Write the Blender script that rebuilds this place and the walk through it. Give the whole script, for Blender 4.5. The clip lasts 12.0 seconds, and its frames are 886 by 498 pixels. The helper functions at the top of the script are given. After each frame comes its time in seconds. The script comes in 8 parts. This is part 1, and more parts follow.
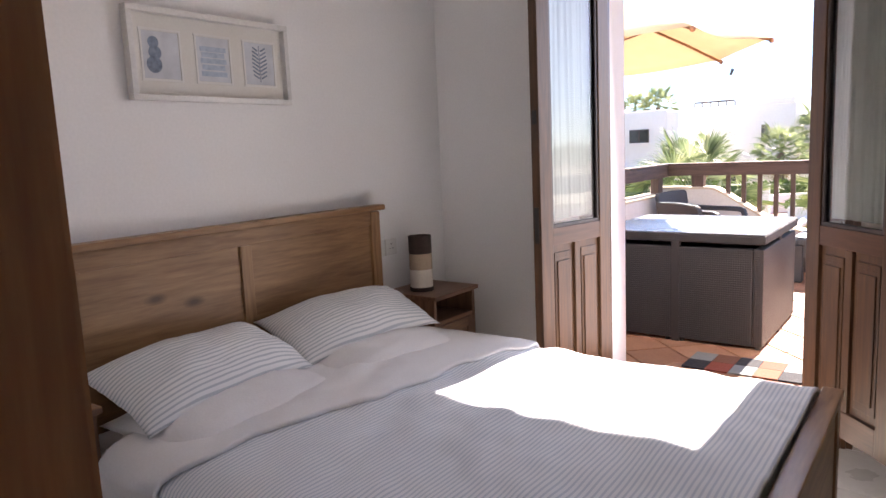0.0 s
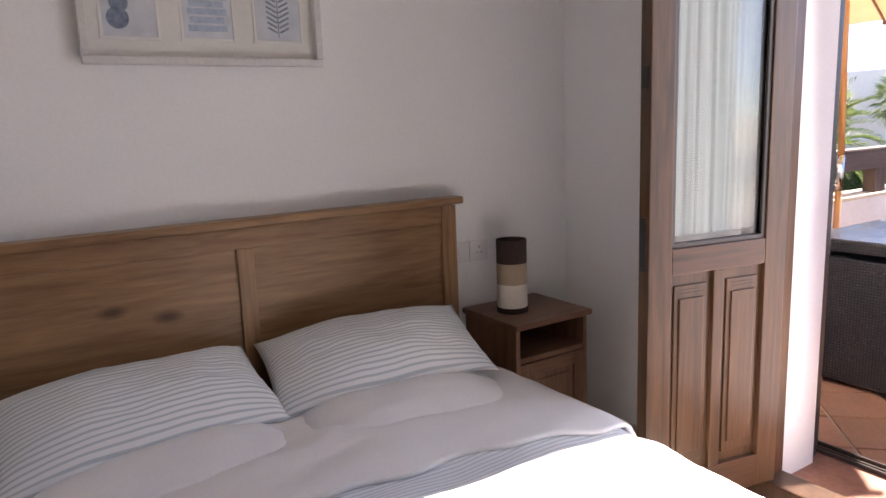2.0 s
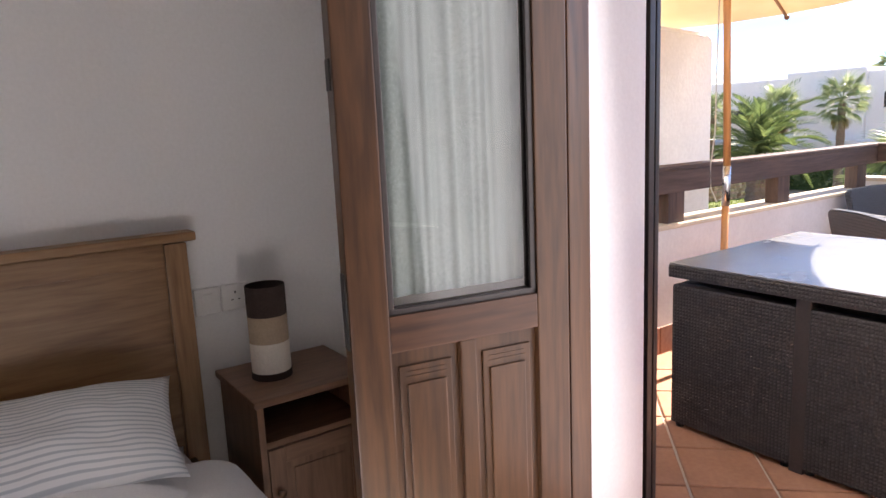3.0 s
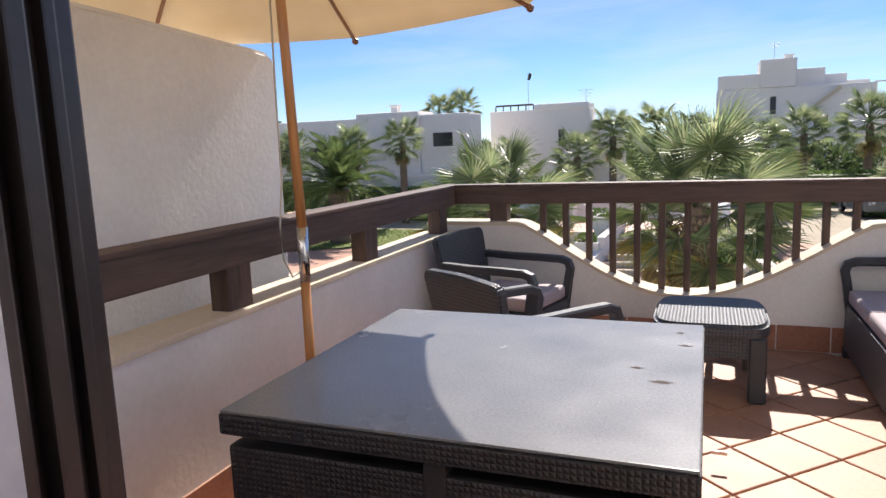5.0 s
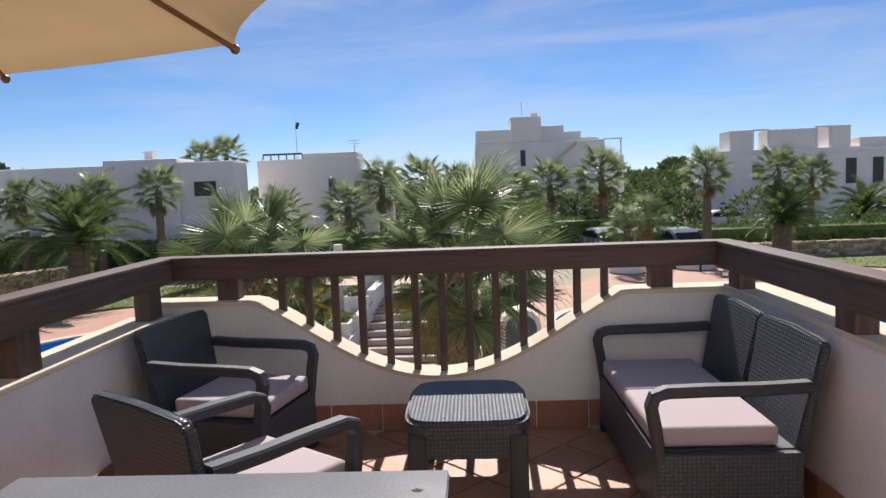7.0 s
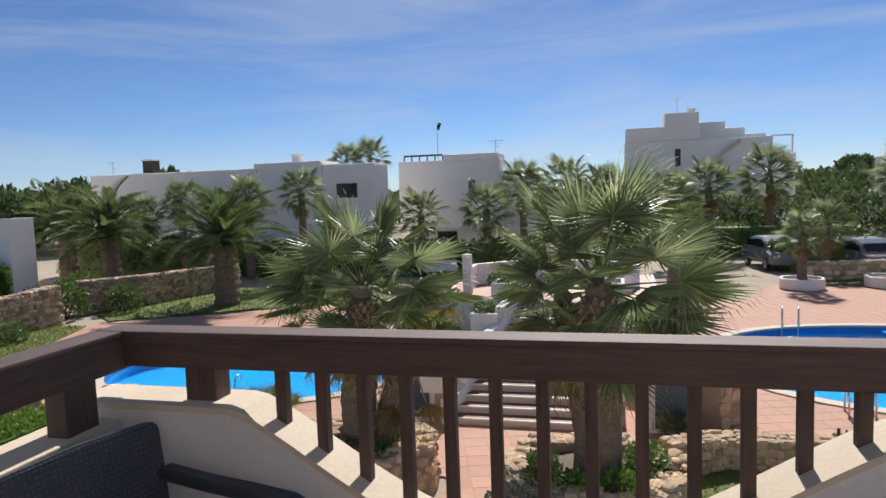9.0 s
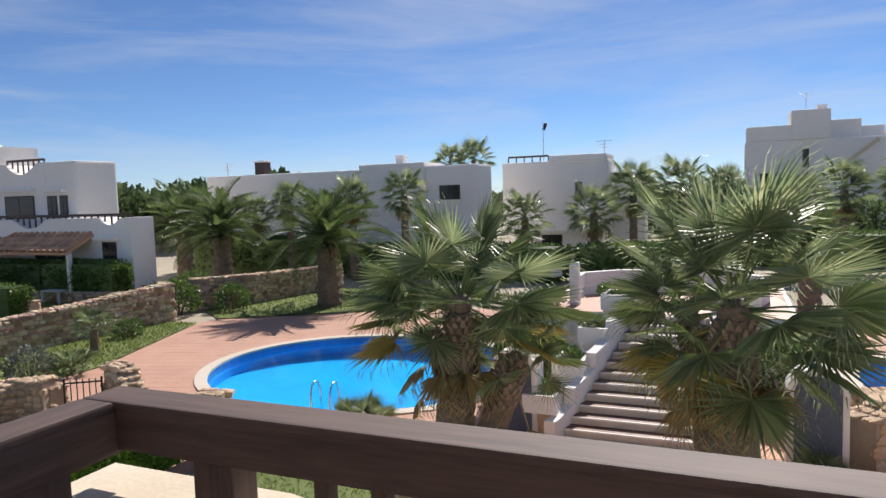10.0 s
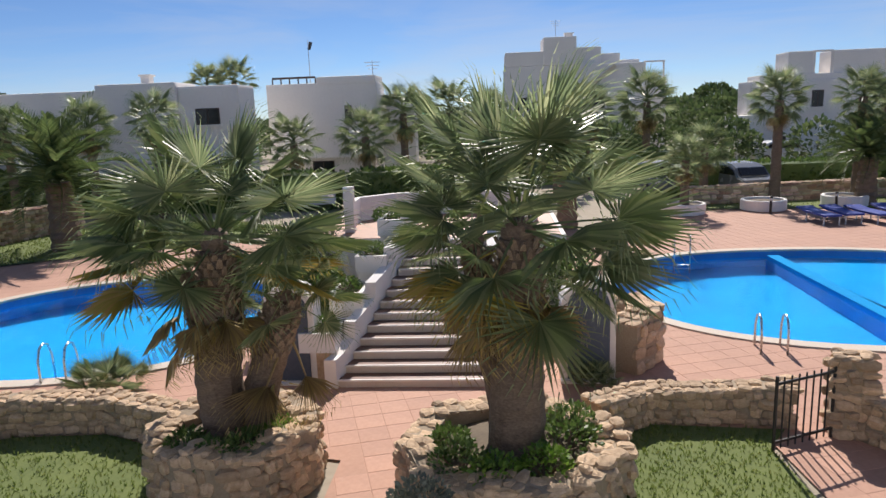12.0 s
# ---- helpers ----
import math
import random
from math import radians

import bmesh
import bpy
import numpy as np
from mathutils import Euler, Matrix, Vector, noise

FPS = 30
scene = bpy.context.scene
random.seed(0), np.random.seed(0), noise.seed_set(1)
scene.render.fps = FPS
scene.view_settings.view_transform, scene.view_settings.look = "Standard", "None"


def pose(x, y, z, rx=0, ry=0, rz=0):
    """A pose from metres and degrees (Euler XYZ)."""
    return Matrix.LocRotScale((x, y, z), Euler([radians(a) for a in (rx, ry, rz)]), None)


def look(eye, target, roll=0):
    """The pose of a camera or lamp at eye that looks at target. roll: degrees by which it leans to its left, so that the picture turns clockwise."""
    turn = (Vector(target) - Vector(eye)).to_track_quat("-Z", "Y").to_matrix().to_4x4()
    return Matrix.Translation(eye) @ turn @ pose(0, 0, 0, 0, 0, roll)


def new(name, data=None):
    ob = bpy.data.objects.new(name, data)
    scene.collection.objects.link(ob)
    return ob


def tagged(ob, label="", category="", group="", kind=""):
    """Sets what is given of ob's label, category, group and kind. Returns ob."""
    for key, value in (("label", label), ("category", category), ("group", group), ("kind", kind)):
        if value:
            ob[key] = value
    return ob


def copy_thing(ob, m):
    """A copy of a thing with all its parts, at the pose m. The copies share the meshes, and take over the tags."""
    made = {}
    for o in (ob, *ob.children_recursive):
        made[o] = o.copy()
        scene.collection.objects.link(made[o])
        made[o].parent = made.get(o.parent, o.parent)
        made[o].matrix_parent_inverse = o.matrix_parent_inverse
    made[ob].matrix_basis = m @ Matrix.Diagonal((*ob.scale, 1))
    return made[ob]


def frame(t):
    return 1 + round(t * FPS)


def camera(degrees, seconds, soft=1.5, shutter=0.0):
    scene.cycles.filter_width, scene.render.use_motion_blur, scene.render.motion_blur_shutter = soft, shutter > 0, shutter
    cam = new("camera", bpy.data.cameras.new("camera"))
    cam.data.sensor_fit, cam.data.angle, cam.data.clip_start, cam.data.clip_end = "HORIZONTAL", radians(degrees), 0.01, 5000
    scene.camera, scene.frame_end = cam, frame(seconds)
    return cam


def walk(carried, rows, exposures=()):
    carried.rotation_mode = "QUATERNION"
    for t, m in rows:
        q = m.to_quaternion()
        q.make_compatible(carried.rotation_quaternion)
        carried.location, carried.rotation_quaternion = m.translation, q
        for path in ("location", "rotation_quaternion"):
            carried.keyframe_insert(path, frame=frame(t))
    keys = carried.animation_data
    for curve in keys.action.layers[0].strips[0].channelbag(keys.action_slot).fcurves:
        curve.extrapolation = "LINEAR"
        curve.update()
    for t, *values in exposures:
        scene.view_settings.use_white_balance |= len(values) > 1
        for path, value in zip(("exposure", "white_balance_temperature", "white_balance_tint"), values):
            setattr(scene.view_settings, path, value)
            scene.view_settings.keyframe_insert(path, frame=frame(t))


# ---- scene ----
cam = camera(66.1, 12.0)
PATH = [
    (0, (2.388, -2.894, 1.322), (1.199, -1.311, 1.039), -2.6),
    (0.5, (2.371, -2.694, 1.327), (0.927, -1.346, 1.015), -2.5),
    (1, (2.357, -2.462, 1.346), (0.709, -1.382, 1.002), -2.4),
    (1.5, (2.324, -2.179, 1.331), (0.661, -1.13, 0.969), -2.4),
    (2, (2.256, -1.776, 1.34), (0.591, -0.726, 0.985), -2.3),
    (2.5, (2.193, -1.314, 1.34), (0.538, -0.254, 0.973), -2.3),
    (2.7, (2.163, -1.138, 1.34), (0.513, -0.066, 0.982), -2.5),
    (3.4, (2.125, -0.53, 1.352), (0.59, 0.70, 0.98), -2.2),
    (4.3, (1.754, -0.054, 1.363), (0.392, 1.359, 0.973), -1.8),
    (4.6, (1.604, 0.122, 1.336), (0.511, 1.762, 0.994), -2.2),
    (5, (1.501, 0.255, 1.359), (0.781, 2.097, 1.058), -2.2),
    (5.5, (1.388, 0.421, 1.378), (1.051, 2.378, 1.14), -2.3),
    (6, (1.32, 0.54, 1.393), (1.188, 2.526, 1.194), -2.3),
    (6.5, (1.315, 0.686, 1.414), (1.266, 2.676, 1.223), -2.1),
    (7.5, (1.84, 1.36, 1.495), (1.70, 3.346, 1.31), -2.05),
    (8.5, (1.727, 2.31, 1.572), (1.458, 4.284, 1.393), -2.0),
    (9, (1.646, 2.747, 1.569), (1.143, 4.675, 1.396), -2.0),
    (9.5, (1.488, 3.227, 1.571), (0.827, 5.107, 1.407), -1.8),
    (10, (1.356, 3.613, 1.614), (0.569, 5.445, 1.454), -1.7),
    (10.5, (1.216, 3.981, 1.616), (0.245, 5.723, 1.463), -1.6),
    (11, (1.186, 4.227, 1.578), (0.174, 5.945, 1.428), -1.4),
    (11.5, (1.151, 4.466, 1.506), (0.493, 6.343, 1.303), -1.7),
    (12, (1.099, 4.774, 1.43), (0.944, 6.729, 1.04), -2.1),
]
walk(cam, [(t, look(e, g, r)) for t, e, g, r in PATH],
     exposures=[(0,2.42,7000,21),(0.5,2.18,7000,21),(1.0,2.18,7000,21),(1.5,2.26,7000,21),(2.0,2.3,7000,21),(2.5,2.08,7000,20),(2.7,2.1,7000,20),(4.3,1.25,6800,17),(4.6,1.1,6700,16),(5.0,0.8,6600,15),(5.5,0.52,6570,15),(6.0,0.42,6550,14),(8.5,0.36,6500,14),(9.0,0.18,6450,14),(9.5,0.2,6450,14),(10.5,0.42,6500,14),(11.0,0.36,6500,14),(12.0,0.2,6500,15)])

# ---- light ----
SUN_EL, SUN_X = 43.0, 0.025
world = bpy.data.worlds.new("sky_world")
scene.world = world
world.use_nodes = True
wn, wl = world.node_tree.nodes, world.node_tree.links
wn.clear()
sky = wn.new("ShaderNodeTexSky")
sky.sky_type, sky.sun_disc = "NISHITA", False
sky.sun_elevation, sky.sun_rotation = radians(SUN_EL), math.atan2(SUN_X, 1)
sky.air_density, sky.dust_density, sky.ozone_density = 1.0, 0.0, 8.0
sky.altitude = 2500
wco = wn.new("ShaderNodeTexCoord")
# thin streaks of cirrus, longer than they are high
wmap = wn.new("ShaderNodeMapping")
wmap.inputs["Scale"].default_value = (1.3, 1.3, 9.0)
wmap.inputs["Rotation"].default_value = (0.10, 0.12, 0.3)
wnoise = wn.new("ShaderNodeTexNoise")
wnoise.inputs["Scale"].default_value, wnoise.inputs["Detail"].default_value = 1.6, 7.0
wnoise.inputs["Roughness"].default_value, wnoise.inputs["Distortion"].default_value = 0.58, 0.5
wramp = wn.new("ShaderNodeValToRGB")
wramp.color_ramp.elements[0].position, wramp.color_ramp.elements[1].position = 0.43, 0.78
wramp.color_ramp.elements[1].color = (0.5, 0.5, 0.5, 1)
wmix = wn.new("ShaderNodeMix")
wmix.data_type = "RGBA"
wmix.inputs[7].default_value = (6.4, 6.9, 7.5, 1)
wbg = wn.new("ShaderNodeBackground")
wbg.inputs["Strength"].default_value = 0.08
wout = wn.new("ShaderNodeOutputWorld")
wl.new(wco.outputs["Generated"], wmap.inputs["Vector"])
wl.new(wmap.outputs["Vector"], wnoise.inputs["Vector"])
wl.new(wnoise.outputs["Fac"], wramp.inputs["Fac"])
wl.new(wramp.outputs["Color"], wmix.inputs[0])
wl.new(sky.outputs["Color"], wmix.inputs[6])
wl.new(wmix.outputs[2], wbg.inputs["Color"])
wl.new(wbg.outputs["Background"], wout.inputs["Surface"])

sun = new("sun", bpy.data.lights.new("sun", "SUN"))
sun.data.energy, sun.data.angle, sun.data.color = 5.0, radians(0.55), (1.0, 0.95, 0.87)
sun_to = Vector((SUN_X, 1, math.tan(radians(SUN_EL)))).normalized()
sun.matrix_world = look((0, 20, 30), Vector((0, 20, 30)) - sun_to)


# area lamp added in the terrace doorway to strengthen the sky light indoors
door_fill = new("door_fill_light", bpy.data.lights.new("door_fill_light", "AREA"))
door_fill.data.shape, door_fill.data.size, door_fill.data.size_y = "RECTANGLE", 0.86, 1.9
door_fill.data.energy, door_fill.data.color = 2.6, (0.92, 0.96, 1.0)
door_fill.matrix_world = look((1.49, 0.285, 1.15), (0.5, -1.6, 0.95))


# ---- helpers of this scene ----
def vec(a):
    return Vector(a)


def box(bm, x0, x1, y0, y1, z0, z1, bevel=0.0, seg=2):
    r = bmesh.ops.create_cube(bm, size=1.0, matrix=Matrix.LocRotScale(((x0 + x1) / 2, (y0 + y1) / 2, (z0 + z1) / 2), None, (x1 - x0, y1 - y0, z1 - z0)))
    if bevel:
        es = {e for v in r["verts"] for e in v.link_edges}
        bmesh.ops.bevel(bm, geom=list(es), offset=bevel, segments=seg, profile=0.7, affect="EDGES")
    return bm


def boxm(bm, m, sx, sy, sz, bevel=0.0, seg=2):
    r = bmesh.ops.create_cube(bm, size=1.0, matrix=m @ Matrix.Diagonal((sx, sy, sz, 1)))
    if bevel:
        es = {e for v in r["verts"] for e in v.link_edges}
        bmesh.ops.bevel(bm, geom=list(es), offset=bevel, segments=seg, profile=0.7, affect="EDGES")
    return bm


def rod(bm, a, b, r0, r1=None, n=10, caps=True):
    a, b = Vector(a), Vector(b)
    r1 = r0 if r1 is None else r1
    m = Matrix.Translation((a + b) / 2) @ (b - a).to_track_quat("Z", "Y").to_matrix().to_4x4()
    bmesh.ops.create_cone(bm, cap_ends=caps, segments=n, radius1=r0, radius2=r1, depth=(b - a).length, matrix=m)
    return bm


def tube(bm, pts, r, n=8):
    """A round bar through points, with a shared ring at each."""
    rings = []
    for i, p in enumerate(pts):
        d = (Vector(pts[min(i + 1, len(pts) - 1)]) - Vector(pts[max(i - 1, 0)])).normalized()
        q = d.to_track_quat("Z", "Y")
        rr = r[i] if isinstance(r, (list, tuple)) else r
        rings.append([bm.verts.new(Vector(p) + q @ Vector((rr * math.cos(k * math.tau / n), rr * math.sin(k * math.tau / n), 0))) for k in range(n)])
    for u, v in zip(rings, rings[1:]):
        for k in range(n):
            bm.faces.new((u[k], u[(k + 1) % n], v[(k + 1) % n], v[k]))
    bm.faces.new(rings[0][::-1])
    bm.faces.new(rings[-1])
    return bm


def prism(bm, pts, axis, a, b):
    """The outline pts, in the plane across axis, drawn out from a to b."""
    def at(p, h):
        return {"x": (h, p[0], p[1]), "y": (p[0], h, p[1]), "z": (p[0], p[1], h)}[axis]
    u, v = [bm.verts.new(at(p, a)) for p in pts], [bm.verts.new(at(p, b)) for p in pts]
    fs = [bm.faces.new(u), bm.faces.new(v[::-1])]
    for i in range(len(pts)):
        j = (i + 1) % len(pts)
        fs.append(bm.faces.new((u[j], u[i], v[i], v[j])))
    bmesh.ops.recalc_face_normals(bm, faces=fs)
    return bm


def lathe(bm, prof, n=20, at=(0, 0, 0)):
    rings = [[bm.verts.new((at[0] + r * math.cos(k * math.tau / n), at[1] + r * math.sin(k * math.tau / n), at[2] + z)) for k in range(n)] for r, z in prof]
    for u, v in zip(rings, rings[1:]):
        for k in range(n):
            bm.faces.new((u[k], u[(k + 1) % n], v[(k + 1) % n], v[k]))
    return bm


def mesh_of(name, bm, material, smooth=False):
    me = bpy.data.meshes.new(name)
    bm.normal_update()
    bm.to_mesh(me)
    bm.free()
    if smooth:
        me.polygons.foreach_set("use_smooth", [True] * len(me.polygons))
    if material:
        me.materials.append(material)
    return me


def part(name, bm, material, parent=None, label="", smooth=False, at=None):
    ob = new(name, mesh_of(name, bm, material, smooth))
    ob.parent = parent
    if at is not None:
        ob.matrix_basis = at
    return tagged(ob, label)


def piece(name, me, parent, m):
    ob = new(name, me)
    ob.parent = parent
    ob.matrix_basis = m
    return ob


def thing(name, label, category, group="", m=None, kind=""):
    ob = new(name)
    ob.empty_display_size = 0.1
    if m is not None:
        ob.matrix_basis = m
    return tagged(ob, label, category, group, kind)


def setting(name, bm, material, label, smooth=False):
    return tagged(part(name, bm, material, None, label, smooth), kind="structure")


def ring_mesh(pts_out, pts_in, z, bm):
    """A flat sheet between an outline and holes."""
    es = []
    for loop in [pts_out, *pts_in]:
        vs = [bm.verts.new((x, y, z)) for x, y in loop]
        es += [bm.edges.new((vs[i], vs[(i + 1) % len(vs)])) for i in range(len(vs))]
    bmesh.ops.triangle_fill(bm, edges=es, use_beauty=True)
    for fc in bm.faces:
        if fc.normal.z < 0:
            fc.normal_flip()
    return bm


def oval(cx, cy, rx, ry, n=56, p=2.0):
    out = []
    for k in range(n):
        a = k * math.tau / n
        c, s = math.cos(a), math.sin(a)
        out.append((cx + rx * math.copysign(abs(c) ** (2 / p), c), cy + ry * math.copysign(abs(s) ** (2 / p), s)))
    return out


# ---- materials ----
def material(name):
    m = bpy.data.materials.new(name)
    m.use_nodes = True
    nt = m.node_tree
    return m, nt.nodes, nt.links, nt.nodes["Principled BSDF"]


def rgb(c):
    return (c[0], c[1], c[2], 1)


def surface(name, c1, c2, scale=3.0, rough=0.7, fine=60.0, bump=0.1, metal=0.0, random_tint=0.0, stretch=(1, 1, 1), blotch=0.35, spec=0.5, sheen=0.0):
    """Paint, plaster, cloth or stone: two tones in broad patches with a fine grain and relief."""
    m, n, l, b = material(name)
    co = n.new("ShaderNodeTexCoord")
    mp = n.new("ShaderNodeMapping")
    mp.inputs["Scale"].default_value = stretch
    l.new(co.outputs["Object"], mp.inputs["Vector"])
    big, small = n.new("ShaderNodeTexNoise"), n.new("ShaderNodeTexNoise")
    for t, s, d in ((big, scale, 5.0), (small, fine, 4.0)):
        l.new(mp.outputs["Vector"], t.inputs["Vector"])
        t.inputs["Scale"].default_value, t.inputs["Detail"].default_value = s, d
    mixf = n.new("ShaderNodeMath")
    mixf.operation = "MULTIPLY_ADD"
    l.new(small.outputs["Fac"], mixf.inputs[0])
    mixf.inputs[1].default_value = 1 - blotch
    part_big = n.new("ShaderNodeMath")
    part_big.operation = "MULTIPLY"
    l.new(big.outputs["Fac"], part_big.inputs[0])
    part_big.inputs[1].default_value = blotch
    l.new(part_big.outputs[0], mixf.inputs[2])
    cr = n.new("ShaderNodeValToRGB")
    cr.color_ramp.elements[0].position, cr.color_ramp.elements[1].position = 0.3, 0.7
    cr.color_ramp.elements[0].color, cr.color_ramp.elements[1].color = rgb(c1), rgb(c2)
    l.new(mixf.outputs[0], cr.inputs["Fac"])
    col = cr.outputs["Color"]
    if random_tint:
        info = n.new("ShaderNodeObjectInfo")
        hsv = n.new("ShaderNodeHueSaturation")
        mr = n.new("ShaderNodeMapRange")
        mr.inputs["To Min"].default_value, mr.inputs["To Max"].default_value = 1 - random_tint, 1 + random_tint
        l.new(info.outputs["Random"], mr.inputs["Value"])
        l.new(mr.outputs["Result"], hsv.inputs["Value"])
        l.new(col, hsv.inputs["Color"])
        col = hsv.outputs["Color"]
    l.new(col, b.inputs["Base Color"])
    rr = n.new("ShaderNodeMapRange")
    rr.inputs["To Min"].default_value, rr.inputs["To Max"].default_value = max(0.02, rough - 0.1), min(1, rough + 0.1)
    l.new(big.outputs["Fac"], rr.inputs["Value"])
    l.new(rr.outputs["Result"], b.inputs["Roughness"])
    b.inputs["Metallic"].default_value = metal
    b.inputs["Specular IOR Level"].default_value = spec
    if sheen:
        b.inputs["Sheen Weight"].default_value = sheen
    bp = n.new("ShaderNodeBump")
    bp.inputs["Strength"].default_value, bp.inputs["Distance"].default_value = bump, 0.01
    l.new(mixf.outputs[0], bp.inputs["Height"])
    l.new(bp.outputs["Normal"], b.inputs["Normal"])
    return m


def wood(name, dark, light, axis="y", rough=0.45, knots=True, grain=1.0, tint=0.0):
    """Boards with a long grain along an axis, and knots."""
    m, n, l, b = material(name)
    co = n.new("ShaderNodeTexCoord")
    mp = n.new("ShaderNodeMapping")
    st = {"x": (0.09, 1, 1), "y": (1, 0.09, 1), "z": (1, 1, 0.09)}[axis]
    mp.inputs["Scale"].default_value = st
    l.new(co.outputs["Object"], mp.inputs["Vector"])
    g1, g2 = n.new("ShaderNodeTexNoise"), n.new("ShaderNodeTexNoise")
    for t, s, d, w in ((g1, 14 * grain, 6.0, 1.6), (g2, 90 * grain, 3.0, 0.2)):
        l.new(mp.outputs["Vector"], t.inputs["Vector"])
        t.inputs["Scale"].default_value, t.inputs["Detail"].default_value, t.inputs["Distortion"].default_value = s, d, w
    add = n.new("ShaderNodeMath")
    add.operation = "MULTIPLY_ADD"
    l.new(g2.outputs["Fac"], add.inputs[0])
    add.inputs[1].default_value = 0.35
    sc = n.new("ShaderNodeMath")
    sc.operation = "MULTIPLY"
    sc.inputs[1].default_value = 0.65
    l.new(g1.outputs["Fac"], sc.inputs[0])
    l.new(sc.outputs[0], add.inputs[2])
    cr = n.new("ShaderNodeValToRGB")
    cr.color_ramp.elements[0].position, cr.color_ramp.elements[1].position = 0.32, 0.66
    cr.color_ramp.elements[0].color, cr.color_ramp.elements[1].color = rgb(dark), rgb(light)
    l.new(add.outputs[0], cr.inputs["Fac"])
    col = cr.outputs["Color"]
    if knots:
        sp, cb = n.new("ShaderNodeSeparateXYZ"), n.new("ShaderNodeCombineXYZ")
        l.new(co.outputs["Object"], sp.inputs["Vector"])
        l.new(sp.outputs["X" if axis == "x" else "Y"], cb.inputs["X"])
        l.new(sp.outputs["Z"], cb.inputs["Y"])
        mk = n.new("ShaderNodeMapping")
        mk.inputs["Scale"].default_value = (1, 0.45, 1) if axis == "z" else (0.45, 1, 1)
        l.new(cb.outputs["Vector"], mk.inputs["Vector"])
        vo = n.new("ShaderNodeTexVoronoi")
        vo.voronoi_dimensions = "2D"
        vo.inputs["Scale"].default_value = 3.1
        l.new(mk.outputs["Vector"], vo.inputs["Vector"])
        kr = n.new("ShaderNodeValToRGB")
        kr.color_ramp.elements[0].position, kr.color_ramp.elements[1].position = 0.02, 0.075
        kr.color_ramp.elements[0].color, kr.color_ramp.elements[1].color = (0.16, 0.13, 0.11, 1), (1, 1, 1, 1)
        l.new(vo.outputs["Distance"], kr.inputs["Fac"])
        mu = n.new("ShaderNodeMix")
        mu.data_type, mu.blend_type = "RGBA", "MULTIPLY"
        mu.inputs[0].default_value = 0.8
        l.new(col, mu.inputs[6])
        l.new(kr.outputs["Color"], mu.inputs[7])
        col = mu.outputs[2]
    l.new(col, b.inputs["Base Color"])
    b.inputs["Roughness"].default_value = rough
    bp = n.new("ShaderNodeBump")
    bp.inputs["Strength"].default_value, bp.inputs["Distance"].default_value = 0.12, 0.004
    l.new(add.outputs[0], bp.inputs["Height"])
    l.new(bp.outputs["Normal"], b.inputs["Normal"])
    return m


def striped(name, base, line, axis, per_metre, share=0.35, rough=0.85):
    """Woven cotton with thin lines across an axis."""
    m, n, l, b = material(name)
    co = n.new("ShaderNodeTexCoord")
    nz = n.new("ShaderNodeTexNoise")
    nz.inputs["Scale"].default_value = 5.0
    l.new(co.outputs["Object"], nz.inputs["Vector"])
    sx = n.new("ShaderNodeSeparateXYZ")
    l.new(co.outputs["Object"], sx.inputs["Vector"])
    ma = n.new("ShaderNodeMath")
    ma.operation = "MULTIPLY"
    l.new(sx.outputs[axis.upper()], ma.inputs[0])
    ma.inputs[1].default_value = per_metre
    fr = n.new("ShaderNodeMath")
    fr.operation = "FRACT"
    l.new(ma.outputs[0], fr.inputs[0])
    pg = n.new("ShaderNodeMath")
    pg.operation = "PINGPONG"
    pg.inputs[1].default_value = 0.5
    l.new(fr.outputs[0], pg.inputs[0])
    mr = n.new("ShaderNodeMapRange")
    mr.inputs["From Min"].default_value, mr.inputs["From Max"].default_value = share * 0.5 - 0.06, share * 0.5 + 0.06
    l.new(pg.outputs[0], mr.inputs["Value"])
    mx = n.new("ShaderNodeMix")
    mx.data_type = "RGBA"
    l.new(mr.outputs["Result"], mx.inputs[0])
    mx.inputs[6].default_value, mx.inputs[7].default_value = rgb(line), rgb(base)
    l.new(mx.outputs[2], b.inputs["Base Color"])
    b.inputs["Roughness"].default_value = rough
    b.inputs["Sheen Weight"].default_value = 0.1
    bp = n.new("ShaderNodeBump")
    bp.inputs["Strength"].default_value, bp.inputs["Distance"].default_value = 0.25, 0.006
    l.new(nz.outputs["Fac"], bp.inputs["Height"])
    l.new(bp.outputs["Normal"], b.inputs["Normal"])
    return m


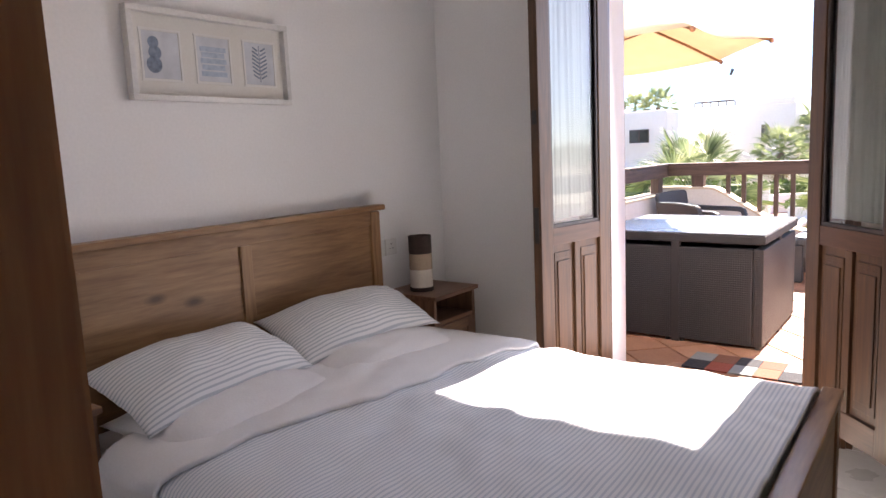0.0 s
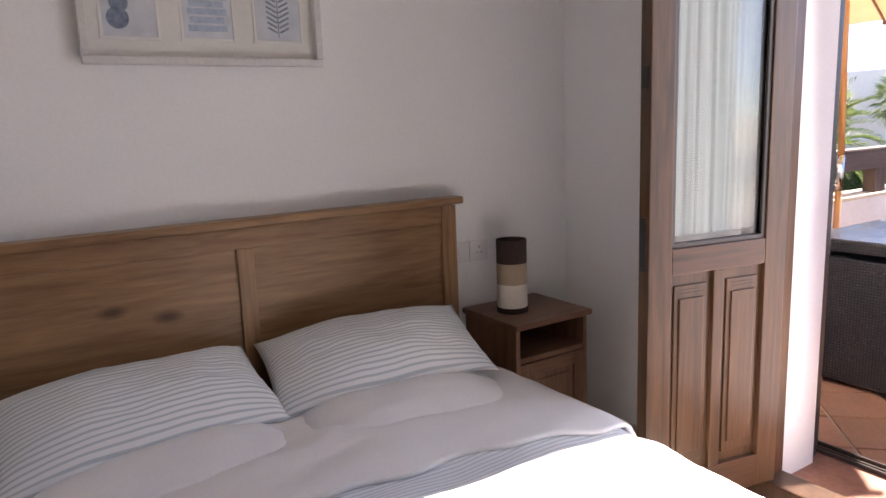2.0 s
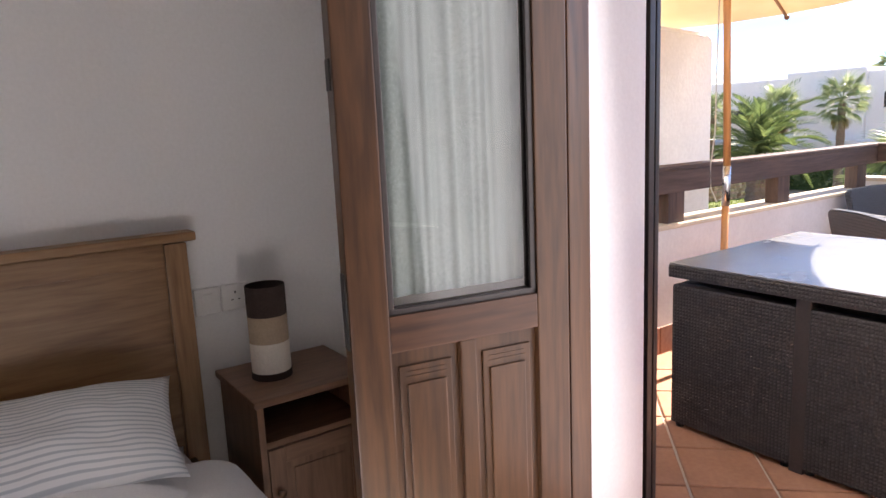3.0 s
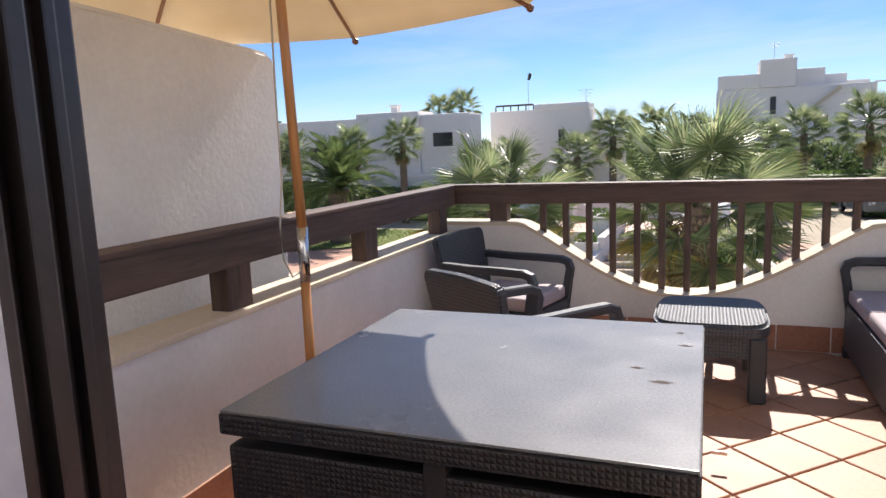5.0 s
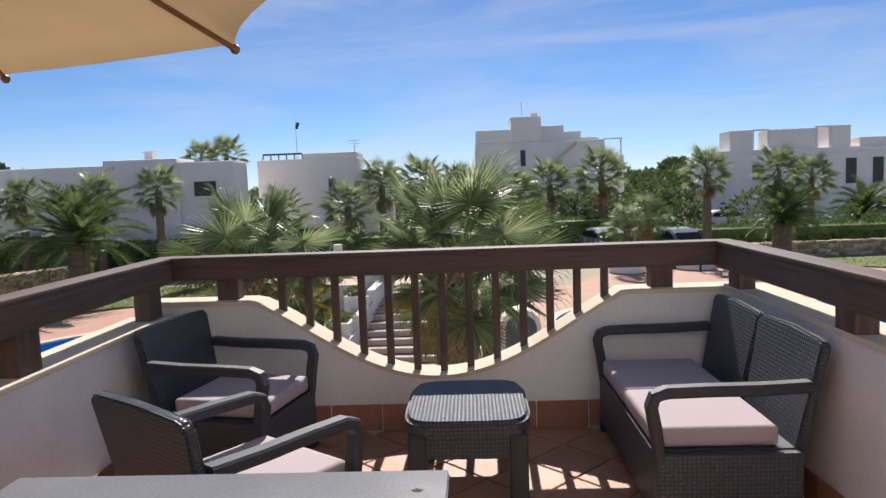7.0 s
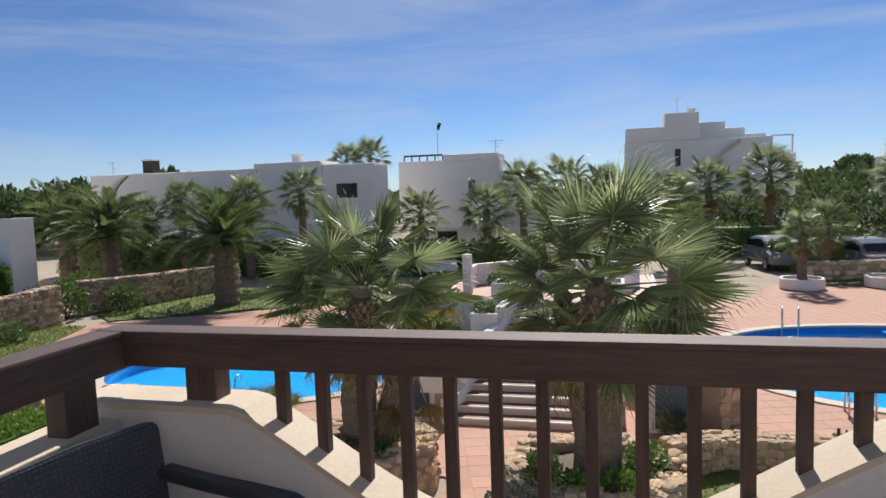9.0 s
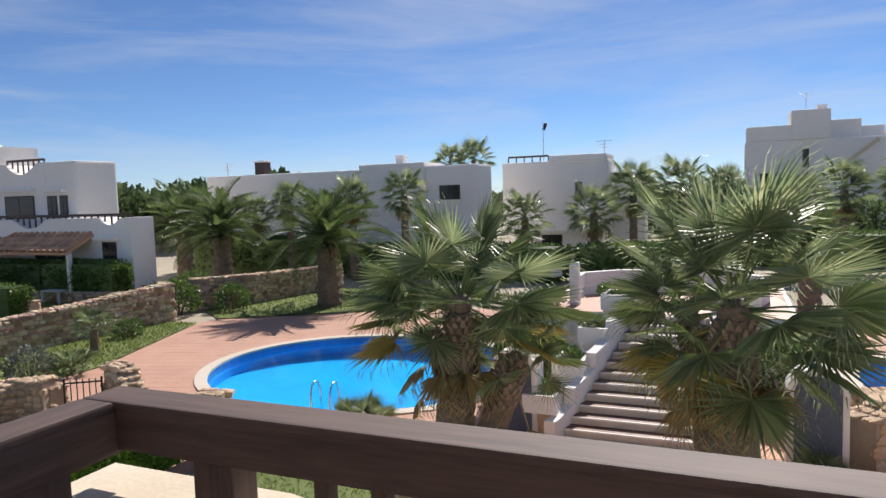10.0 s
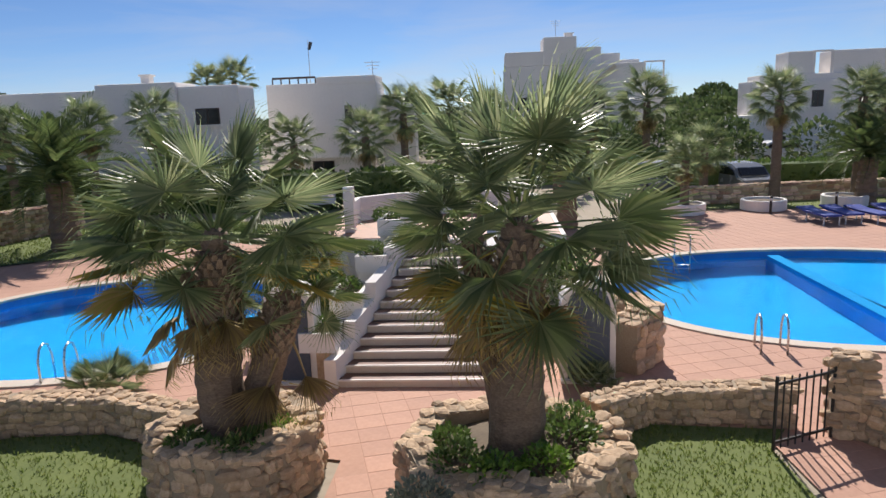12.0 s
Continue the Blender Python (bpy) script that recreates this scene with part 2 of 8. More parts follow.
def weave(name, c1, c2, step=0.011, rough=0.55):
    """Moulded or plaited rattan: small raised cells in rows."""
    m, n, l, b = material(name)
    co = n.new("ShaderNodeTexCoord")
    ck = n.new("ShaderNodeTexVoronoi")
    ck.feature, ck.distance = "F1", "CHEBYCHEV"
    ck.inputs["Scale"].default_value, ck.inputs["Randomness"].default_value = 1 / step, 0.12
    l.new(co.outputs["Object"], ck.inputs["Vector"])
    nz = n.new("ShaderNodeTexNoise")
    nz.inputs["Scale"].default_value = 4.0
    l.new(co.outputs["Object"], nz.inputs["Vector"])
    cr = n.new("ShaderNodeValToRGB")
    cr.color_ramp.elements[0].position, cr.color_ramp.elements[1].position = 0.15, 0.5
    cr.color_ramp.elements[0].color, cr.color_ramp.elements[1].color = rgb(c2), rgb(c1)
    l.new(ck.outputs["Distance"], cr.inputs["Fac"])
    l.new(cr.outputs["Color"], b.inputs["Base Color"])
    b.inputs["Roughness"].default_value = rough
    bp = n.new("ShaderNodeBump")
    bp.inputs["Strength"].default_value, bp.inputs["Distance"].default_value, bp.invert = 0.9, step * 0.5, True
    l.new(ck.outputs["Distance"], bp.inputs["Height"])
    l.new(bp.outputs["Normal"], b.inputs["Normal"])
    return m


def glass(name, rough=0.0, tint=(1, 1, 1), frost=0.0):
    m, n, l, b = material(name)
    b.inputs["Base Color"].default_value = rgb(tint)
    b.inputs["Transmission Weight"].default_value, b.inputs["Roughness"].default_value = 1.0, rough
    b.inputs["IOR"].default_value = 1.45
    return m


def glow(name, c, strength):
    m, n, l, b = material(name)
    b.inputs["Base Color"].default_value = rgb(c)
    b.inputs["Emission Color"].default_value, b.inputs["Emission Strength"].default_value = rgb(c), strength
    return m


def leafy(name, c1, c2, c3, rough=0.45, trans=0.25, island=True):
    """Leaf tissue: tone varies leaf by leaf, light passes through in part."""
    m, n, l, b = material(name)
    geo, info = n.new("ShaderNodeNewGeometry"), n.new("ShaderNodeObjectInfo")
    ad = n.new("ShaderNodeMath")
    ad.operation = "ADD"
    l.new(geo.outputs["Random Per Island"], ad.inputs[0])
    l.new(info.outputs["Random"], ad.inputs[1])
    hf = n.new("ShaderNodeMath")
    hf.operation = "FRACT"
    l.new(ad.outputs[0], hf.inputs[0])
    cr = n.new("ShaderNodeValToRGB")
    e = cr.color_ramp.elements
    e[0].position, e[1].position = 0.0, 0.55
    e[0].color, e[1].color = rgb(c1), rgb(c2)
    x = e.new(1.0)
    x.color = rgb(c3)
    l.new(hf.outputs[0], cr.inputs["Fac"])
    l.new(cr.outputs["Color"], b.inputs["Base Color"])
    b.inputs["Roughness"].default_value = rough
    tr = n.new("ShaderNodeBsdfTranslucent")
    l.new(cr.outputs["Color"], tr.inputs["Color"])
    ms = n.new("ShaderNodeMixShader")
    ms.inputs[0].default_value = trans
    l.new(b.outputs["BSDF"], ms.inputs[1])
    l.new(tr.outputs["BSDF"], ms.inputs[2])
    l.new(ms.outputs[0], n["Material Output"].inputs["Surface"])
    return m


M_WALL = surface("white_wall_paint", (0.80, 0.795, 0.79), (0.86, 0.855, 0.85), 1.2, 0.85, 90, 0.05)
M_RENDER = surface("lime_render", (0.68, 0.665, 0.635), (0.86, 0.85, 0.82), 1.6, 0.9, 38, 0.5, blotch=0.7)
M_STUCCO = surface("white_house_render", (0.80, 0.76, 0.71), (0.88, 0.84, 0.79), 0.5, 0.9, 8, 0.2, blotch=0.6)
M_COPING = surface("cream_coping_paint", (0.56, 0.47, 0.34), (0.72, 0.63, 0.49), 3.0, 0.85, 60, 0.25, blotch=0.6)
M_CEIL = surface("ceiling_paint", (0.78, 0.78, 0.77), (0.82, 0.82, 0.81), 1.0, 0.9, 70, 0.04)
M_TILE_IN = surface("cream_floor_tile", (0.52, 0.50, 0.46), (0.66, 0.63, 0.58), 3.0, 0.3, 30, 0.04, blotch=0.7, random_tint=0.05)
M_GROUT = surface("pale_grout", (0.50, 0.44, 0.36), (0.62, 0.55, 0.46), 6, 0.9, 80, 0.2)
M_TERRA = surface("terracotta_tile", (0.32, 0.15, 0.083), (0.46, 0.245, 0.147), 5.0, 0.55, 45, 0.12, blotch=0.6, random_tint=0.14)
M_RISER = surface("cream_stair_riser", (0.60, 0.52, 0.45), (0.72, 0.64, 0.56), 2.0, 0.85, 30, 0.15, blotch=0.6)
M_TREAD = surface("dark_glazed_stair_tile", (0.13, 0.058, 0.038), (0.21, 0.10, 0.066), 6.0, 0.4, 45, 0.1)
M_SKIRT = surface("terracotta_skirting", (0.30, 0.12, 0.075), (0.44, 0.21, 0.13), 6.0, 0.5, 45, 0.1, random_tint=0.14)
M_PINE_Y = wood("waxed_pine_lengthwise", (0.175, 0.085, 0.036), (0.37, 0.212, 0.098), "y", 0.38)
M_PINE_Z = wood("waxed_pine_upright", (0.175, 0.085, 0.036), (0.37, 0.212, 0.098), "z", 0.38)
M_PINE_X = wood("waxed_pine_across", (0.175, 0.085, 0.036), (0.37, 0.212, 0.098), "x", 0.38)
M_STAND_Y = wood("stained_nightstand_lengthwise", (0.13, 0.062, 0.034), (0.27, 0.145, 0.085), "y", 0.4)
M_STAND_Z = wood("stained_nightstand_upright", (0.13, 0.062, 0.034), (0.27, 0.145, 0.085), "z", 0.4)
M_ORANGE = wood("varnished_orange_pine", (0.24, 0.085, 0.02), (0.48, 0.22, 0.07), "z", 0.3, knots=False)
M_DOOR_Z = wood("stained_door_wood", (0.034, 0.0145, 0.0065), (0.10, 0.046, 0.02), "z", 0.35, knots=False)
M_DOOR_X = wood("stained_door_rail_wood", (0.036, 0.0145, 0.0075), (0.10, 0.044, 0.023), "y", 0.35, knots=False)
M_RAIL_Y = wood("brown_rail_lengthwise", (0.055, 0.034, 0.026), (0.125, 0.079, 0.060), "y", 0.68, knots=False)
M_RAIL_X = wood("brown_rail_across", (0.055, 0.034, 0.026), (0.125, 0.079, 0.060), "x", 0.68, knots=False)
M_RAIL_Z = wood("brown_baluster_wood", (0.055, 0.034, 0.026), (0.125, 0.079, 0.060), "z", 0.68, knots=False)
M_ALU = surface("dark_brown_aluminium", (0.036, 0.029, 0.028), (0.05, 0.041, 0.039), 8, 0.35, 80, 0.02)
M_STEEL = surface("brushed_steel", (0.55, 0.55, 0.55), (0.68, 0.68, 0.68), 20, 0.28, 90, 0.03, metal=1.0)
M_SHEET = surface("white_cotton", (0.72, 0.71, 0.72), (0.79, 0.78, 0.79), 6.0, 0.9, 140, 0.12, sheen=0.1)
M_DUVET = striped("pale_blue_striped_cotton", (0.74, 0.76, 0.80), (0.52, 0.57, 0.65), "x", 66, 0.40)
M_PILLOW = striped("grey_striped_cotton", (0.76, 0.77, 0.78), (0.47, 0.51, 0.55), "x", 66, 0.36)
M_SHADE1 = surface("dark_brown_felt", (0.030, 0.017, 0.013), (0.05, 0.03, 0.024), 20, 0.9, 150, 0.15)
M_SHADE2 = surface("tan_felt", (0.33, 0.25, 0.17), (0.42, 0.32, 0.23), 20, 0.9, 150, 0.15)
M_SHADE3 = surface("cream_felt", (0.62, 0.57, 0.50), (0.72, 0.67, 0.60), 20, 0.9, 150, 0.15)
M_PLASTIC_W = surface("white_plastic", (0.72, 0.71, 0.69), (0.76, 0.75, 0.73), 10, 0.35, 80, 0.01)
M_PLASTIC_K = surface("black_plastic", (0.012, 0.012, 0.013), (0.02, 0.02, 0.021), 10, 0.35, 80, 0.01)
M_FRAME = surface("silver_white_frame", (0.60, 0.59, 0.57), (0.70, 0.69, 0.67), 10, 0.35, 80, 0.03, metal=0.15)
M_MAT = surface("cream_picture_mount", (0.68, 0.66, 0.62), (0.73, 0.71, 0.67), 4, 0.9, 120, 0.02)
M_PRINT = surface("grey_photo_paper", (0.50, 0.52, 0.56), (0.66, 0.68, 0.72), 5, 0.5, 20, 0.01)
M_INK = surface("slate_blue_ink", (0.10, 0.13, 0.19), (0.26, 0.32, 0.42), 14, 0.5, 60, 0.01)
M_INK2 = surface("pale_blue_ink", (0.30, 0.38, 0.50), (0.50, 0.57, 0.66), 14, 0.5, 60, 0.01)
M_GLASS = glass("clear_glass")
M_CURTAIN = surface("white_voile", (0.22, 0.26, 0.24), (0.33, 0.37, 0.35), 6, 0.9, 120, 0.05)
M_RATTAN = weave("dark_brown_rattan", (0.010, 0.0095, 0.011), (0.034, 0.032, 0.034), 0.014, 0.5)
M_RATTAN_F = surface("dark_brown_resin", (0.020, 0.017, 0.017), (0.034, 0.029, 0.029), 8, 0.5, 120, 0.15)
M_GRAPH = weave("graphite_rattan", (0.028, 0.033, 0.04), (0.085, 0.096, 0.112), 0.018, 0.45)
M_GRAPH_F = surface("graphite_resin", (0.024, 0.029, 0.036), (0.042, 0.049, 0.059), 10, 0.55, 160, 0.2)
M_CUSH = surface("pinkish_grey_canvas", (0.40, 0.34, 0.35), (0.48, 0.41, 0.42), 6, 0.9, 160, 0.15)
M_TGLASS = surface("smoked_table_glass", (0.14, 0.142, 0.143), (0.21, 0.212, 0.212), 4, 0.24, 150, 0.02, blotch=0.3, spec=0.4)
M_CANVAS = None
M_POLE = wood("varnished_umbrella_pole", (0.32, 0.13, 0.04), (0.55, 0.27, 0.10), "z", 0.35, knots=False)
M_RIB = wood("umbrella_rib_wood", (0.16, 0.06, 0.025), (0.28, 0.12, 0.05), "x", 0.4, knots=False)
M_CORD = surface("cream_cord", (0.55, 0.50, 0.42), (0.62, 0.57, 0.50), 10, 0.9, 100, 0.1)
M_IRON = surface("black_iron", (0.012, 0.012, 0.012), (0.022, 0.021, 0.02), 10, 0.5, 60, 0.05)
M_STONE = surface("honey_rubble_stone", (0.38, 0.25, 0.145), (0.66, 0.50, 0.335), 3.0, 0.9, 22, 0.6, random_tint=0.3, blotch=0.55)
M_MORTAR = surface("sandy_mortar", (0.30, 0.23, 0.155), (0.42, 0.34, 0.245), 4, 0.95, 40, 0.4)
M_DECK_T = surface("pink_paving_tile", (0.43, 0.235, 0.16), (0.55, 0.325, 0.23), 0.9, 0.8, 14, 0.15, blotch=0.6, random_tint=0.07)
M_DECK = surface("pink_concrete_paving", (0.40, 0.222, 0.152), (0.51, 0.305, 0.217), 0.9, 0.85, 14, 0.15, blotch=0.6)
M_SOIL = surface("dark_planter_soil", (0.10, 0.075, 0.05), (0.19, 0.15, 0.10), 2.0, 0.95, 20, 0.4, blotch=0.6)
M_EARTH = surface("dry_earth", (0.30, 0.25, 0.18), (0.43, 0.37, 0.28), 0.4, 0.95, 6, 0.4, blotch=0.6)
M_LAWN = surface("lawn_ground", (0.09, 0.125, 0.03), (0.165, 0.20, 0.055), 1.2, 0.95, 30, 0.5, blotch=0.55)
M_GRASS = leafy("grass_blade", (0.11, 0.165, 0.03), (0.18, 0.24, 0.05), (0.27, 0.29, 0.09), 0.6, 0.45)
M_POOL = surface("blue_pool_tile", (0.006, 0.27, 0.62), (0.01, 0.34, 0.70), 0.8, 0.85, 8, 0.05, blotch=0.6, spec=0.05)
M_POOL_D = surface("dark_blue_pool_tile", (0.03, 0.17, 0.44), (0.05, 0.23, 0.52), 2, 0.4, 20, 0.05)
M_POOL_E = surface("pale_pool_coping", (0.50, 0.43, 0.34), (0.64, 0.57, 0.47), 2, 0.8, 30, 0.15)
M_SLATE = surface("blue_grey_panel", (0.055, 0.075, 0.11), (0.085, 0.11, 0.15), 1.2, 0.5, 20, 0.05)
M_DARKWIN = surface("dark_window", (0.010, 0.010, 0.012), (0.028, 0.028, 0.032), 1, 0.2, 6, 0.01)
M_SHUT = surface("dark_brown_shutter", (0.035, 0.02, 0.015), (0.06, 0.036, 0.028), 3, 0.6, 30, 0.1)
M_ROOF = surface("orange_roof_tile", (0.50, 0.26, 0.14), (0.68, 0.42, 0.26), 4, 0.85, 20, 0.2, random_tint=0.2)
M_FROND = leafy("fan_palm_leaf", (0.17, 0.225, 0.11), (0.28, 0.345, 0.175), (0.43, 0.46, 0.26), 0.33, 0.66)
M_FROND_Y = leafy("yellowing_palm_leaf", (0.36, 0.30, 0.06), (0.48, 0.40, 0.10), (0.52, 0.36, 0.12), 0.5, 0.45)
M_FROND_D = leafy("dry_palm_leaf", (0.28, 0.20, 0.09), (0.42, 0.31, 0.15), (0.50, 0.38, 0.13), 0.7, 0.25)
M_FROND_F = leafy("date_palm_leaf", (0.065, 0.10, 0.03), (0.12, 0.175, 0.055), (0.19, 0.24, 0.085), 0.45, 0.45)
M_TRUNK = surface("fibrous_palm_trunk", (0.10, 0.068, 0.047), (0.28, 0.205, 0.145), 5, 0.95, 26, 0.9, stretch=(1, 1, 2.2))
M_BOOT = surface("palm_boot", (0.16, 0.11, 0.075), (0.40, 0.30, 0.21), 8, 0.9, 40, 0.5, random_tint=0.2)
M_LEAF = leafy("shrub_leaf", (0.06, 0.11, 0.022), (0.11, 0.18, 0.04), (0.18, 0.25, 0.07), 0.45, 0.35)
M_LEAF_B = leafy("bright_shrub_leaf", (0.08, 0.17, 0.015), (0.15, 0.27, 0.03), (0.24, 0.36, 0.06), 0.45, 0.3)
M_LEAF_G = leafy("grey_shrub_leaf", (0.10, 0.12, 0.09), (0.18, 0.20, 0.15), (0.26, 0.28, 0.22), 0.6, 0.2)
M_PINE_LEAF = leafy("far_pine_foliage", (0.06, 0.10, 0.035), (0.10, 0.15, 0.05), (0.15, 0.19, 0.075), 0.7, 0.35)
M_TWIG = surface("twig_bark", (0.09, 0.06, 0.04), (0.17, 0.12, 0.08), 6, 0.9, 40, 0.4)
M_BLUE = surface("royal_blue_plastic", (0.015, 0.04, 0.26), (0.025, 0.06, 0.34), 4, 0.5, 30, 0.05)


def canvas_cloth():
    m, n, l, b = material("cream_umbrella_canvas")
    co = n.new("ShaderNodeTexCoord")
    nz = n.new("ShaderNodeTexNoise")
    nz.inputs["Scale"].default_value = 7.0
    l.new(co.outputs["Object"], nz.inputs["Vector"])
    cr = n.new("ShaderNodeValToRGB")
    cr.color_ramp.elements[0].color, cr.color_ramp.elements[1].color = (0.64, 0.53, 0.37, 1), (0.72, 0.61, 0.45, 1)
    l.new(nz.outputs["Fac"], cr.inputs["Fac"])
    l.new(cr.outputs["Color"], b.inputs["Base Color"])
    b.inputs["Roughness"].default_value = 0.9
    tr = n.new("ShaderNodeBsdfTranslucent")
    l.new(cr.outputs["Color"], tr.inputs["Color"])
    ms = n.new("ShaderNodeMixShader")
    ms.inputs[0].default_value = 0.5
    l.new(b.outputs["BSDF"], ms.inputs[1])
    l.new(tr.outputs["BSDF"], ms.inputs[2])
    l.new(ms.outputs[0], n["Material Output"].inputs["Surface"])
    return m


M_CANVAS = canvas_cloth()


def water_material():
    m, n, l, b = material("pool_water")
    b.inputs["Base Color"].default_value = (0.75, 0.93, 1.0, 1)
    b.inputs["Transmission Weight"].default_value, b.inputs["Roughness"].default_value, b.inputs["IOR"].default_value = 1.0, 0.02, 1.14
    b.inputs["Specular IOR Level"].default_value = 0.3
    co = n.new("ShaderNodeTexCoord")
    nz = n.new("ShaderNodeTexNoise")
    nz.inputs["Scale"].default_value, nz.inputs["Detail"].default_value = 2.2, 3.0
    l.new(co.outputs["Object"], nz.inputs["Vector"])
    bp = n.new("ShaderNodeBump")
    bp.inputs["Strength"].default_value, bp.inputs["Distance"].default_value = 0.12, 0.05
    l.new(nz.outputs["Fac"], bp.inputs["Height"])
    l.new(bp.outputs["Normal"], b.inputs["Normal"])
    return m


M_WATER = water_material()


# ---- the bedroom's shell ----
GZ = -3.0            # garden level
YI, YO = 0.30, 0.76  # inner and outer face of the wall with the terrace door
DX0, DX1, DZ = 0.93, 2.05, 2.36
RX, RY, RH = 3.45, -2.74, 2.50

bm = bmesh.new()
box(bm, -0.16, 0.0, RY - 0.12, YO, -0.2, RH)
setting("wall_headboard", bm, M_WALL, "smooth white painted bedroom wall behind the bed")
bm = bmesh.new()
box(bm, RX, RX + 0.15, RY - 1.6, YO, -0.2, RH)
setting("wall_east", bm, M_WALL, "plain white painted bedroom side wall")
bm = bmesh.new()
for s in (1, -1):
    far = 0.0 if s == 1 else RX
    mx = 1.49
    pts = [(far, YI), (mx - s * 0.57, YI), (mx - s * 0.57, YI + 0.06), (mx - s * 0.503, YI + 0.09), (mx - s * 0.503, YO - 0.145), (mx - s * 0.60, YO - 0.145), (mx - s * 0.60, YO), (far, YO)]
    prism(bm, pts, "z", -0.2, RH)
box(bm, DX0 + 0.031, DX1 - 0.031, YI, YO, DZ, RH)
setting("wall_terrace_door", bm, M_WALL, "thick white wall pierced by the terrace doorway")
bm = bmesh.new()
box(bm, 0.0, 1.95, RY - 0.12, RY, -0.2, RH)
box(bm, 2.92, RX, RY - 0.12, RY, -0.2, RH)
box(bm, 1.95, 2.92, RY - 0.12, RY, 2.1, RH)
setting("wall_hall", bm, M_WALL, "white wall with the bedroom entrance")
bm = bmesh.new()
box(bm, 1.2, RX, RY - 1.6, RY - 1.48, -0.2, RH)
box(bm, 1.08, 1.2, RY - 1.6, RY - 0.12, -0.2, RH)
setting("wall_corridor", bm, M_WALL, "plain white corridor wall behind the entrance")
bm = bmesh.new()
box(bm, -0.16, RX + 0.15, RY - 1.6, YO, RH, RH + 0.25)
setting("ceiling", bm, M_CEIL, "plain white bedroom ceiling")
bm = bmesh.new()
box(bm, -0.16, RX + 0.15, RY - 1.6, YO, -0.25, -0.012)
floor_in = setting("floor", bm, M_GROUT, "cream ceramic tiled bedroom floor")
bm = bmesh.new()
box(bm, 0.0, 0.012, RY, YI, 0, 0.08, 0.003)
box(bm, 0.012, DX0 - 0.06, YI - 0.012, YI, 0, 0.08, 0.003)
box(bm, DX1 + 0.06, RX, YI - 0.012, YI, 0, 0.08, 0.003)
setting("baseboard", bm, M_TILE_IN, "low cream tile skirting")

# entrance casing of orange pine
bm = bmesh.new()
for x0, x1 in ((1.962, 2.017), (2.885, 2.925)):
    box(bm, x0, x1, RY - 0.14, RY + 0.015, 0, 2.1, 0.004)
box(bm, 1.945, 2.925, RY - 0.14, RY + 0.015, 2.06, 2.1, 0.004)
for s, a in ((1, 1.915), (-1, 2.975)):
    for k, (w, d) in enumerate(((0.085, 0.012), (0.05, 0.022), (0.022, 0.03))):
        box(bm, min(a, a + s * w), max(a, a + s * w), RY, RY + d, 0, 2.16, 0.005)
        box(bm, min(a, a + s * w), max(a, a + s * w), RY - 0.12 - d, RY - 0.12, 0, 2.16, 0.005)
setting("door_1", bm, M_ORANGE, "orange varnished pine entrance casing")

# the terrace door's wooden frame, inside the reveal
bm = bmesh.new()
for s, a in ((1, 0.932), (-1, 2.048)):
    for w, y0, y1 in ((0.075, YI + 0.012, YI + 0.085), (0.06, YI - 0.012, YI + 0.04), (0.04, YI - 0.028, YI + 0.02)):
        box(bm, min(a, a + s * w), max(a, a + s * w), y0, y1, 0.1, DZ - 0.002 - w * 0.2, 0.006)
    for w, d in ((0.06, 0.014), (0.035, 0.024), (0.016, 0.030)):
        box(bm, min(a, a - s * w), max(a, a - s * w), YI - d, YI - 0.002, 0, DZ + 0.05, 0.005)
box(bm, 1.0, 1.98, YI - 0.03, YI + 0.085, DZ - 0.075, DZ, 0.006)
box(bm, 0.932, 2.048, YI - 0.03, YI + 0.085, 0.0, 0.105, 0.01)
door2 = setting("door_2", bm, M_DOOR_Z, "brown wooden double door frame to the terrace")

# outer aluminium frame with its lock channel
bm = bmesh.new()
for s, a in ((1, 0.892), (-1, 2.088)):
    for w, y0, y1 in ((0.075, YO - 0.143, YO - 0.118), (0.045, YO - 0.118, YO - 0.09), (0.066, YO - 0.09, YO - 0.068), (0.032, YO - 0.068, YO - 0.035), (0.045, YO - 0.035, YO - 0.02), (0.012, YO - 0.02, YO + 0.026)):
        box(bm, min(a, a + s * w), max(a, a + s * w), y0, y1, 0, DZ + 0.04, 0.003)
box(bm, 0.892, 2.088, YO - 0.143, YO + 0.026, DZ - 0.05, DZ - 0.002, 0.003)
setting("window_frame_outer", bm, M_ALU, "dark brown aluminium sliding door frame outside")
bm = bmesh.new()
for z in (0.86, 0.97):
    box(bm, 0.922, 0.932, YO - 0.062, YO - 0.042, z, z + 0.05, 0.003)
    rod(bm, (0.932, YO - 0.052, z + 0.025), (0.938, YO - 0.052, z + 0.025), 0.009, n=10)
box(bm, 0.922, 0.929, YO - 0.056, YO - 0.048, 1.02, 1.14, 0.002)
part("lock_strike", bm, M_STEEL, bpy.data.objects["window_frame_outer"], "small bright steel lock strike")
bm = bmesh.new()
box(bm, 0.90, 2.08, YI + 0.09, YO, -0.012, 0.05, 0.004)
setting("trim_threshold", bm, M_SKIRT, "brown tiled door threshold")
bm = bmesh.new()
for y in (YO - 0.05, YO - 0.03, YO + 0.01):
    box(bm, 0.90, 2.08, y, y + 0.010, 0.05 if y < YO else -0.012, 0.066, 0.003)
setting("trim_track", bm, M_ALU, "dark metal sliding track")


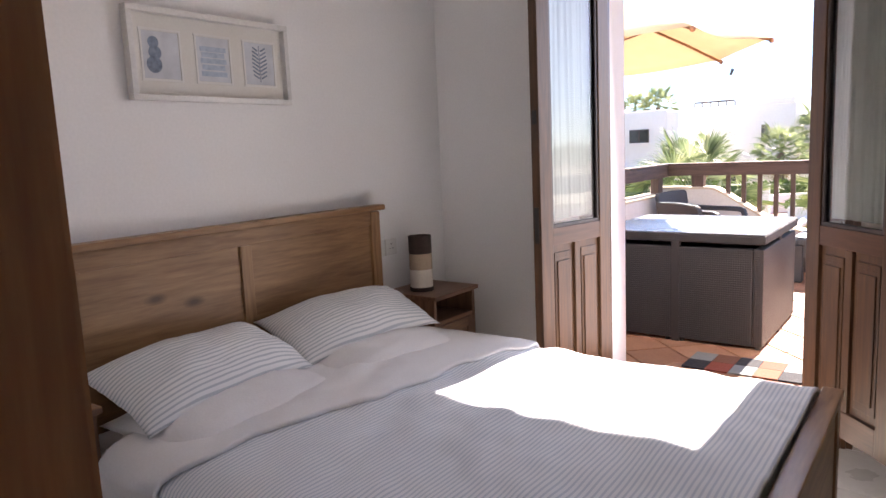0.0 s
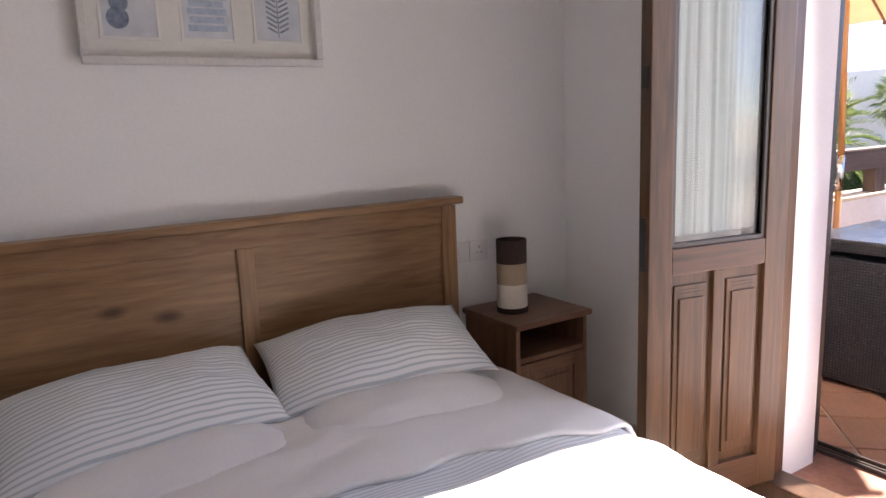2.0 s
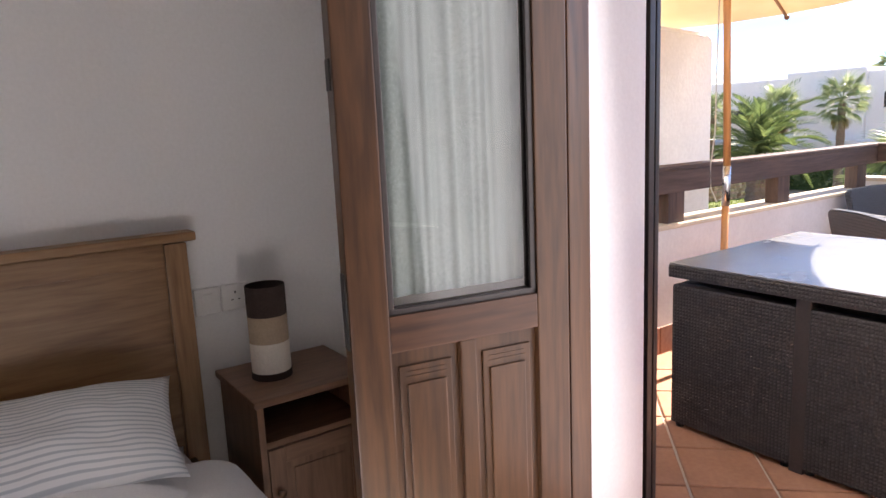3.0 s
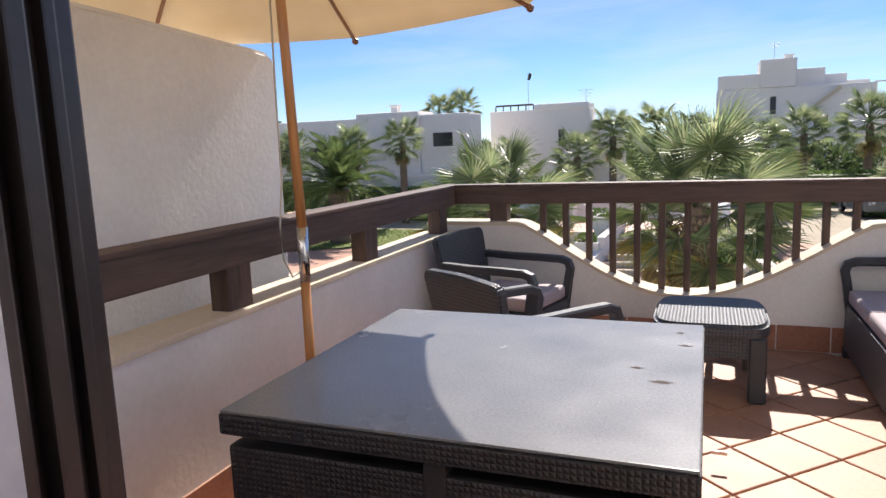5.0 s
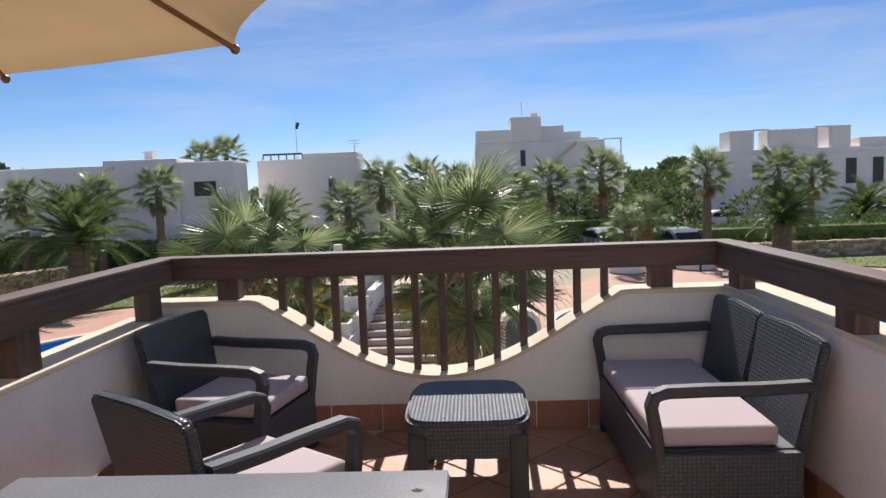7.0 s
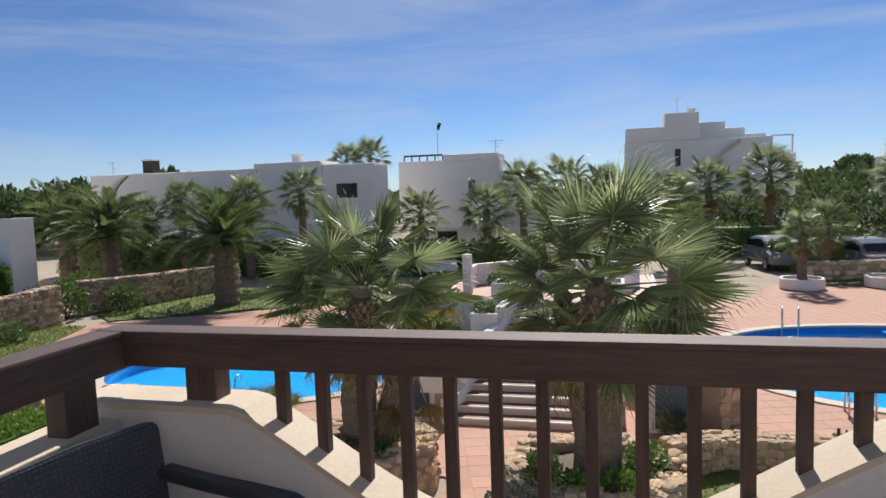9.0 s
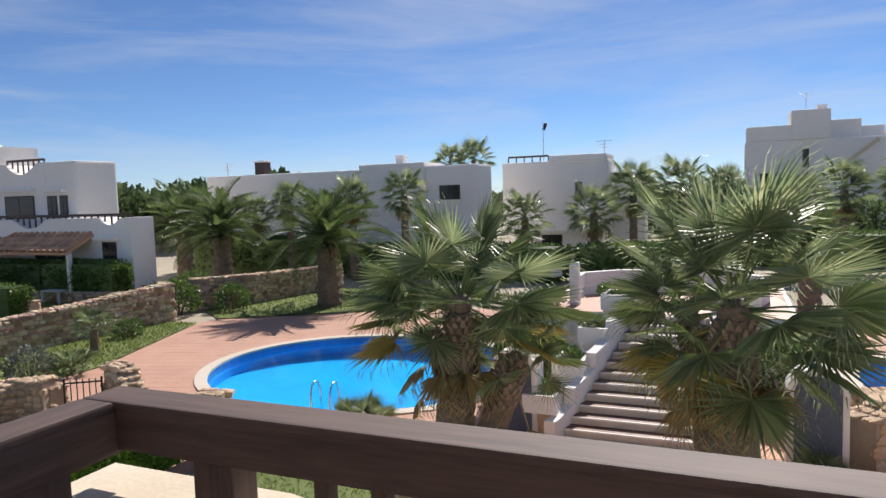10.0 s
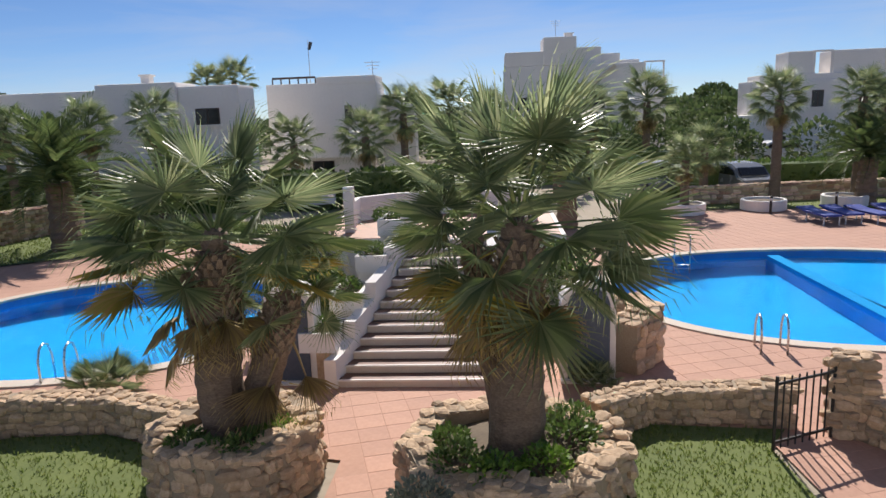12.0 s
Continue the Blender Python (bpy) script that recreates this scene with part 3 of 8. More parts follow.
def door_leaf(m, width, left):
    """A glazed leaf; its hinge at the origin, the leaf along -y, its face to +x."""
    s = 1 if left else -1
    root = thing("door_leaf", "open brown wooden door leaf with tall glass pane", "door", "door leaves", m)
    W, H, T = width, DZ - 0.09, 0.045
    st = 0.085
    def P(name, mat, parts, label="", parent=root, bev=0.004):
        b = bmesh.new()
        for x0, x1, y0, y1, z0, z1 in parts:
            box(b, x0, x1, y0, y1, z0, z1, bev)
        return part(name, b, mat, parent, label)
    P("stile", M_DOOR_Z, [(-T / 2, T / 2, -st, 0, 0.13, H)])
    P("stile", M_DOOR_Z, [(-T / 2, T / 2, -W, -W + st, 0.13, H)])
    P("rail", M_DOOR_X, [(-T / 2 + 0.001, T / 2 - 0.001, -W + st, -st, 0.13, 0.24)])
    P("rail", M_DOOR_X, [(-T / 2 + 0.001, T / 2 - 0.001, -W + st, -st, 0.88, 0.96)])
    P("rail", M_DOOR_X, [(-T / 2 + 0.001, T / 2 - 0.001, -W + st, -st, H - 0.11, H)])
    mid = -W / 2
    P("mullion", M_DOOR_Z, [(-T / 2 + 0.002, T / 2 - 0.002, mid - 0.02, mid + 0.02, 0.24, 0.88)])
    for y0, y1 in ((-W + st, mid - 0.02), (mid + 0.02, -st)):
        P("panel", M_DOOR_Z, [(-0.007, 0.007, y0, y1, 0.24, 0.88), (-0.013, 0.013, y0 + 0.018, y1 - 0.018, 0.275, 0.845), (-0.019, 0.019, y0 + 0.034, y1 - 0.034, 0.31, 0.805),
                              (-0.0145, 0.0145, y0 + 0.03, y1 - 0.03, 0.818, 0.822), (-0.0145, 0.0145, y0 + 0.034, y1 - 0.034, 0.829, 0.833)], bev=0.003)
    b = bmesh.new()
    for x0, x1 in ((-0.016, -0.006), (0.006, 0.016)):
        for y0, y1, z0, z1 in ((-W + st, -W + st + 0.014, 0.96, H - 0.11), (-st - 0.014, -st, 0.96, H - 0.11), (-W + st, -st, 0.96, 0.974), (-W + st, -st, H - 0.124, H - 0.11)):
            box(b, x0, x1, y0, y1, z0, z1, 0.003)
    part("glazing_bead", b, M_ALU, root, "dark glazing bead")
    b = bmesh.new()
    box(b, -0.003, 0.003, -W + st, -st, 0.96, H - 0.11)
    g = part("pane", b, M_GLASS, root, "clear glass pane")
    g.visible_shadow = False
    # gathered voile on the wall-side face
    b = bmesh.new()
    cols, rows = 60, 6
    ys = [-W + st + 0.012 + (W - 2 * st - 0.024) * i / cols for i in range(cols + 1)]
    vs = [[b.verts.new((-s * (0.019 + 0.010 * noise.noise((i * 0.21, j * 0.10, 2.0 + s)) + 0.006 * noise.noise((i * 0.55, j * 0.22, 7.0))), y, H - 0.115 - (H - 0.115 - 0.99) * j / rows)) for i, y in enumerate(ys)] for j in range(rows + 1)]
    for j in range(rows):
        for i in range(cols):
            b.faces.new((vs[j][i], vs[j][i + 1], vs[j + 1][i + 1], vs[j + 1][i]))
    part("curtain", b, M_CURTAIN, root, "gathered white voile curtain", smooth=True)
    for z in (0.32, 1.0, 1.75):
        b = bmesh.new()
        rod(b, (-s * 0.024, 0.004, z), (-s * 0.024, 0.004, z + 0.09), 0.008, n=8)
        part("hinge", b, M_IRON, root, "dark iron hinge")
    for z, h in ((0.90, 0.16), (1.42, 0.06)):
        b = bmesh.new()
        box(b, -0.012, 0.012, -W - 0.004, -W + 0.001, z, z + h, 0.0015)
        part("latch", b, M_IRON, root, "small worn iron latch")
    return root


door_leaf(pose(1.03, YI - 0.035, 0, 0, 0, -10.8), 0.53, True)
door_leaf(pose(1.93, YI - 0.02, 0, 0, 0, 41), 0.53, False)

# ---- the terrace's shell ----
TX0, TX1, TY1 = -0.22, 3.02, 4.90   # inner faces of the parapets
bm = bmesh.new()
box(bm, TX0 - 0.2, TX1 + 0.2, YO, TY1 + 0.2, -0.3, -0.012)
floor_t = setting("floor_terrace", bm, M_GROUT, "terrace floor of diagonal terracotta tiles")


def scoop(x):
    """Top of the front parapet: level at the ends, a deep sag between."""
    a, b = 0.27, 2.45
    if x <= a or x >= b:
        return 0.78
    u = (x - a) / (b - a)
    return 0.78 - 0.475 * (math.sin(math.pi * u) ** 1.2)


def swept_wall(y0, y1, x0, x1, top0, depth, z0=None, n=60):
    b = bmesh.new()
    xs = [x0 + (x1 - x0) * i / n for i in range(n + 1)]
    pts = [(x, scoop(x) + top0) for x in xs]
    low = [(x, scoop(x) + top0 - depth) for x in reversed(xs)] if depth else [(x1, z0), (x0, z0)]
    prism(b, pts + low, "y", y0, y1)
    return b


setting("wall_parapet_front", swept_wall(TY1, TY1 + 0.2, TX0 - 0.2, TX1 + 0.2, 0, 0, -3.0), M_RENDER, "cream rendered terrace parapet with a scooped top")
setting("trim_coping_front", swept_wall(TY1 - 0.012, TY1 + 0.212, TX0 - 0.21, TX1 + 0.21, 0.024, 0.024), M_COPING, "cream painted coping following the scooped parapet")
bm = bmesh.new()
box(bm, TX0 - 0.2, TX0, YO, TY1, -3.0, 0.715)
setting("wall_parapet_west", bm, M_RENDER, "grey-cream rendered terrace parapet, rough and patched")
bm = bmesh.new()
box(bm, TX1, TX1 + 0.2, YO, TY1, -3.0, 0.80)
setting("wall_parapet_east", bm, M_RENDER, "cream rendered terrace parapet")
bm = bmesh.new()
box(bm, TX0 - 0.215, TX0 + 0.012, YO, TY1 - 0.012, 0.715, 0.742, 0.006)
box(bm, TX1 - 0.012, TX1 + 0.215, YO, TY1 - 0.012, 0.80, 0.827, 0.006)
setting("trim_coping_sides", bm, M_COPING, "cream painted coping slab")
# house front around the doorway
bm = bmesh.new()
box(bm, -3.5, -0.16, YO - 0.2, YO, -3.0, 3.2)
box(bm, RX + 0.15, 7.0, YO - 0.2, YO, -3.0, 3.2)
box(bm, -0.16, RX + 0.15, YO - 0.2, YO, RH + 0.25, 3.2)
box(bm, -0.16, RX + 0.15, YO - 0.2, YO, -3.0, -0.3)
setting("wall_house_front", bm, M_STUCCO, "white rendered house front")
bm = bmesh.new()
pts = [(YO, -3.0), (3.62, -3.0), (3.62, 1.83)] + [(3.62 - 0.09 * (1 - math.cos(a)), 1.83 + 0.08 * math.sin(a)) for a in (0.4, 0.8, 1.2, 1.57)] + [(2.6, 1.955), (YO, 2.02)]
prism(bm, pts, "x", -0.98, -0.78)
bmesh.ops.bevel(bm, geom=[e for e in bm.edges if abs(e.verts[0].co.x - e.verts[1].co.x) < 1e-4], offset=0.03, segments=3, affect="EDGES")
setting("wall_privacy", bm, M_RENDER, "tall grey-cream rendered privacy wall, weather-stained")

# railing of brown timber
railing = thing("timber_railing", "dark brown timber railing on the terrace parapet", "railing")
bm = bmesh.new()
box(bm, TX0 - 0.01, TX1 - 0.02, 4.955, 5.07, 0.927, 1.045, 0.01)
box(bm, TX0 - 0.13, TX1 + 0.09, 4.947, 5.08, 1.045, 1.068, 0.008)
part("front_beam", bm, M_RAIL_X, railing)
bm = bmesh.new()
box(bm, TX0 - 0.12, TX0 - 0.01, YO, 5.07, 0.915, 1.045, 0.01)
box(bm, TX0 - 0.13, TX0, YO, 4.943, 1.045, 1.068, 0.008)
part("side_beam", bm, M_RAIL_Y, railing)
bm = bmesh.new()
box(bm, TX1 - 0.02, TX1 + 0.09, YO, 5.07, 0.915, 1.045, 0.01)
box(bm, TX1 - 0.03, TX1 + 0.10, YO, 4.943, 1.045, 1.068, 0.008)
part("side_beam", bm, M_RAIL_Y, railing)
for x in (0.10, 2.68):
    bm = bmesh.new()
    box(bm, x - 0.065, x + 0.065, 4.96, 5.06, 0.79, 0.932, 0.008)
    part("post", bm, M_RAIL_Z, railing)
for x, z in ((TX0 - 0.065, 0.73), (TX1 + 0.035, 0.815)):
    for y in (1.25, 2.46, 3.62, 4.74):
        bm = bmesh.new()
        box(bm, x - 0.045, x + 0.045, y - 0.075, y + 0.075, z, 0.92, 0.008)
        part("post", bm, M_RAIL_Z, railing)
for i in range(13):
    x = 0.419 + 0.1613 * i
    bm = bmesh.new()
    box(bm, x - 0.0215, x + 0.0215, 4.985, 5.03, scoop(x) - 0.02, 0.932, 0.005)
    part("baluster", bm, M_RAIL_Z, railing)


# ---- bedroom things ----
bed = thing("double_bed", "pine double bed with panelled headboard, made up", "bed", m=pose(0, 0, 0))
BY0, BY1 = -1.96, -0.38
bm = bmesh.new()
box(bm, 0.035, 0.075, -1.965, -1.90, 0.02, 1.04, 0.006)
part("headboard_stile", bm, M_PINE_Z, bed)
bm = bmesh.new()
box(bm, 0.035, 0.075, -0.40, -0.335, 0.02, 1.04, 0.006)
part("headboard_stile", bm, M_PINE_Z, bed)
bm = bmesh.new()
box(bm, 0.038, 0.072, -1.185, -1.13, 0.32, 0.975, 0.005)
part("headboard_stile", bm, M_PINE_Z, bed)
bm = bmesh.new()
box(bm, 0.037, 0.073, -1.90, -0.40, 0.975, 1.045, 0.005)
part("headboard_rail", bm, M_PINE_Y, bed)
bm = bmesh.new()
box(bm, 0.037, 0.073, -1.90, -0.40, 0.24, 0.32, 0.005)
part("headboard_rail", bm, M_PINE_Y, bed)
bm = bmesh.new()
box(bm, 0.022, 0.096, -1.99, -0.311, 1.045, 1.072, 0.008, 3)
part("headboard_cap", bm, M_PINE_Y, bed)
for y0, y1 in ((-1.90, -1.185), (-1.13, -0.40)):
    bm = bmesh.new()
    box(bm, 0.046, 0.060, y0, y1, 0.32, 0.975)
    part("headboard_panel", bm, M_PINE_Y, bed)
for y in (BY0, BY1 - 0.03):
    bm = bmesh.new()
    box(bm, 0.075, 2.085, y, y + 0.03, 0.16, 0.37, 0.004)
    part("side_rail", bm, M_PINE_X, bed)
bm = bmesh.new()
box(bm, 2.085, 2.12, BY0 - 0.01, BY1 + 0.01, 0.08, 0.45, 0.006)
box(bm, 2.07, 2.135, BY0 - 0.025, BY1 + 0.025, 0.45, 0.475, 0.008, 3)
part("footboard", bm, M_PINE_Y, bed)
for y in (BY0 + 0.03, BY1 - 0.03):
    bm = bmesh.new()
    box(bm, 2.075, 2.128, y - 0.03, y + 0.03, 0, 0.46, 0.006)
    part("leg", bm, M_PINE_Z, bed)

bm = bmesh.new()
box(bm, 0.09, 2.065, BY0 + 0.035, BY1 - 0.035, 0.20, 0.43, 0.06, 3)
tagged(part("mattress", bm, M_SHEET, None, smooth=False), "white sheeted mattress on the pine bed", "mattress")


def fold_x(y):
    u = (y + 1.99) / 1.46
    return 0.66 + 0.30 * min(1, max(0, u)) ** 0.7 + 0.018 * math.sin(y * 9) + 0.01 * math.sin(y * 23)


def bed_top(x, y):
    n = 0.009 * noise.noise((x * 3.2, y * 2.4, 3.0)) + 0.006 * noise.noise((x * 8.5 + y * 2.5, y * 3.5, 9.0))
    n += 0.0045 * noise.noise((x * 15 + y * 6, y * 9 - x * 3, 14.0))
    # long ridges of creased cloth
    r = 0.008 * (1 - abs(noise.noise((x * 5.5 - y * 1.4, y * 1.6 + x, 21.0))) * 2)
    r += 0.005 * math.sin(26 * (x + 0.25 * y + 0.12 * noise.noise((x * 2, y * 2, 4.0)))) * (0.5 + 0.5 * noise.noise((x * 2.5, y * 2.5, 30.0)))
    return 0.476 + n + r + 0.014 * math.sin((y + 1.96) / 1.58 * math.pi)


def cloth(name, material_, label, x_of, z_add, u_steps, edge0, edge1):
    """A spread over the mattress that falls over both sides."""
    b = bmesh.new()
    prof = []
    W0, W1 = BY0 - 0.004, BY1 + 0.004
    for k in range(11):
        prof.append((W0 - 0.012, 0.16 + 0.24 * k / 10, True))
    for k in range(1, 6):
        a = math.pi / 2 * k / 6
        prof.append((W0 + 0.11 - 0.122 * math.cos(a), 0.40 + 0.076 * math.sin(a), False))
    m = 90
    for k in range(m + 1):
        prof.append((W0 + 0.11 + (W1 - W0 - 0.22) * k / m, None, False))
    for k in range(5, 0, -1):
        a = math.pi / 2 * k / 6
        prof.append((W1 - 0.11 + 0.122 * math.cos(a), 0.40 + 0.076 * math.sin(a), False))
    for k in range(10, -1, -1):
        prof.append((W1 + 0.012, 0.16 + 0.24 * k / 10, True))
    grid = []
    for i in range(u_steps + 1):
        row = []
        for y, z, hang in prof:
            yy = min(max(y, W0), W1)
            x0, x1 = x_of(yy)
            x = x0 + (x1 - x0) * i / u_steps
            tz = bed_top(x, min(max(y, W0 + 0.11), W1 - 0.11))
            zz = tz + z_add if z is None else z + (tz - 0.476) * (0 if hang else 0.7) + z_add
            oy = 0.012 * math.sin(x * 17 + 2 * math.sin(x * 5)) * (1 if y > -1 else -1) if hang else 0
            if z is None and i in (0, 1) and edge0:
                zz += 0.012 * (1 - i)
            row.append(b.verts.new((x, y + oy + (z_add if y > -1 else -z_add) * (1 if z is not None else 0), zz)))
        grid.append(row)
    for i in range(u_steps):
        for j in range(len(prof) - 1):
            b.faces.new((grid[i][j], grid[i + 1][j], grid[i + 1][j + 1], grid[i][j + 1]))
    ob = part(name, b, material_, None, smooth=True)
    mo = ob.modifiers.new("thick", "SOLIDIFY")
    mo.thickness, mo.offset = 0.014, 1
    return tagged(ob, label, "bedding")


cloth("duvet", M_DUVET, "pale blue striped creased duvet on the bed", lambda y: (fold_x(y) - 0.03, 2.066), 0.0, 110, False, False)
cloth("folded_sheet", M_SHEET, "white sheet turned down over the duvet", lambda y: (0.40, fold_x(y) + 0.02), 0.016, 50, False, True)


def pillow(m, L, D, T, material_, label, seed):
    """A stuffed pillow: thick in the middle, pinched at its corners; long axis y."""
    b = bmesh.new()
    nx, ny = 26, 36
    tops = {}
    for side in (1, -1):
        g = []
        for i in range(nx + 1):
            row = []
            for j in range(ny + 1):
                u, v = 2 * i / nx - 1, 2 * j / ny - 1
                key = (i, j)
                rim = i in (0, nx) or j in (0, ny)
                if rim and key in tops:
                    row.append(tops[key])
                    continue
                x = D / 2 * u * (1 + 0.05 * v ** 4)
                x *= 1 - 0.06 * (1 - v * v) * (abs(u) ** 6)
                y = L / 2 * v * (1 - 0.05 * (1 - u * u) * (abs(v) ** 6))
                h = T / 2 * max(0, (1 - abs(u) ** 2.4)) ** 0.7 * max(0, (1 - abs(v) ** 3.0)) ** 0.7
                h *= 1 + 0.16 * noise.noise((u * 1.6 + seed, v * 2.2, side * 3)) + 0.10 * noise.noise((u * 4 + seed, v * 6, side * 7))
                h += 0.006 * noise.noise((u * 9, v * 3 + seed, 2)) * (1 - u * u)
                vert = b.verts.new((x, y, side * h - 0.015 * max(0, u) ** 2 - 0.03 * v * v * abs(v) + 0.012 * noise.noise((u * 1.3, v * 2.0 + seed, 5))))
                if rim:
                    tops[key] = vert
                row.append(vert)
            g.append(row)
        for i in range(nx):
            for j in range(ny):
                q = (g[i][j], g[i + 1][j], g[i + 1][j + 1], g[i][j + 1])
                b.faces.new(q if side == 1 else q[::-1])
    ob = part("pillow", b, material_, None, smooth=True)
    ob.matrix_basis = m
    return tagged(ob, label, "pillow", "bed pillows")


pillow(pose(0.47, -1.54, 0.52, 0, 5, 4), 0.72, 0.44, 0.11, M_SHEET, "plain white pillow under the striped one", 1)
pillow(pose(0.50, -0.84, 0.522, 0, 5, -5), 0.72, 0.44, 0.11, M_SHEET, "plain white pillow under the striped one", 5)
pillow(pose(0.325, -1.55, 0.628, 0, 19, 6), 0.74, 0.37, 0.14, M_PILLOW, "grey striped pillow leaning on the headboard", 2)
pillow(pose(0.335, -0.84, 0.64, 3, 19, -9), 0.72, 0.37, 0.135, M_PILLOW, "grey striped pillow leaning on the headboard", 8)


def nightstand(m):
    root = thing("nightstand", "pine nightstand with open shelf and panelled door", "nightstand", "pine nightstands", m)
    W, D, H = 0.36, 0.34, 0.605
    def P(name, mat, *bx, label="", bev=0.003):
        b = bmesh.new()
        for q in bx:
            box(b, *q, bev)
        return part(name, b, mat, root, label)
    P("top", M_STAND_Y, (0.004, D + 0.02, -W / 2 - 0.012, W / 2 + 0.012, H - 0.022, H), bev=0.006)
    for y in (-W / 2, W / 2 - 0.02):
        P("side_panel", M_STAND_Z, (0.01, D, y, y + 0.02, 0.0, H - 0.022))
    P("back_panel", M_STAND_Z, (0.008, 0.016, -W / 2 + 0.02, W / 2 - 0.02, 0.05, H - 0.022), bev=0.001)
    P("shelf", M_STAND_Y, (0.016, D - 0.004, -W / 2 + 0.02, W / 2 - 0.02, 0.445, 0.465))
    P("shelf", M_STAND_Y, (0.016, D - 0.004, -W / 2 + 0.02, W / 2 - 0.02, 0.05, 0.07))
    P("plinth", M_STAND_Y, (D - 0.03, D - 0.012, -W / 2 + 0.02, W / 2 - 0.02, 0.0, 0.05))
    y0, y1, z0, z1 = -W / 2 + 0.022, W / 2 - 0.022, 0.075, 0.441
    b = bmesh.new()
    box(b, D - 0.014, D - 0.006, y0 + 0.05, y1 - 0.05, z0 + 0.055, z1 - 0.05)
    d = part("door", b, M_STAND_Z, root)
    for nm, mat, q in (("stile", M_STAND_Z, (y0, y0 + 0.05, z0, z1)), ("stile", M_STAND_Z, (y1 - 0.05, y1, z0, z1)), ("rail", M_STAND_Y, (y0 + 0.05, y1 - 0.05, z0, z0 + 0.055)), ("rail", M_STAND_Y, (y0 + 0.05, y1 - 0.05, z1 - 0.05, z1))):
        part(nm, box(bmesh.new(), D - 0.018, D + 0.002, *q, 0.003), mat, d)
    part("raised_panel", box(bmesh.new(), D - 0.0055, D - 0.001, y0 + 0.075, y1 - 0.075, z0 + 0.08, z1 - 0.075, 0.002), M_STAND_Z, d)
    b = bmesh.new()
    lathe(b, [(0.002, 0.0), (0.006, 0.001), (0.006, 0.010), (0.013, 0.016), (0.013, 0.021), (0.0, 0.024)], 12)
    part("knob", b, M_STAND_Z, d, smooth=True, at=pose(D + 0.001, y0 + 0.025, (z0 + z1) / 2 + 0.05, 0, 90, 0))
    return root


nightstand(pose(0, -0.083, 0))
nightstand(pose(0, -2.135, 0))


def table_lamp(m, lit):
    root = thing("table_lamp", "small cylinder lamp banded brown, tan and cream" + (", switched on" if lit else ", switched off"), "lamp", "bedside lamps", m)
    R = 0.06
    for name, mat, z0, z1, lab in (("base", M_SHADE1, 0.0, 0.022, "dark wooden base"), ("shade_band", M_SHADE3, 0.022, 0.115, "cream felt band"), ("shade_band", M_SHADE2, 0.115, 0.198, "tan felt band"), ("shade_band", M_SHADE1, 0.198, 0.290, "dark brown felt band")):
        b = bmesh.new()
        r = R + (0.002 if z0 == 0 else 0)
        if z0 == 0:
            lathe(b, [(0, z0), (r, z0), (r, z1), (0, z1)], 28)
        else:
            lathe(b, [(r, z0), (r, z1), (r - 0.003, z1), (r - 0.003, z0), (r, z0)], 28)
        part(name, b, mat, root, lab, smooth=False)
    b = bmesh.new()
    lathe(b, [(0, 0.09), (0.014, 0.09), (0.016, 0.12), (0.030, 0.16), (0.032, 0.185), (0.02, 0.21), (0, 0.218)], 14)
    part("bulb", b, M_BULB_ON if lit else M_PLASTIC_W, root, "round bulb", smooth=True)
    b = bmesh.new()
    rod(b, (0, 0, 0.02), (0, 0, 0.092), 0.017, n=12)
    part("holder", b, M_PLASTIC_W, root)
    return root


M_BULB_ON = glow("warm_bulb", (1.0, 0.58, 0.22), 32.0)
table_lamp(pose(0.175, -0.147, 0.605), False)
table_lamp(pose(0.235, -2.235, 0.605), True)
bm = bmesh.new()
tube(bm, [(0.27, -2.24, 0.612), (0.29, -2.30, 0.612), (0.30, -2.345, 0.60), (0.30, -2.352, 0.54), (0.295, -2.345, 0.52), (0.285, -2.33, 0.54), (0.28, -2.33, 0.60)], 0.0035, 6)
tagged(part("cord_loop", bm, M_PLASTIC_K, None, smooth=True), "thin black cable loop hanging off the nightstand", "cable")
cord = thing("lamp_cord", "black lamp cable with inline switch and plug", "cable", m=pose(0, 0, 0))
bm = bmesh.new()
tube(bm, [(0.04, -2.117, 0.80), (0.05, -2.125, 0.74), (0.06, -2.15, 0.68), (0.09, -2.17, 0.625), (0.12, -2.12, 0.6115), (0.16, -2.05, 0.6115), (0.20, -2.04, 0.612), (0.22, -2.09, 0.612), (0.21, -2.16, 0.612)], 0.0035, 6)
part("cable", bm, M_PLASTIC_K, cord, smooth=True)
bm = bmesh.new()
box(bm, 0.155, 0.185, -2.10, -2.03, 0.6055, 0.625, 0.006)
part("inline_switch", bm, M_PLASTIC_K, cord)
bm = bmesh.new()
box(bm, 0.018, 0.05, -2.142, -2.095, 0.795, 0.842, 0.008)
part("plug", bm, M_PLASTIC_K, cord)


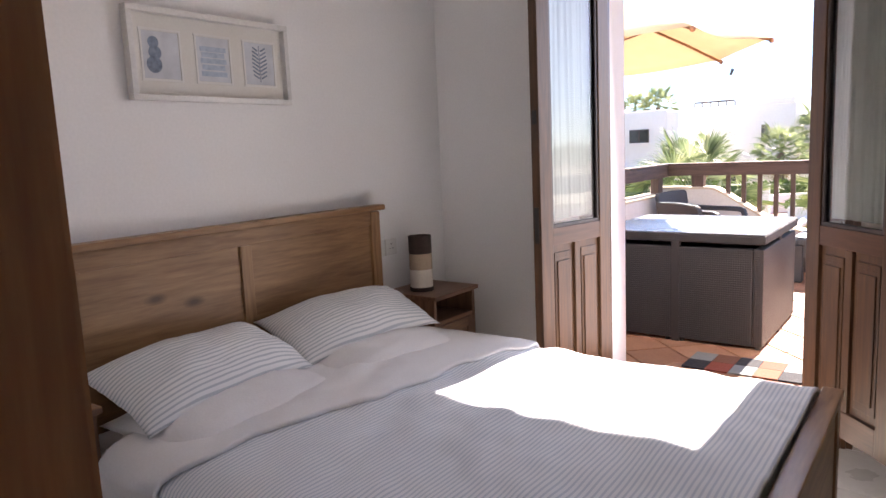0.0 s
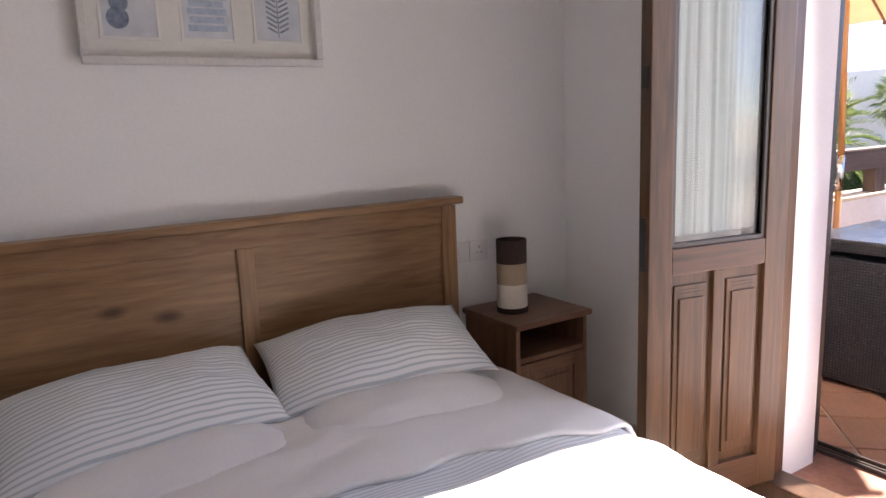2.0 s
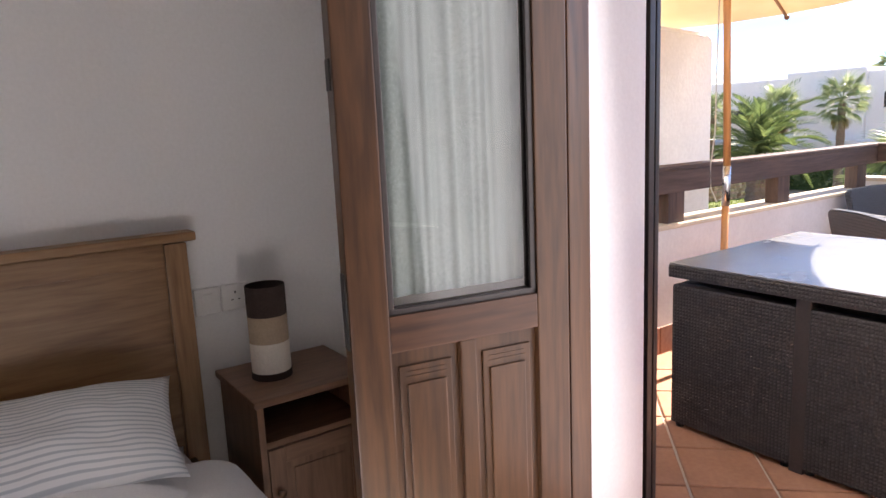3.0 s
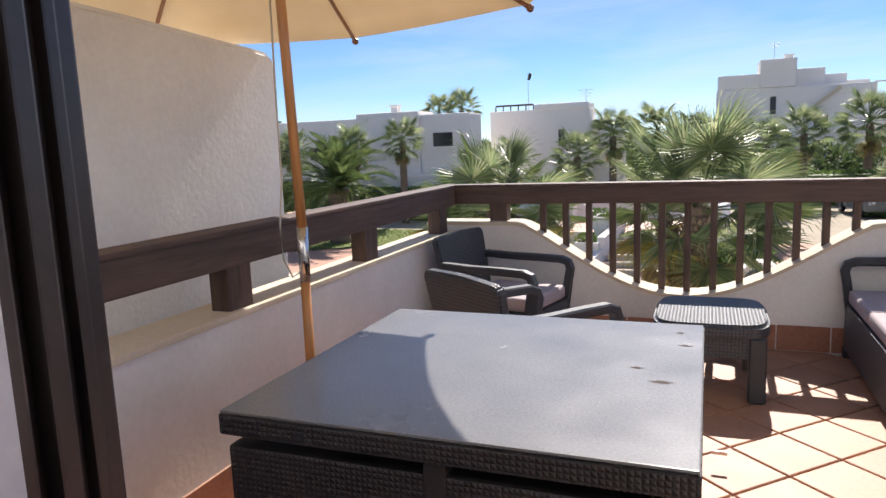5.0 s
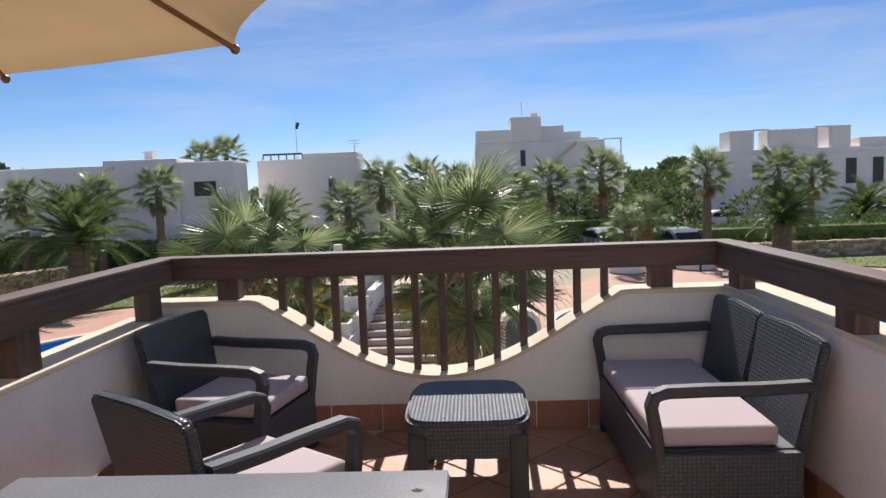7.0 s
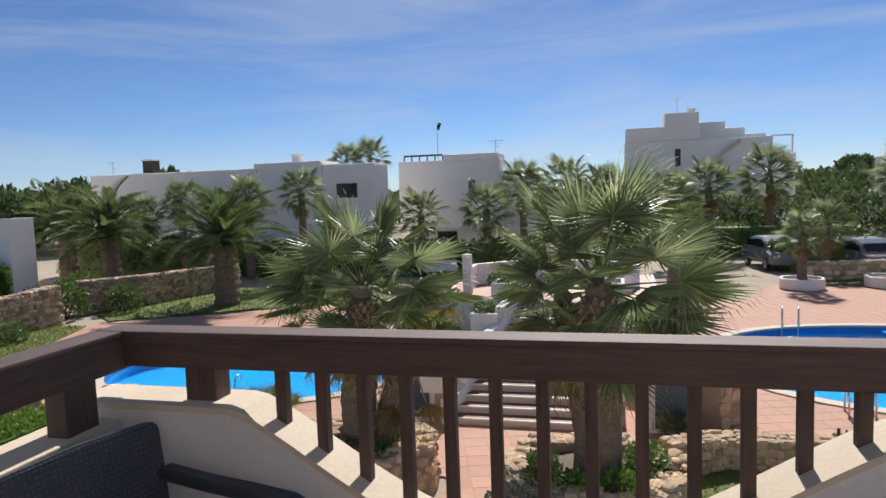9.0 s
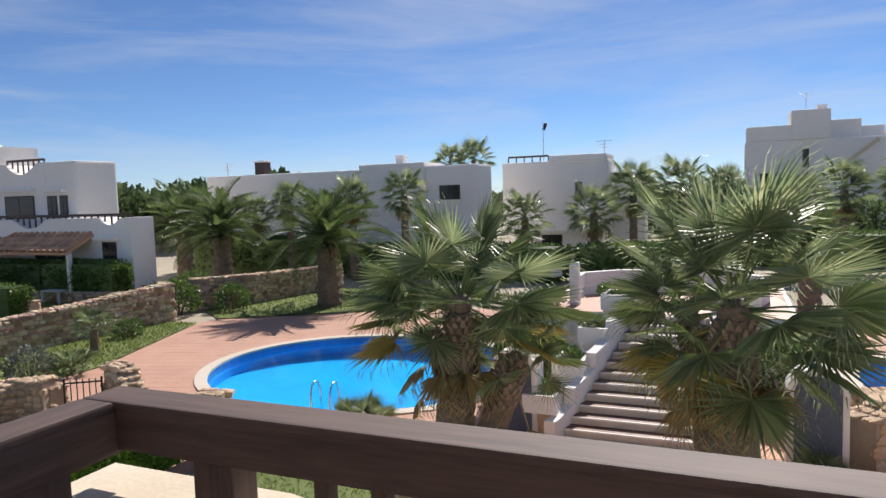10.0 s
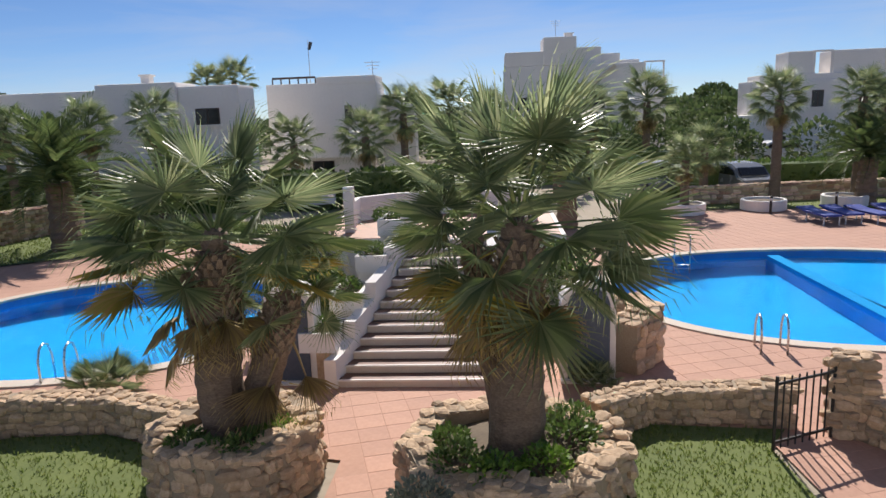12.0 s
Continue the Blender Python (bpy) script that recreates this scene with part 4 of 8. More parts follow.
def wall_plate(m, w, kind_, label):
    root = thing("wall_socket" if kind_ != "switch" else "light_switch", label, "socket" if kind_ != "switch" else "switch", "", m)
    b = bmesh.new()
    box(b, 0.0, 0.011, -w / 2, w / 2, -0.043, 0.043, 0.005, 3)
    part("plate", b, M_PLASTIC_W, root)
    if kind_ == "socket":
        for y, z, sy, sz in ((0, 0.016, 0.004, 0.008), (-0.011, -0.008, 0.007, 0.003), (0.011, -0.008, 0.007, 0.003)):
            b = bmesh.new()
            box(b, 0.0105, 0.0125, y - sy / 2, y + sy / 2, z - sz / 2, z + sz / 2)
            part("slot", b, M_PLASTIC_K, root)
    for y in ((0.045,) if kind_ == "both" else (0.0,) if kind_ == "switch" else (-w / 2 + 0.02,) if w > 0.1 else ()):
        b = bmesh.new()
        boxm(b, pose(0.012, y, 0, 0, 3, 0), 0.008, 0.03 if kind_ != "both" else 0.045, 0.05, 0.003)
        part("rocker", b, M_PLASTIC_W, root)
    return root


wall_plate(pose(0.0, -0.186, 0.834), 0.09, "socket", "white square three-pin wall socket")
wall_plate(pose(0.0, -0.275, 0.834), 0.08, "switch", "white wall switch beside the headboard")
wall_plate(pose(0.0, -2.085, 0.818), 0.16, "both", "white double wall plate with socket and rocker switch")
wall_plate(pose(0.87, YI, 1.08, 0, 0, -90), 0.08, "switch", "white light switch beside the terrace door")

# framed trio of pictures
pic = thing("framed_picture", "silver-white frame with three blue-grey nature prints", "picture", m=pose(0.0, -1.19, 1.722, 0, 0, 0))
PW, PH = 0.73, 0.335
bm = bmesh.new()
for q in ((-PW / 2, PW / 2, PH / 2 - 0.022, PH / 2), (-PW / 2, PW / 2, -PH / 2, -PH / 2 + 0.022), (-PW / 2, -PW / 2 + 0.022, -PH / 2 + 0.022, PH / 2 - 0.022), (PW / 2 - 0.022, PW / 2, -PH / 2 + 0.022, PH / 2 - 0.022)):
    box(bm, 0.001, 0.042, *q, 0.004)
part("frame", bm, M_FRAME, pic)
bm = bmesh.new()
box(bm, 0.004, 0.012, -PW / 2 + 0.02, PW / 2 - 0.02, -PH / 2 + 0.02, PH / 2 - 0.02)
part("mount", bm, M_MAT, pic, "cream picture mount")
for k in range(3):
    y = -0.225 + 0.225 * k
    bm = bmesh.new()
    box(bm, 0.012, 0.0135, y - 0.073, y + 0.073, -0.085, 0.085)
    pr = part("print", bm, M_PRINT, pic, "pale grey nature print")
    bm = bmesh.new()
    for q in ((y - 0.085, y + 0.085, 0.087, 0.095), (y - 0.085, y + 0.085, -0.095, -0.087), (y - 0.083, y - 0.075, -0.087, 0.087), (y + 0.075, y + 0.083, -0.087, 0.087)):
        box(bm, 0.012, 0.016, *q)
    part("bevel", bm, M_PLASTIC_W, pr)
    bm = bmesh.new()
    if k == 0:
        for yy, zz, r in ((0.0, 0.045, 0.022), (0.004, 0.008, 0.026), (-0.002, -0.035, 0.031)):
            bmesh.ops.create_circle(bm, cap_ends=True, segments=20, radius=r, matrix=Matrix.Translation((0.0142, y - 0.03 + yy, zz)) @ Matrix.Rotation(radians(90), 4, "Y"))
    elif k == 1:
        for i, zz in enumerate((-0.055, -0.03, -0.005, 0.018, 0.04)):
            box(bm, 0.0136, 0.0146, y - 0.06 + 0.006 * (i % 2), y + 0.05 + 0.008 * ((i + 1) % 2), zz - 0.0095, zz + 0.0095, 0.0)
    else:
        for i in range(8):
            zz = -0.06 + 0.016 * i
            for sgn in (-1, 1):
                boxm(bm, pose(0.0142, y + sgn * 0.02, zz + 0.008, sgn * 28, 0, 0), 0.001, 0.042 - 0.003 * abs(i - 3), 0.006)
        boxm(bm, pose(0.0142, y, 0.0, 0, 0, 0), 0.001, 0.003, 0.15)
    part("motif", bm, M_INK2 if k == 1 else M_INK, pr, "slate blue motif")


# ---- terrace things ----
def cube_chair(m):
    """A corner chair that closes flush under the table; its outer corner at the origin, into +x and +y."""
    root = thing("rattan_cube_chair", "dark brown rattan cube chair pushed under the table", "chair", "cube chairs", m)
    S, H = 0.530, 0.64
    def P(name, q, mat, bev=0.012):
        b = bmesh.new()
        box(b, *q, bev)
        return part(name, b, mat, root)
    P("backrest", (0, S, 0, 0.06, 0.02, H), M_RATTAN)
    P("side_panel", (0, 0.06, 0.061, S, 0.02, H), M_RATTAN)
    P("seat", (0.061, S - 0.01, 0.061, S - 0.01, 0.02, 0.33), M_RATTAN)
    b = bmesh.new()
    box(b, 0.07, S - 0.02, 0.07, S - 0.02, 0.331, 0.40, 0.02)
    part("cushion", b, M_CUSH, root)
    for x, y in ((0.03, 0.03), (S - 0.03, 0.03), (0.03, S - 0.03), (S - 0.04, S - 0.04)):
        b = bmesh.new()
        rod(b, (x, y, 0.0), (x, y, 0.02), 0.018, n=8)
        part("foot", b, M_PLASTIC_K, root)
    return root


X0, X1, Y0, Y1 = 0.385, 1.503, 1.54, 2.618
TBL = thing("dining_table", "square dark rattan dining table with smoked glass top", "table")
for nm, q in (("leg", (X0 + 0.54, X0 + 0.594, Y0 + 0.012, Y0 + 0.06, 0.0, 0.677)), ("leg", (X0 + 0.54, X0 + 0.594, Y1 - 0.06, Y1 - 0.012, 0.0, 0.677)),
              ("leg", (X0 + 0.012, X0 + 0.06, Y0 + 0.52, Y0 + 0.575, 0.0, 0.677)), ("leg", (X1 - 0.06, X1 - 0.012, Y0 + 0.52, Y0 + 0.575, 0.0, 0.677))):
    bm = bmesh.new()
    box(bm, *q, 0.006)
    part(nm, bm, M_RATTAN_F, TBL)
bm = bmesh.new()
box(bm, X0, X1, Y0, Y0 + 0.05, 0.672, 0.726, 0.008)
box(bm, X0, X1, Y1 - 0.05, Y1, 0.672, 0.726, 0.008)
box(bm, X0, X0 + 0.05, Y0 + 0.05, Y1 - 0.05, 0.672, 0.726, 0.008)
box(bm, X1 - 0.05, X1, Y0 + 0.05, Y1 - 0.05, 0.672, 0.726, 0.008)
box(bm, X0 + 0.05, X1 - 0.05, Y0 + 0.05, Y1 - 0.05, 0.682, 0.717)
part("top_frame", bm, M_RATTAN, TBL)
bm = bmesh.new()
box(bm, X0 + 0.004, X1 - 0.004, Y0 + 0.004, Y1 - 0.004, 0.727, 0.734, 0.002)
part("glass_top", bm, M_TGLASS, TBL, "smoked glass top, dusty and marked")
bm = bmesh.new()
for x, y, rx, ry in ((1.40, 2.02, 0.03, 0.010), (1.43, 2.5, 0.014, 0.008), (1.45, 2.36, 0.02, 0.007), (1.33, 2.12, 0.018, 0.008)):
    ps = [(x + rx * math.cos(k * math.tau / 14) * (1 + 0.3 * math.sin(k * 2.3)), y + ry * math.sin(k * math.tau / 14) * (1 + 0.3 * math.cos(k * 1.7))) for k in range(14)]
    bm.faces.new([bm.verts.new((px, py, 0.7346)) for px, py in ps])
tagged(part("water_mark", bm, M_SHADE1, TBL, "dried dark water marks"), kind="stuff")
cc = cube_chair(pose(X0 + 0.012, Y0 + 0.014, 0))
for px, py, rz in ((X1 - 0.012, Y0 + 0.014, 90), (X1 - 0.012, Y1 - 0.014, 180), (X0 + 0.012, Y1 - 0.014, 270)):
    copy_thing(cc, pose(px, py, 0, 0, 0, rz))
bm = bmesh.new()
box(bm, X1 - 0.36, X1 - 0.30, Y0 + 0.0105, Y0 + 0.0145, 0.06, 0.078, 0.0015)
tagged(part("badge", bm, M_STEEL, cc, "small oval steel badge"))


def lounge_seat(name, label, category, W, m, group=""):
    """Moulded rattan seat that looks to +x, with open arms and cushions; origin at the middle of its foot."""
    root = thing(name, label, category, group, m)
    D, HB = 0.66, 0.765
    def P(nm, q, mat, bev=0.02, seg=3, lab=""):
        b = bmesh.new()
        box(b, *q, bev, seg)
        return part(nm, b, mat, root, lab)
    P("front_panel", (0.26, 0.31, -W / 2 + 0.045, W / 2 - 0.045, 0.05, 0.335), M_GRAPH, 0.012)
    for s in (-1, 1):
        P("side_panel", (-0.27, 0.31, s * (W / 2 - 0.022) - 0.022, s * (W / 2 - 0.022) + 0.022, 0.05, 0.335), M_GRAPH, 0.012)
        for x in (-0.25, 0.285):
            b = bmesh.new()
            box(b, x - 0.03, x + 0.03, s * (W / 2 - 0.028) - 0.03, s * (W / 2 - 0.028) + 0.03, 0.0, 0.06, 0.008)
            part("foot", b, M_GRAPH_F, root)
        # arm: a bent bar from the seat front up and back
        y = s * (W / 2 - 0.03)
        b = bmesh.new()
        path = [(0.29, 0.30), (0.31, 0.45), (0.325, 0.53), (0.31, 0.572), (0.265, 0.588), (0.10, 0.592), (-0.10, 0.592), (-0.30, 0.60)]
        tk = 0.023
        rings = []
        for i, (x, z) in enumerate(path):
            a, c = path[max(i - 1, 0)], path[min(i + 1, len(path) - 1)]
            d = Vector((c[0] - a[0], 0, c[1] - a[1])).normalized()
            nrm = Vector((-d.z, 0, d.x))
            ring = []
            for u, v in ((-1, -0.6), (-0.75, -1), (0.75, -1), (1, -0.6), (1, 0.6), (0.75, 1), (-0.75, 1), (-1, 0.6)):
                ring.append(b.verts.new(Vector((x, y, z)) + Vector((0, 1, 0)) * u * 0.031 + nrm * v * tk))
            rings.append(ring)
        for u, v in zip(rings, rings[1:]):
            for k in range(8):
                b.faces.new((u[k], u[(k + 1) % 8], v[(k + 1) % 8], v[k]))
        b.faces.new(rings[0][::-1])
        b.faces.new(rings[-1])
        bmesh.ops.recalc_face_normals(b, faces=b.faces)
        part("armrest", b, M_GRAPH_F, root)
    P("seat_base", (-0.27, 0.26, -W / 2 + 0.045, W / 2 - 0.045, 0.28, 0.34), M_GRAPH_F, 0.006)
    # reclined back: frame and woven panels
    bk = Matrix.Translation((-0.27, 0, 0.30)) @ pose(0, 0, 0, 0, -11, 0)
    n = 2 if W > 1 else 1
    pw = (W - 0.02) / n
    for k in range(n):
        yc = -W / 2 + 0.01 + pw * (k + 0.5)
        b = bmesh.new()
        q = pw / 2 - 0.004
        pts = [(yc - q + 0.03, 0.0), (yc + q - 0.03, 0.0), (yc + q, HB - 0.31), (yc + q - 0.012, HB - 0.285), (yc + q - 0.04, HB - 0.275), (yc, HB - 0.265), (yc - q + 0.04, HB - 0.275), (yc - q + 0.012, HB - 0.285), (yc - q, HB - 0.31)]
        prism(b, pts, "x", -0.02, 0.024)
        bmesh.ops.bevel(b, geom=list(b.edges), offset=0.008, segments=2, affect="EDGES")
        part("backrest", b, M_GRAPH, root, at=bk)
    m_n = 2 if W > 1 else 1
    cw = (W - 0.12) / m_n
    for k in range(m_n):
        yc = -W / 2 + 0.06 + cw * (k + 0.5)
        b = bmesh.new()
        box(b, -0.20, 0.305, yc - cw / 2 + 0.004, yc + cw / 2 - 0.004, 0.341, 0.425, 0.028, 3)
        part("cushion", b, M_CUSH, root, "pinkish grey canvas cushion", smooth=True)
    return root


lounge_seat("rattan_loveseat", "graphite rattan two-seat sofa with pinkish grey cushions", "sofa", 1.22, pose(2.60, 4.24, 0, 0, 0, 180))
ch = lounge_seat("rattan_armchair", "graphite rattan armchair with pinkish grey cushion", "armchair", 0.62, pose(0.30, 4.44, 0, 0, 0, -12), "terrace armchairs")
copy_thing(ch, pose(0.70, 3.34, 0, 0, 0, 54))

st = thing("rattan_side_table", "low graphite rattan side table", "side table")
bm = bmesh.new()
outline = [(1.53 + 0.29 * math.copysign(abs(math.cos(a)) ** 0.42, math.cos(a)), 4.18 + 0.33 * math.copysign(abs(math.sin(a)) ** 0.42, math.sin(a))) for a in (k * math.tau / 32 + 0.05 for k in range(32))]
prism(bm, outline, "z", 0.345, 0.412)
bmesh.ops.bevel(bm, geom=[e for e in bm.edges if e.verts[0].co.z > 0.41 and e.verts[1].co.z > 0.41], offset=0.018, segments=3, affect="EDGES")
part("tabletop", bm, M_GRAPH, st)
for x in (1.262, 1.713):
    for y in (3.872, 4.403):
        bm = bmesh.new()
        box(bm, x, x + 0.085, y, y + 0.085, 0.0, 0.344, 0.022, 3)
        part("leg", bm, M_GRAPH_F, st)
for q in ((1.347, 1.713, 3.885, 3.91), (1.347, 1.713, 4.45, 4.475), (1.275, 1.30, 3.957, 4.403), (1.76, 1.785, 3.957, 4.403)):
    bm = bmesh.new()
    box(bm, *q, 0.23, 0.344, 0.004)
    part("apron", bm, M_GRAPH, st)

# parasol
PX, PY = 0.055, 2.47
um = thing("parasol", "open cream canvas parasol on a varnished wooden pole", "parasol")
bm = bmesh.new()
rod(bm, (PX + 0.0, PY, 0.04), (PX + 0.004, PY, 0.90), 0.019, 0.019, 14)
part("lower_pole", bm, M_POLE, um, smooth=True)
bm = bmesh.new()
tube(bm, [(PX + 0.006, PY, 1.06), (PX - 0.02, PY, 1.95), (PX - 0.21, PY - 0.03, 2.48)], 0.019, 14)
part("upper_pole", bm, M_POLE, um, smooth=True)
bm = bmesh.new()
rod(bm, (PX + 0.004, PY, 0.86), (PX + 0.006, PY, 1.07), 0.021, 0.021, 14)
part("joint_sleeve", bm, M_STEEL, um, "bright metal joint sleeve", smooth=True)
bm = bmesh.new()
lathe(bm, [(0, 0), (0.21, 0), (0.22, 0.012), (0.21, 0.03), (0.05, 0.05), (0.03, 0.09), (0.022, 0.10)], 24, (PX, PY, 0.0))
part("base", bm, M_IRON, um, "black iron parasol base", smooth=True)
NT, RC, ZT = 8, 1.46, 2.0
hub = Vector((PX - 0.21, PY - 0.03, 2.49))
tips = []
for k in range(NT):
    a = radians(10 + 45 * k)
    dx, dy = RC * math.cos(a), RC * math.sin(a)
    tips.append(Vector((hub.x + dx, hub.y + dy, ZT + 0.028 * dx)))
bm = bmesh.new()
rings, NR, NS = [], 8, 6
apex = bm.verts.new(hub)
for r in range(1, NR + 1):
    f_ = r / NR
    ring = []
    for k in range(NT):
        for s_ in range(NS):
            u = s_ / NS
            p = tips[k].lerp(tips[(k + 1) % NT], u)
            q = hub.lerp(p, f_)
            q.z += 0.035 * math.sin(math.pi * f_) - 0.045 * math.sin(math.pi * u) * f_ * (1 - 0.4 * f_)
            pull = 0.06 * math.sin(math.pi * u) * f_ ** 3
            q.x += (hub.x - q.x) * pull
            q.y += (hub.y - q.y) * pull
            ring.append(bm.verts.new(q))
    rings.append(ring)
NN = NT * NS
for i in range(NN):
    bm.faces.new((apex, rings[0][i], rings[0][(i + 1) % NN]))
for u, v in zip(rings, rings[1:]):
    for i in range(NN):
        bm.faces.new((u[i], v[i], v[(i + 1) % NN], u[(i + 1) % NN]))
can = part("canopy", bm, M_CANVAS, um, "cream canvas canopy", smooth=True)
sm = can.modifiers.new("thick", "SOLIDIFY")
sm.thickness = 0.003
for k in range(NT):
    bm = bmesh.new()
    q = [hub.lerp(tips[k], f_) + Vector((0, 0, 0.035 * math.sin(math.pi * f_) - 0.022)) for f_ in (0.03, 0.25, 0.5, 0.75, 1.0)]
    tube(bm, q, 0.011, 6)
    rb = part("rib", bm, M_RIB, um)
    bm = bmesh.new()
    rod(bm, (PX - 0.06, PY - 0.01, 2.08), q[2], 0.008, n=6)
    part("strut", bm, M_RIB, rb)
    bm = bmesh.new()
    bmesh.ops.create_uvsphere(bm, u_segments=8, v_segments=6, radius=0.02, matrix=Matrix.Translation(q[4]))
    part("rib_cap", bm, M_RIB, rb)
bm = bmesh.new()
rod(bm, (PX - 0.042, PY - 0.005, 2.03), (PX - 0.075, PY - 0.01, 2.11), 0.04, n=14)
part("runner", bm, M_RIB, um)
bm = bmesh.new()
lathe(bm, [(0.0, 2.58), (0.012, 2.57), (0.02, 2.545), (0.03, 2.53), (0.03, 2.51)], 12, (PX - 0.21, PY - 0.03, -0.03))
part("finial", bm, M_POLE, um, smooth=True)
bm = bmesh.new()
tube(bm, [(PX - 0.055, PY - 0.01, 2.05), (PX - 0.055, PY - 0.02, 1.6), (PX - 0.05, PY - 0.03, 1.25), (PX - 0.065, PY - 0.04, 1.08), (PX - 0.06, PY - 0.04, 0.95), (PX - 0.03, PY - 0.03, 0.88), (PX - 0.005, PY - 0.02, 0.90)], 0.004, 6)
part("pull_cord", bm, M_CORD, um, "thin cream pull cord", smooth=True)
bm = bmesh.new()
tube(bm, [(PX - 0.05, PY + 0.01, 2.05), (PX - 0.03, PY + 0.01, 1.5), (PX - 0.012, PY + 0.005, 1.1)], 0.003, 6)
part("pull_cord", bm, M_CORD, um, "thin cream pull cord", smooth=True)

# door mat of coloured squares
mat_ = thing("door_mat", "woven doormat with dark, red and grey blocks", "doormat", m=pose(1.55, 1.19, 0.0))
cols = [surface("mat_" + nm, tuple(v * 0.8 for v in c), c, 20, 0.95, 160, 0.4) for nm, c in (("charcoal", (0.03, 0.03, 0.035)), ("brick", (0.30, 0.07, 0.04)), ("grey", (0.28, 0.30, 0.29)), ("rust", (0.22, 0.09, 0.05)))]
for i in range(6):
    for j in range(2):
        bm = bmesh.new()
        box(bm, -0.39 + 0.13 * i, -0.262 + 0.13 * i, -0.16 + 0.16 * j, -0.002 + 0.16 * j, 0.0, 0.011, 0.003)
        part("block", bm, cols[(i + 2 * j) % 4], mat_)


# ---- the garden's ground and pools ----
POOL_L = oval(-7.85, 19.5, 4.3, 3.85)
POOL_R = oval(9.5, 21.3, 5.45, 4.35, p=2.35)


def grown(pts, d):
    cx, cy = sum(p[0] for p in pts) / len(pts), sum(p[1] for p in pts) / len(pts)
    out = []
    for x, y in pts:
        r = math.hypot(x - cx, y - cy)
        out.append((cx + (x - cx) * (r + d) / r, cy + (y - cy) * (r + d) / r))
    return out


bm = ring_mesh([(-900, -300), (900, -300), (900, 1500), (-900, 1500)], [POOL_L, POOL_R], GZ - 0.03, bmesh.new())
setting("ground", bm, M_EARTH, "dry earth ground reaching to the horizon")
deck_out = [(-15.2, 12.3), (-9.6, 12.6), (-9.2, 9.0), (-7.4, 9.0), (-7.2, 13.0), (-3.0, 13.3), (-1.0, 12.9), (-1.0, 9.0), (0.0, 9.0), (0.2, 12.9), (2.4, 13.6), (4.7, 13.3), (4.9, 10.6), (5.8, 10.6), (6.0, 13.0),
            (19, 13.0), (22, 29), (19, 33.2), (8.0, 34.4), (6.0, 30.0), (-6, 30), (-13.0, 26.8), (-17.3, 24.2), (-17.4, 23.4), (-15.2, 17.2)]
bm = ring_mesh(deck_out, [grown(POOL_L, 0.30), grown(POOL_R, 0.30)], GZ, bmesh.new())
setting("pavement", bm, M_DECK, "pink-terracotta pool paving")
for nm, shape in (("pool_round", POOL_L), ("pool_large", POOL_R)):
    b = bmesh.new()
    out = grown(shape, 0.32)
    for i in range(len(shape)):
        j = (i + 1) % len(shape)
        prism(b, [shape[i], shape[j], out[j], out[i]], "z", GZ - 0.03, GZ + 0.035)
    setting("trim_coping_" + nm, b, M_POOL_E, "pale stone coping round the pool")
    b = bmesh.new()
    u = [b.verts.new((x, y, GZ - 0.02)) for x, y in shape]
    w = [b.verts.new((x, y, GZ - 0.30)) for x, y in shape]
    for i in range(len(shape)):
        j = (i + 1) % len(shape)
        b.faces.new((u[i], u[j], w[j], w[i]))
    setting("pool_tile_band_" + nm, b, M_POOL_D, "dark blue tile band at the waterline")
    b = bmesh.new()
    ins = [grown(shape, -0.001), grown(shape, -0.001)]
    u = [b.verts.new((x, y, GZ - 0.30)) for x, y in ins[0]]
    w = [b.verts.new((x, y, GZ - 1.05)) for x, y in ins[1]]
    for i in range(len(shape)):
        j = (i + 1) % len(shape)
        b.faces.new((u[i], u[j], w[j], w[i]))
    b.faces.new(w)
    setting("pool_basin_" + nm, b, M_POOL, "bright blue tiled pool basin")
    b = bmesh.new()
    b.faces.new([b.verts.new((x, y, GZ - 0.13)) for x, y in grown(shape, -0.004)])
    wat = setting("water_" + nm, b, M_WATER, "still clear blue pool water")
    wat.visible_shadow = False

# shallow end's divider
bm = bmesh.new()
box(bm, 9.15, 9.5, 17.2, 25.3, GZ - 1.05, GZ - 0.06, 0.02)
setting("pool_divider", bm, M_POOL, "pale blue dividing wall in the large pool")
bm = bmesh.new()
pts = [(x, y) for x, y in grown(POOL_R, -0.01) if x > 9.5]
pts.sort(key=lambda p: p[1])
bm.faces.new([bm.verts.new((x, y, GZ - 0.5)) for x, y in pts])
setting("pool_shallow_floor", bm, M_POOL, "shallow blue tiled pool floor")


def pool_ladder(x, y, rz):
    root = thing("pool_ladder", "bright steel pool ladder handrails", "pool ladder", "pool ladders", pose(x, y, GZ, 0, 0, rz))
    for s in (-0.22, 0.22):
        b = bmesh.new()
        tube(b, [(s, -0.32, 0.0), (s, -0.31, 0.42), (s, -0.22, 0.62), (s, -0.08, 0.68), (s, 0.08, 0.62), (s, 0.18, 0.40), (s, 0.22, -0.9)], 0.021, 8)
        part("handrail", b, M_STEEL, root, smooth=True)
    for z in (-0.3, -0.6):
        b = bmesh.new()
        box(b, -0.22, 0.22, 0.17, 0.25, z, z + 0.03, 0.006)
        part("rung", b, M_STEEL, root)
    return root


pool_ladder(6.05, 17.02, -8)
pool_ladder(-6.75, 15.85, 8)
pool_ladder(6.6, 25.0, 165)

# ---- rubble walls ----
RS = random.Random(7)


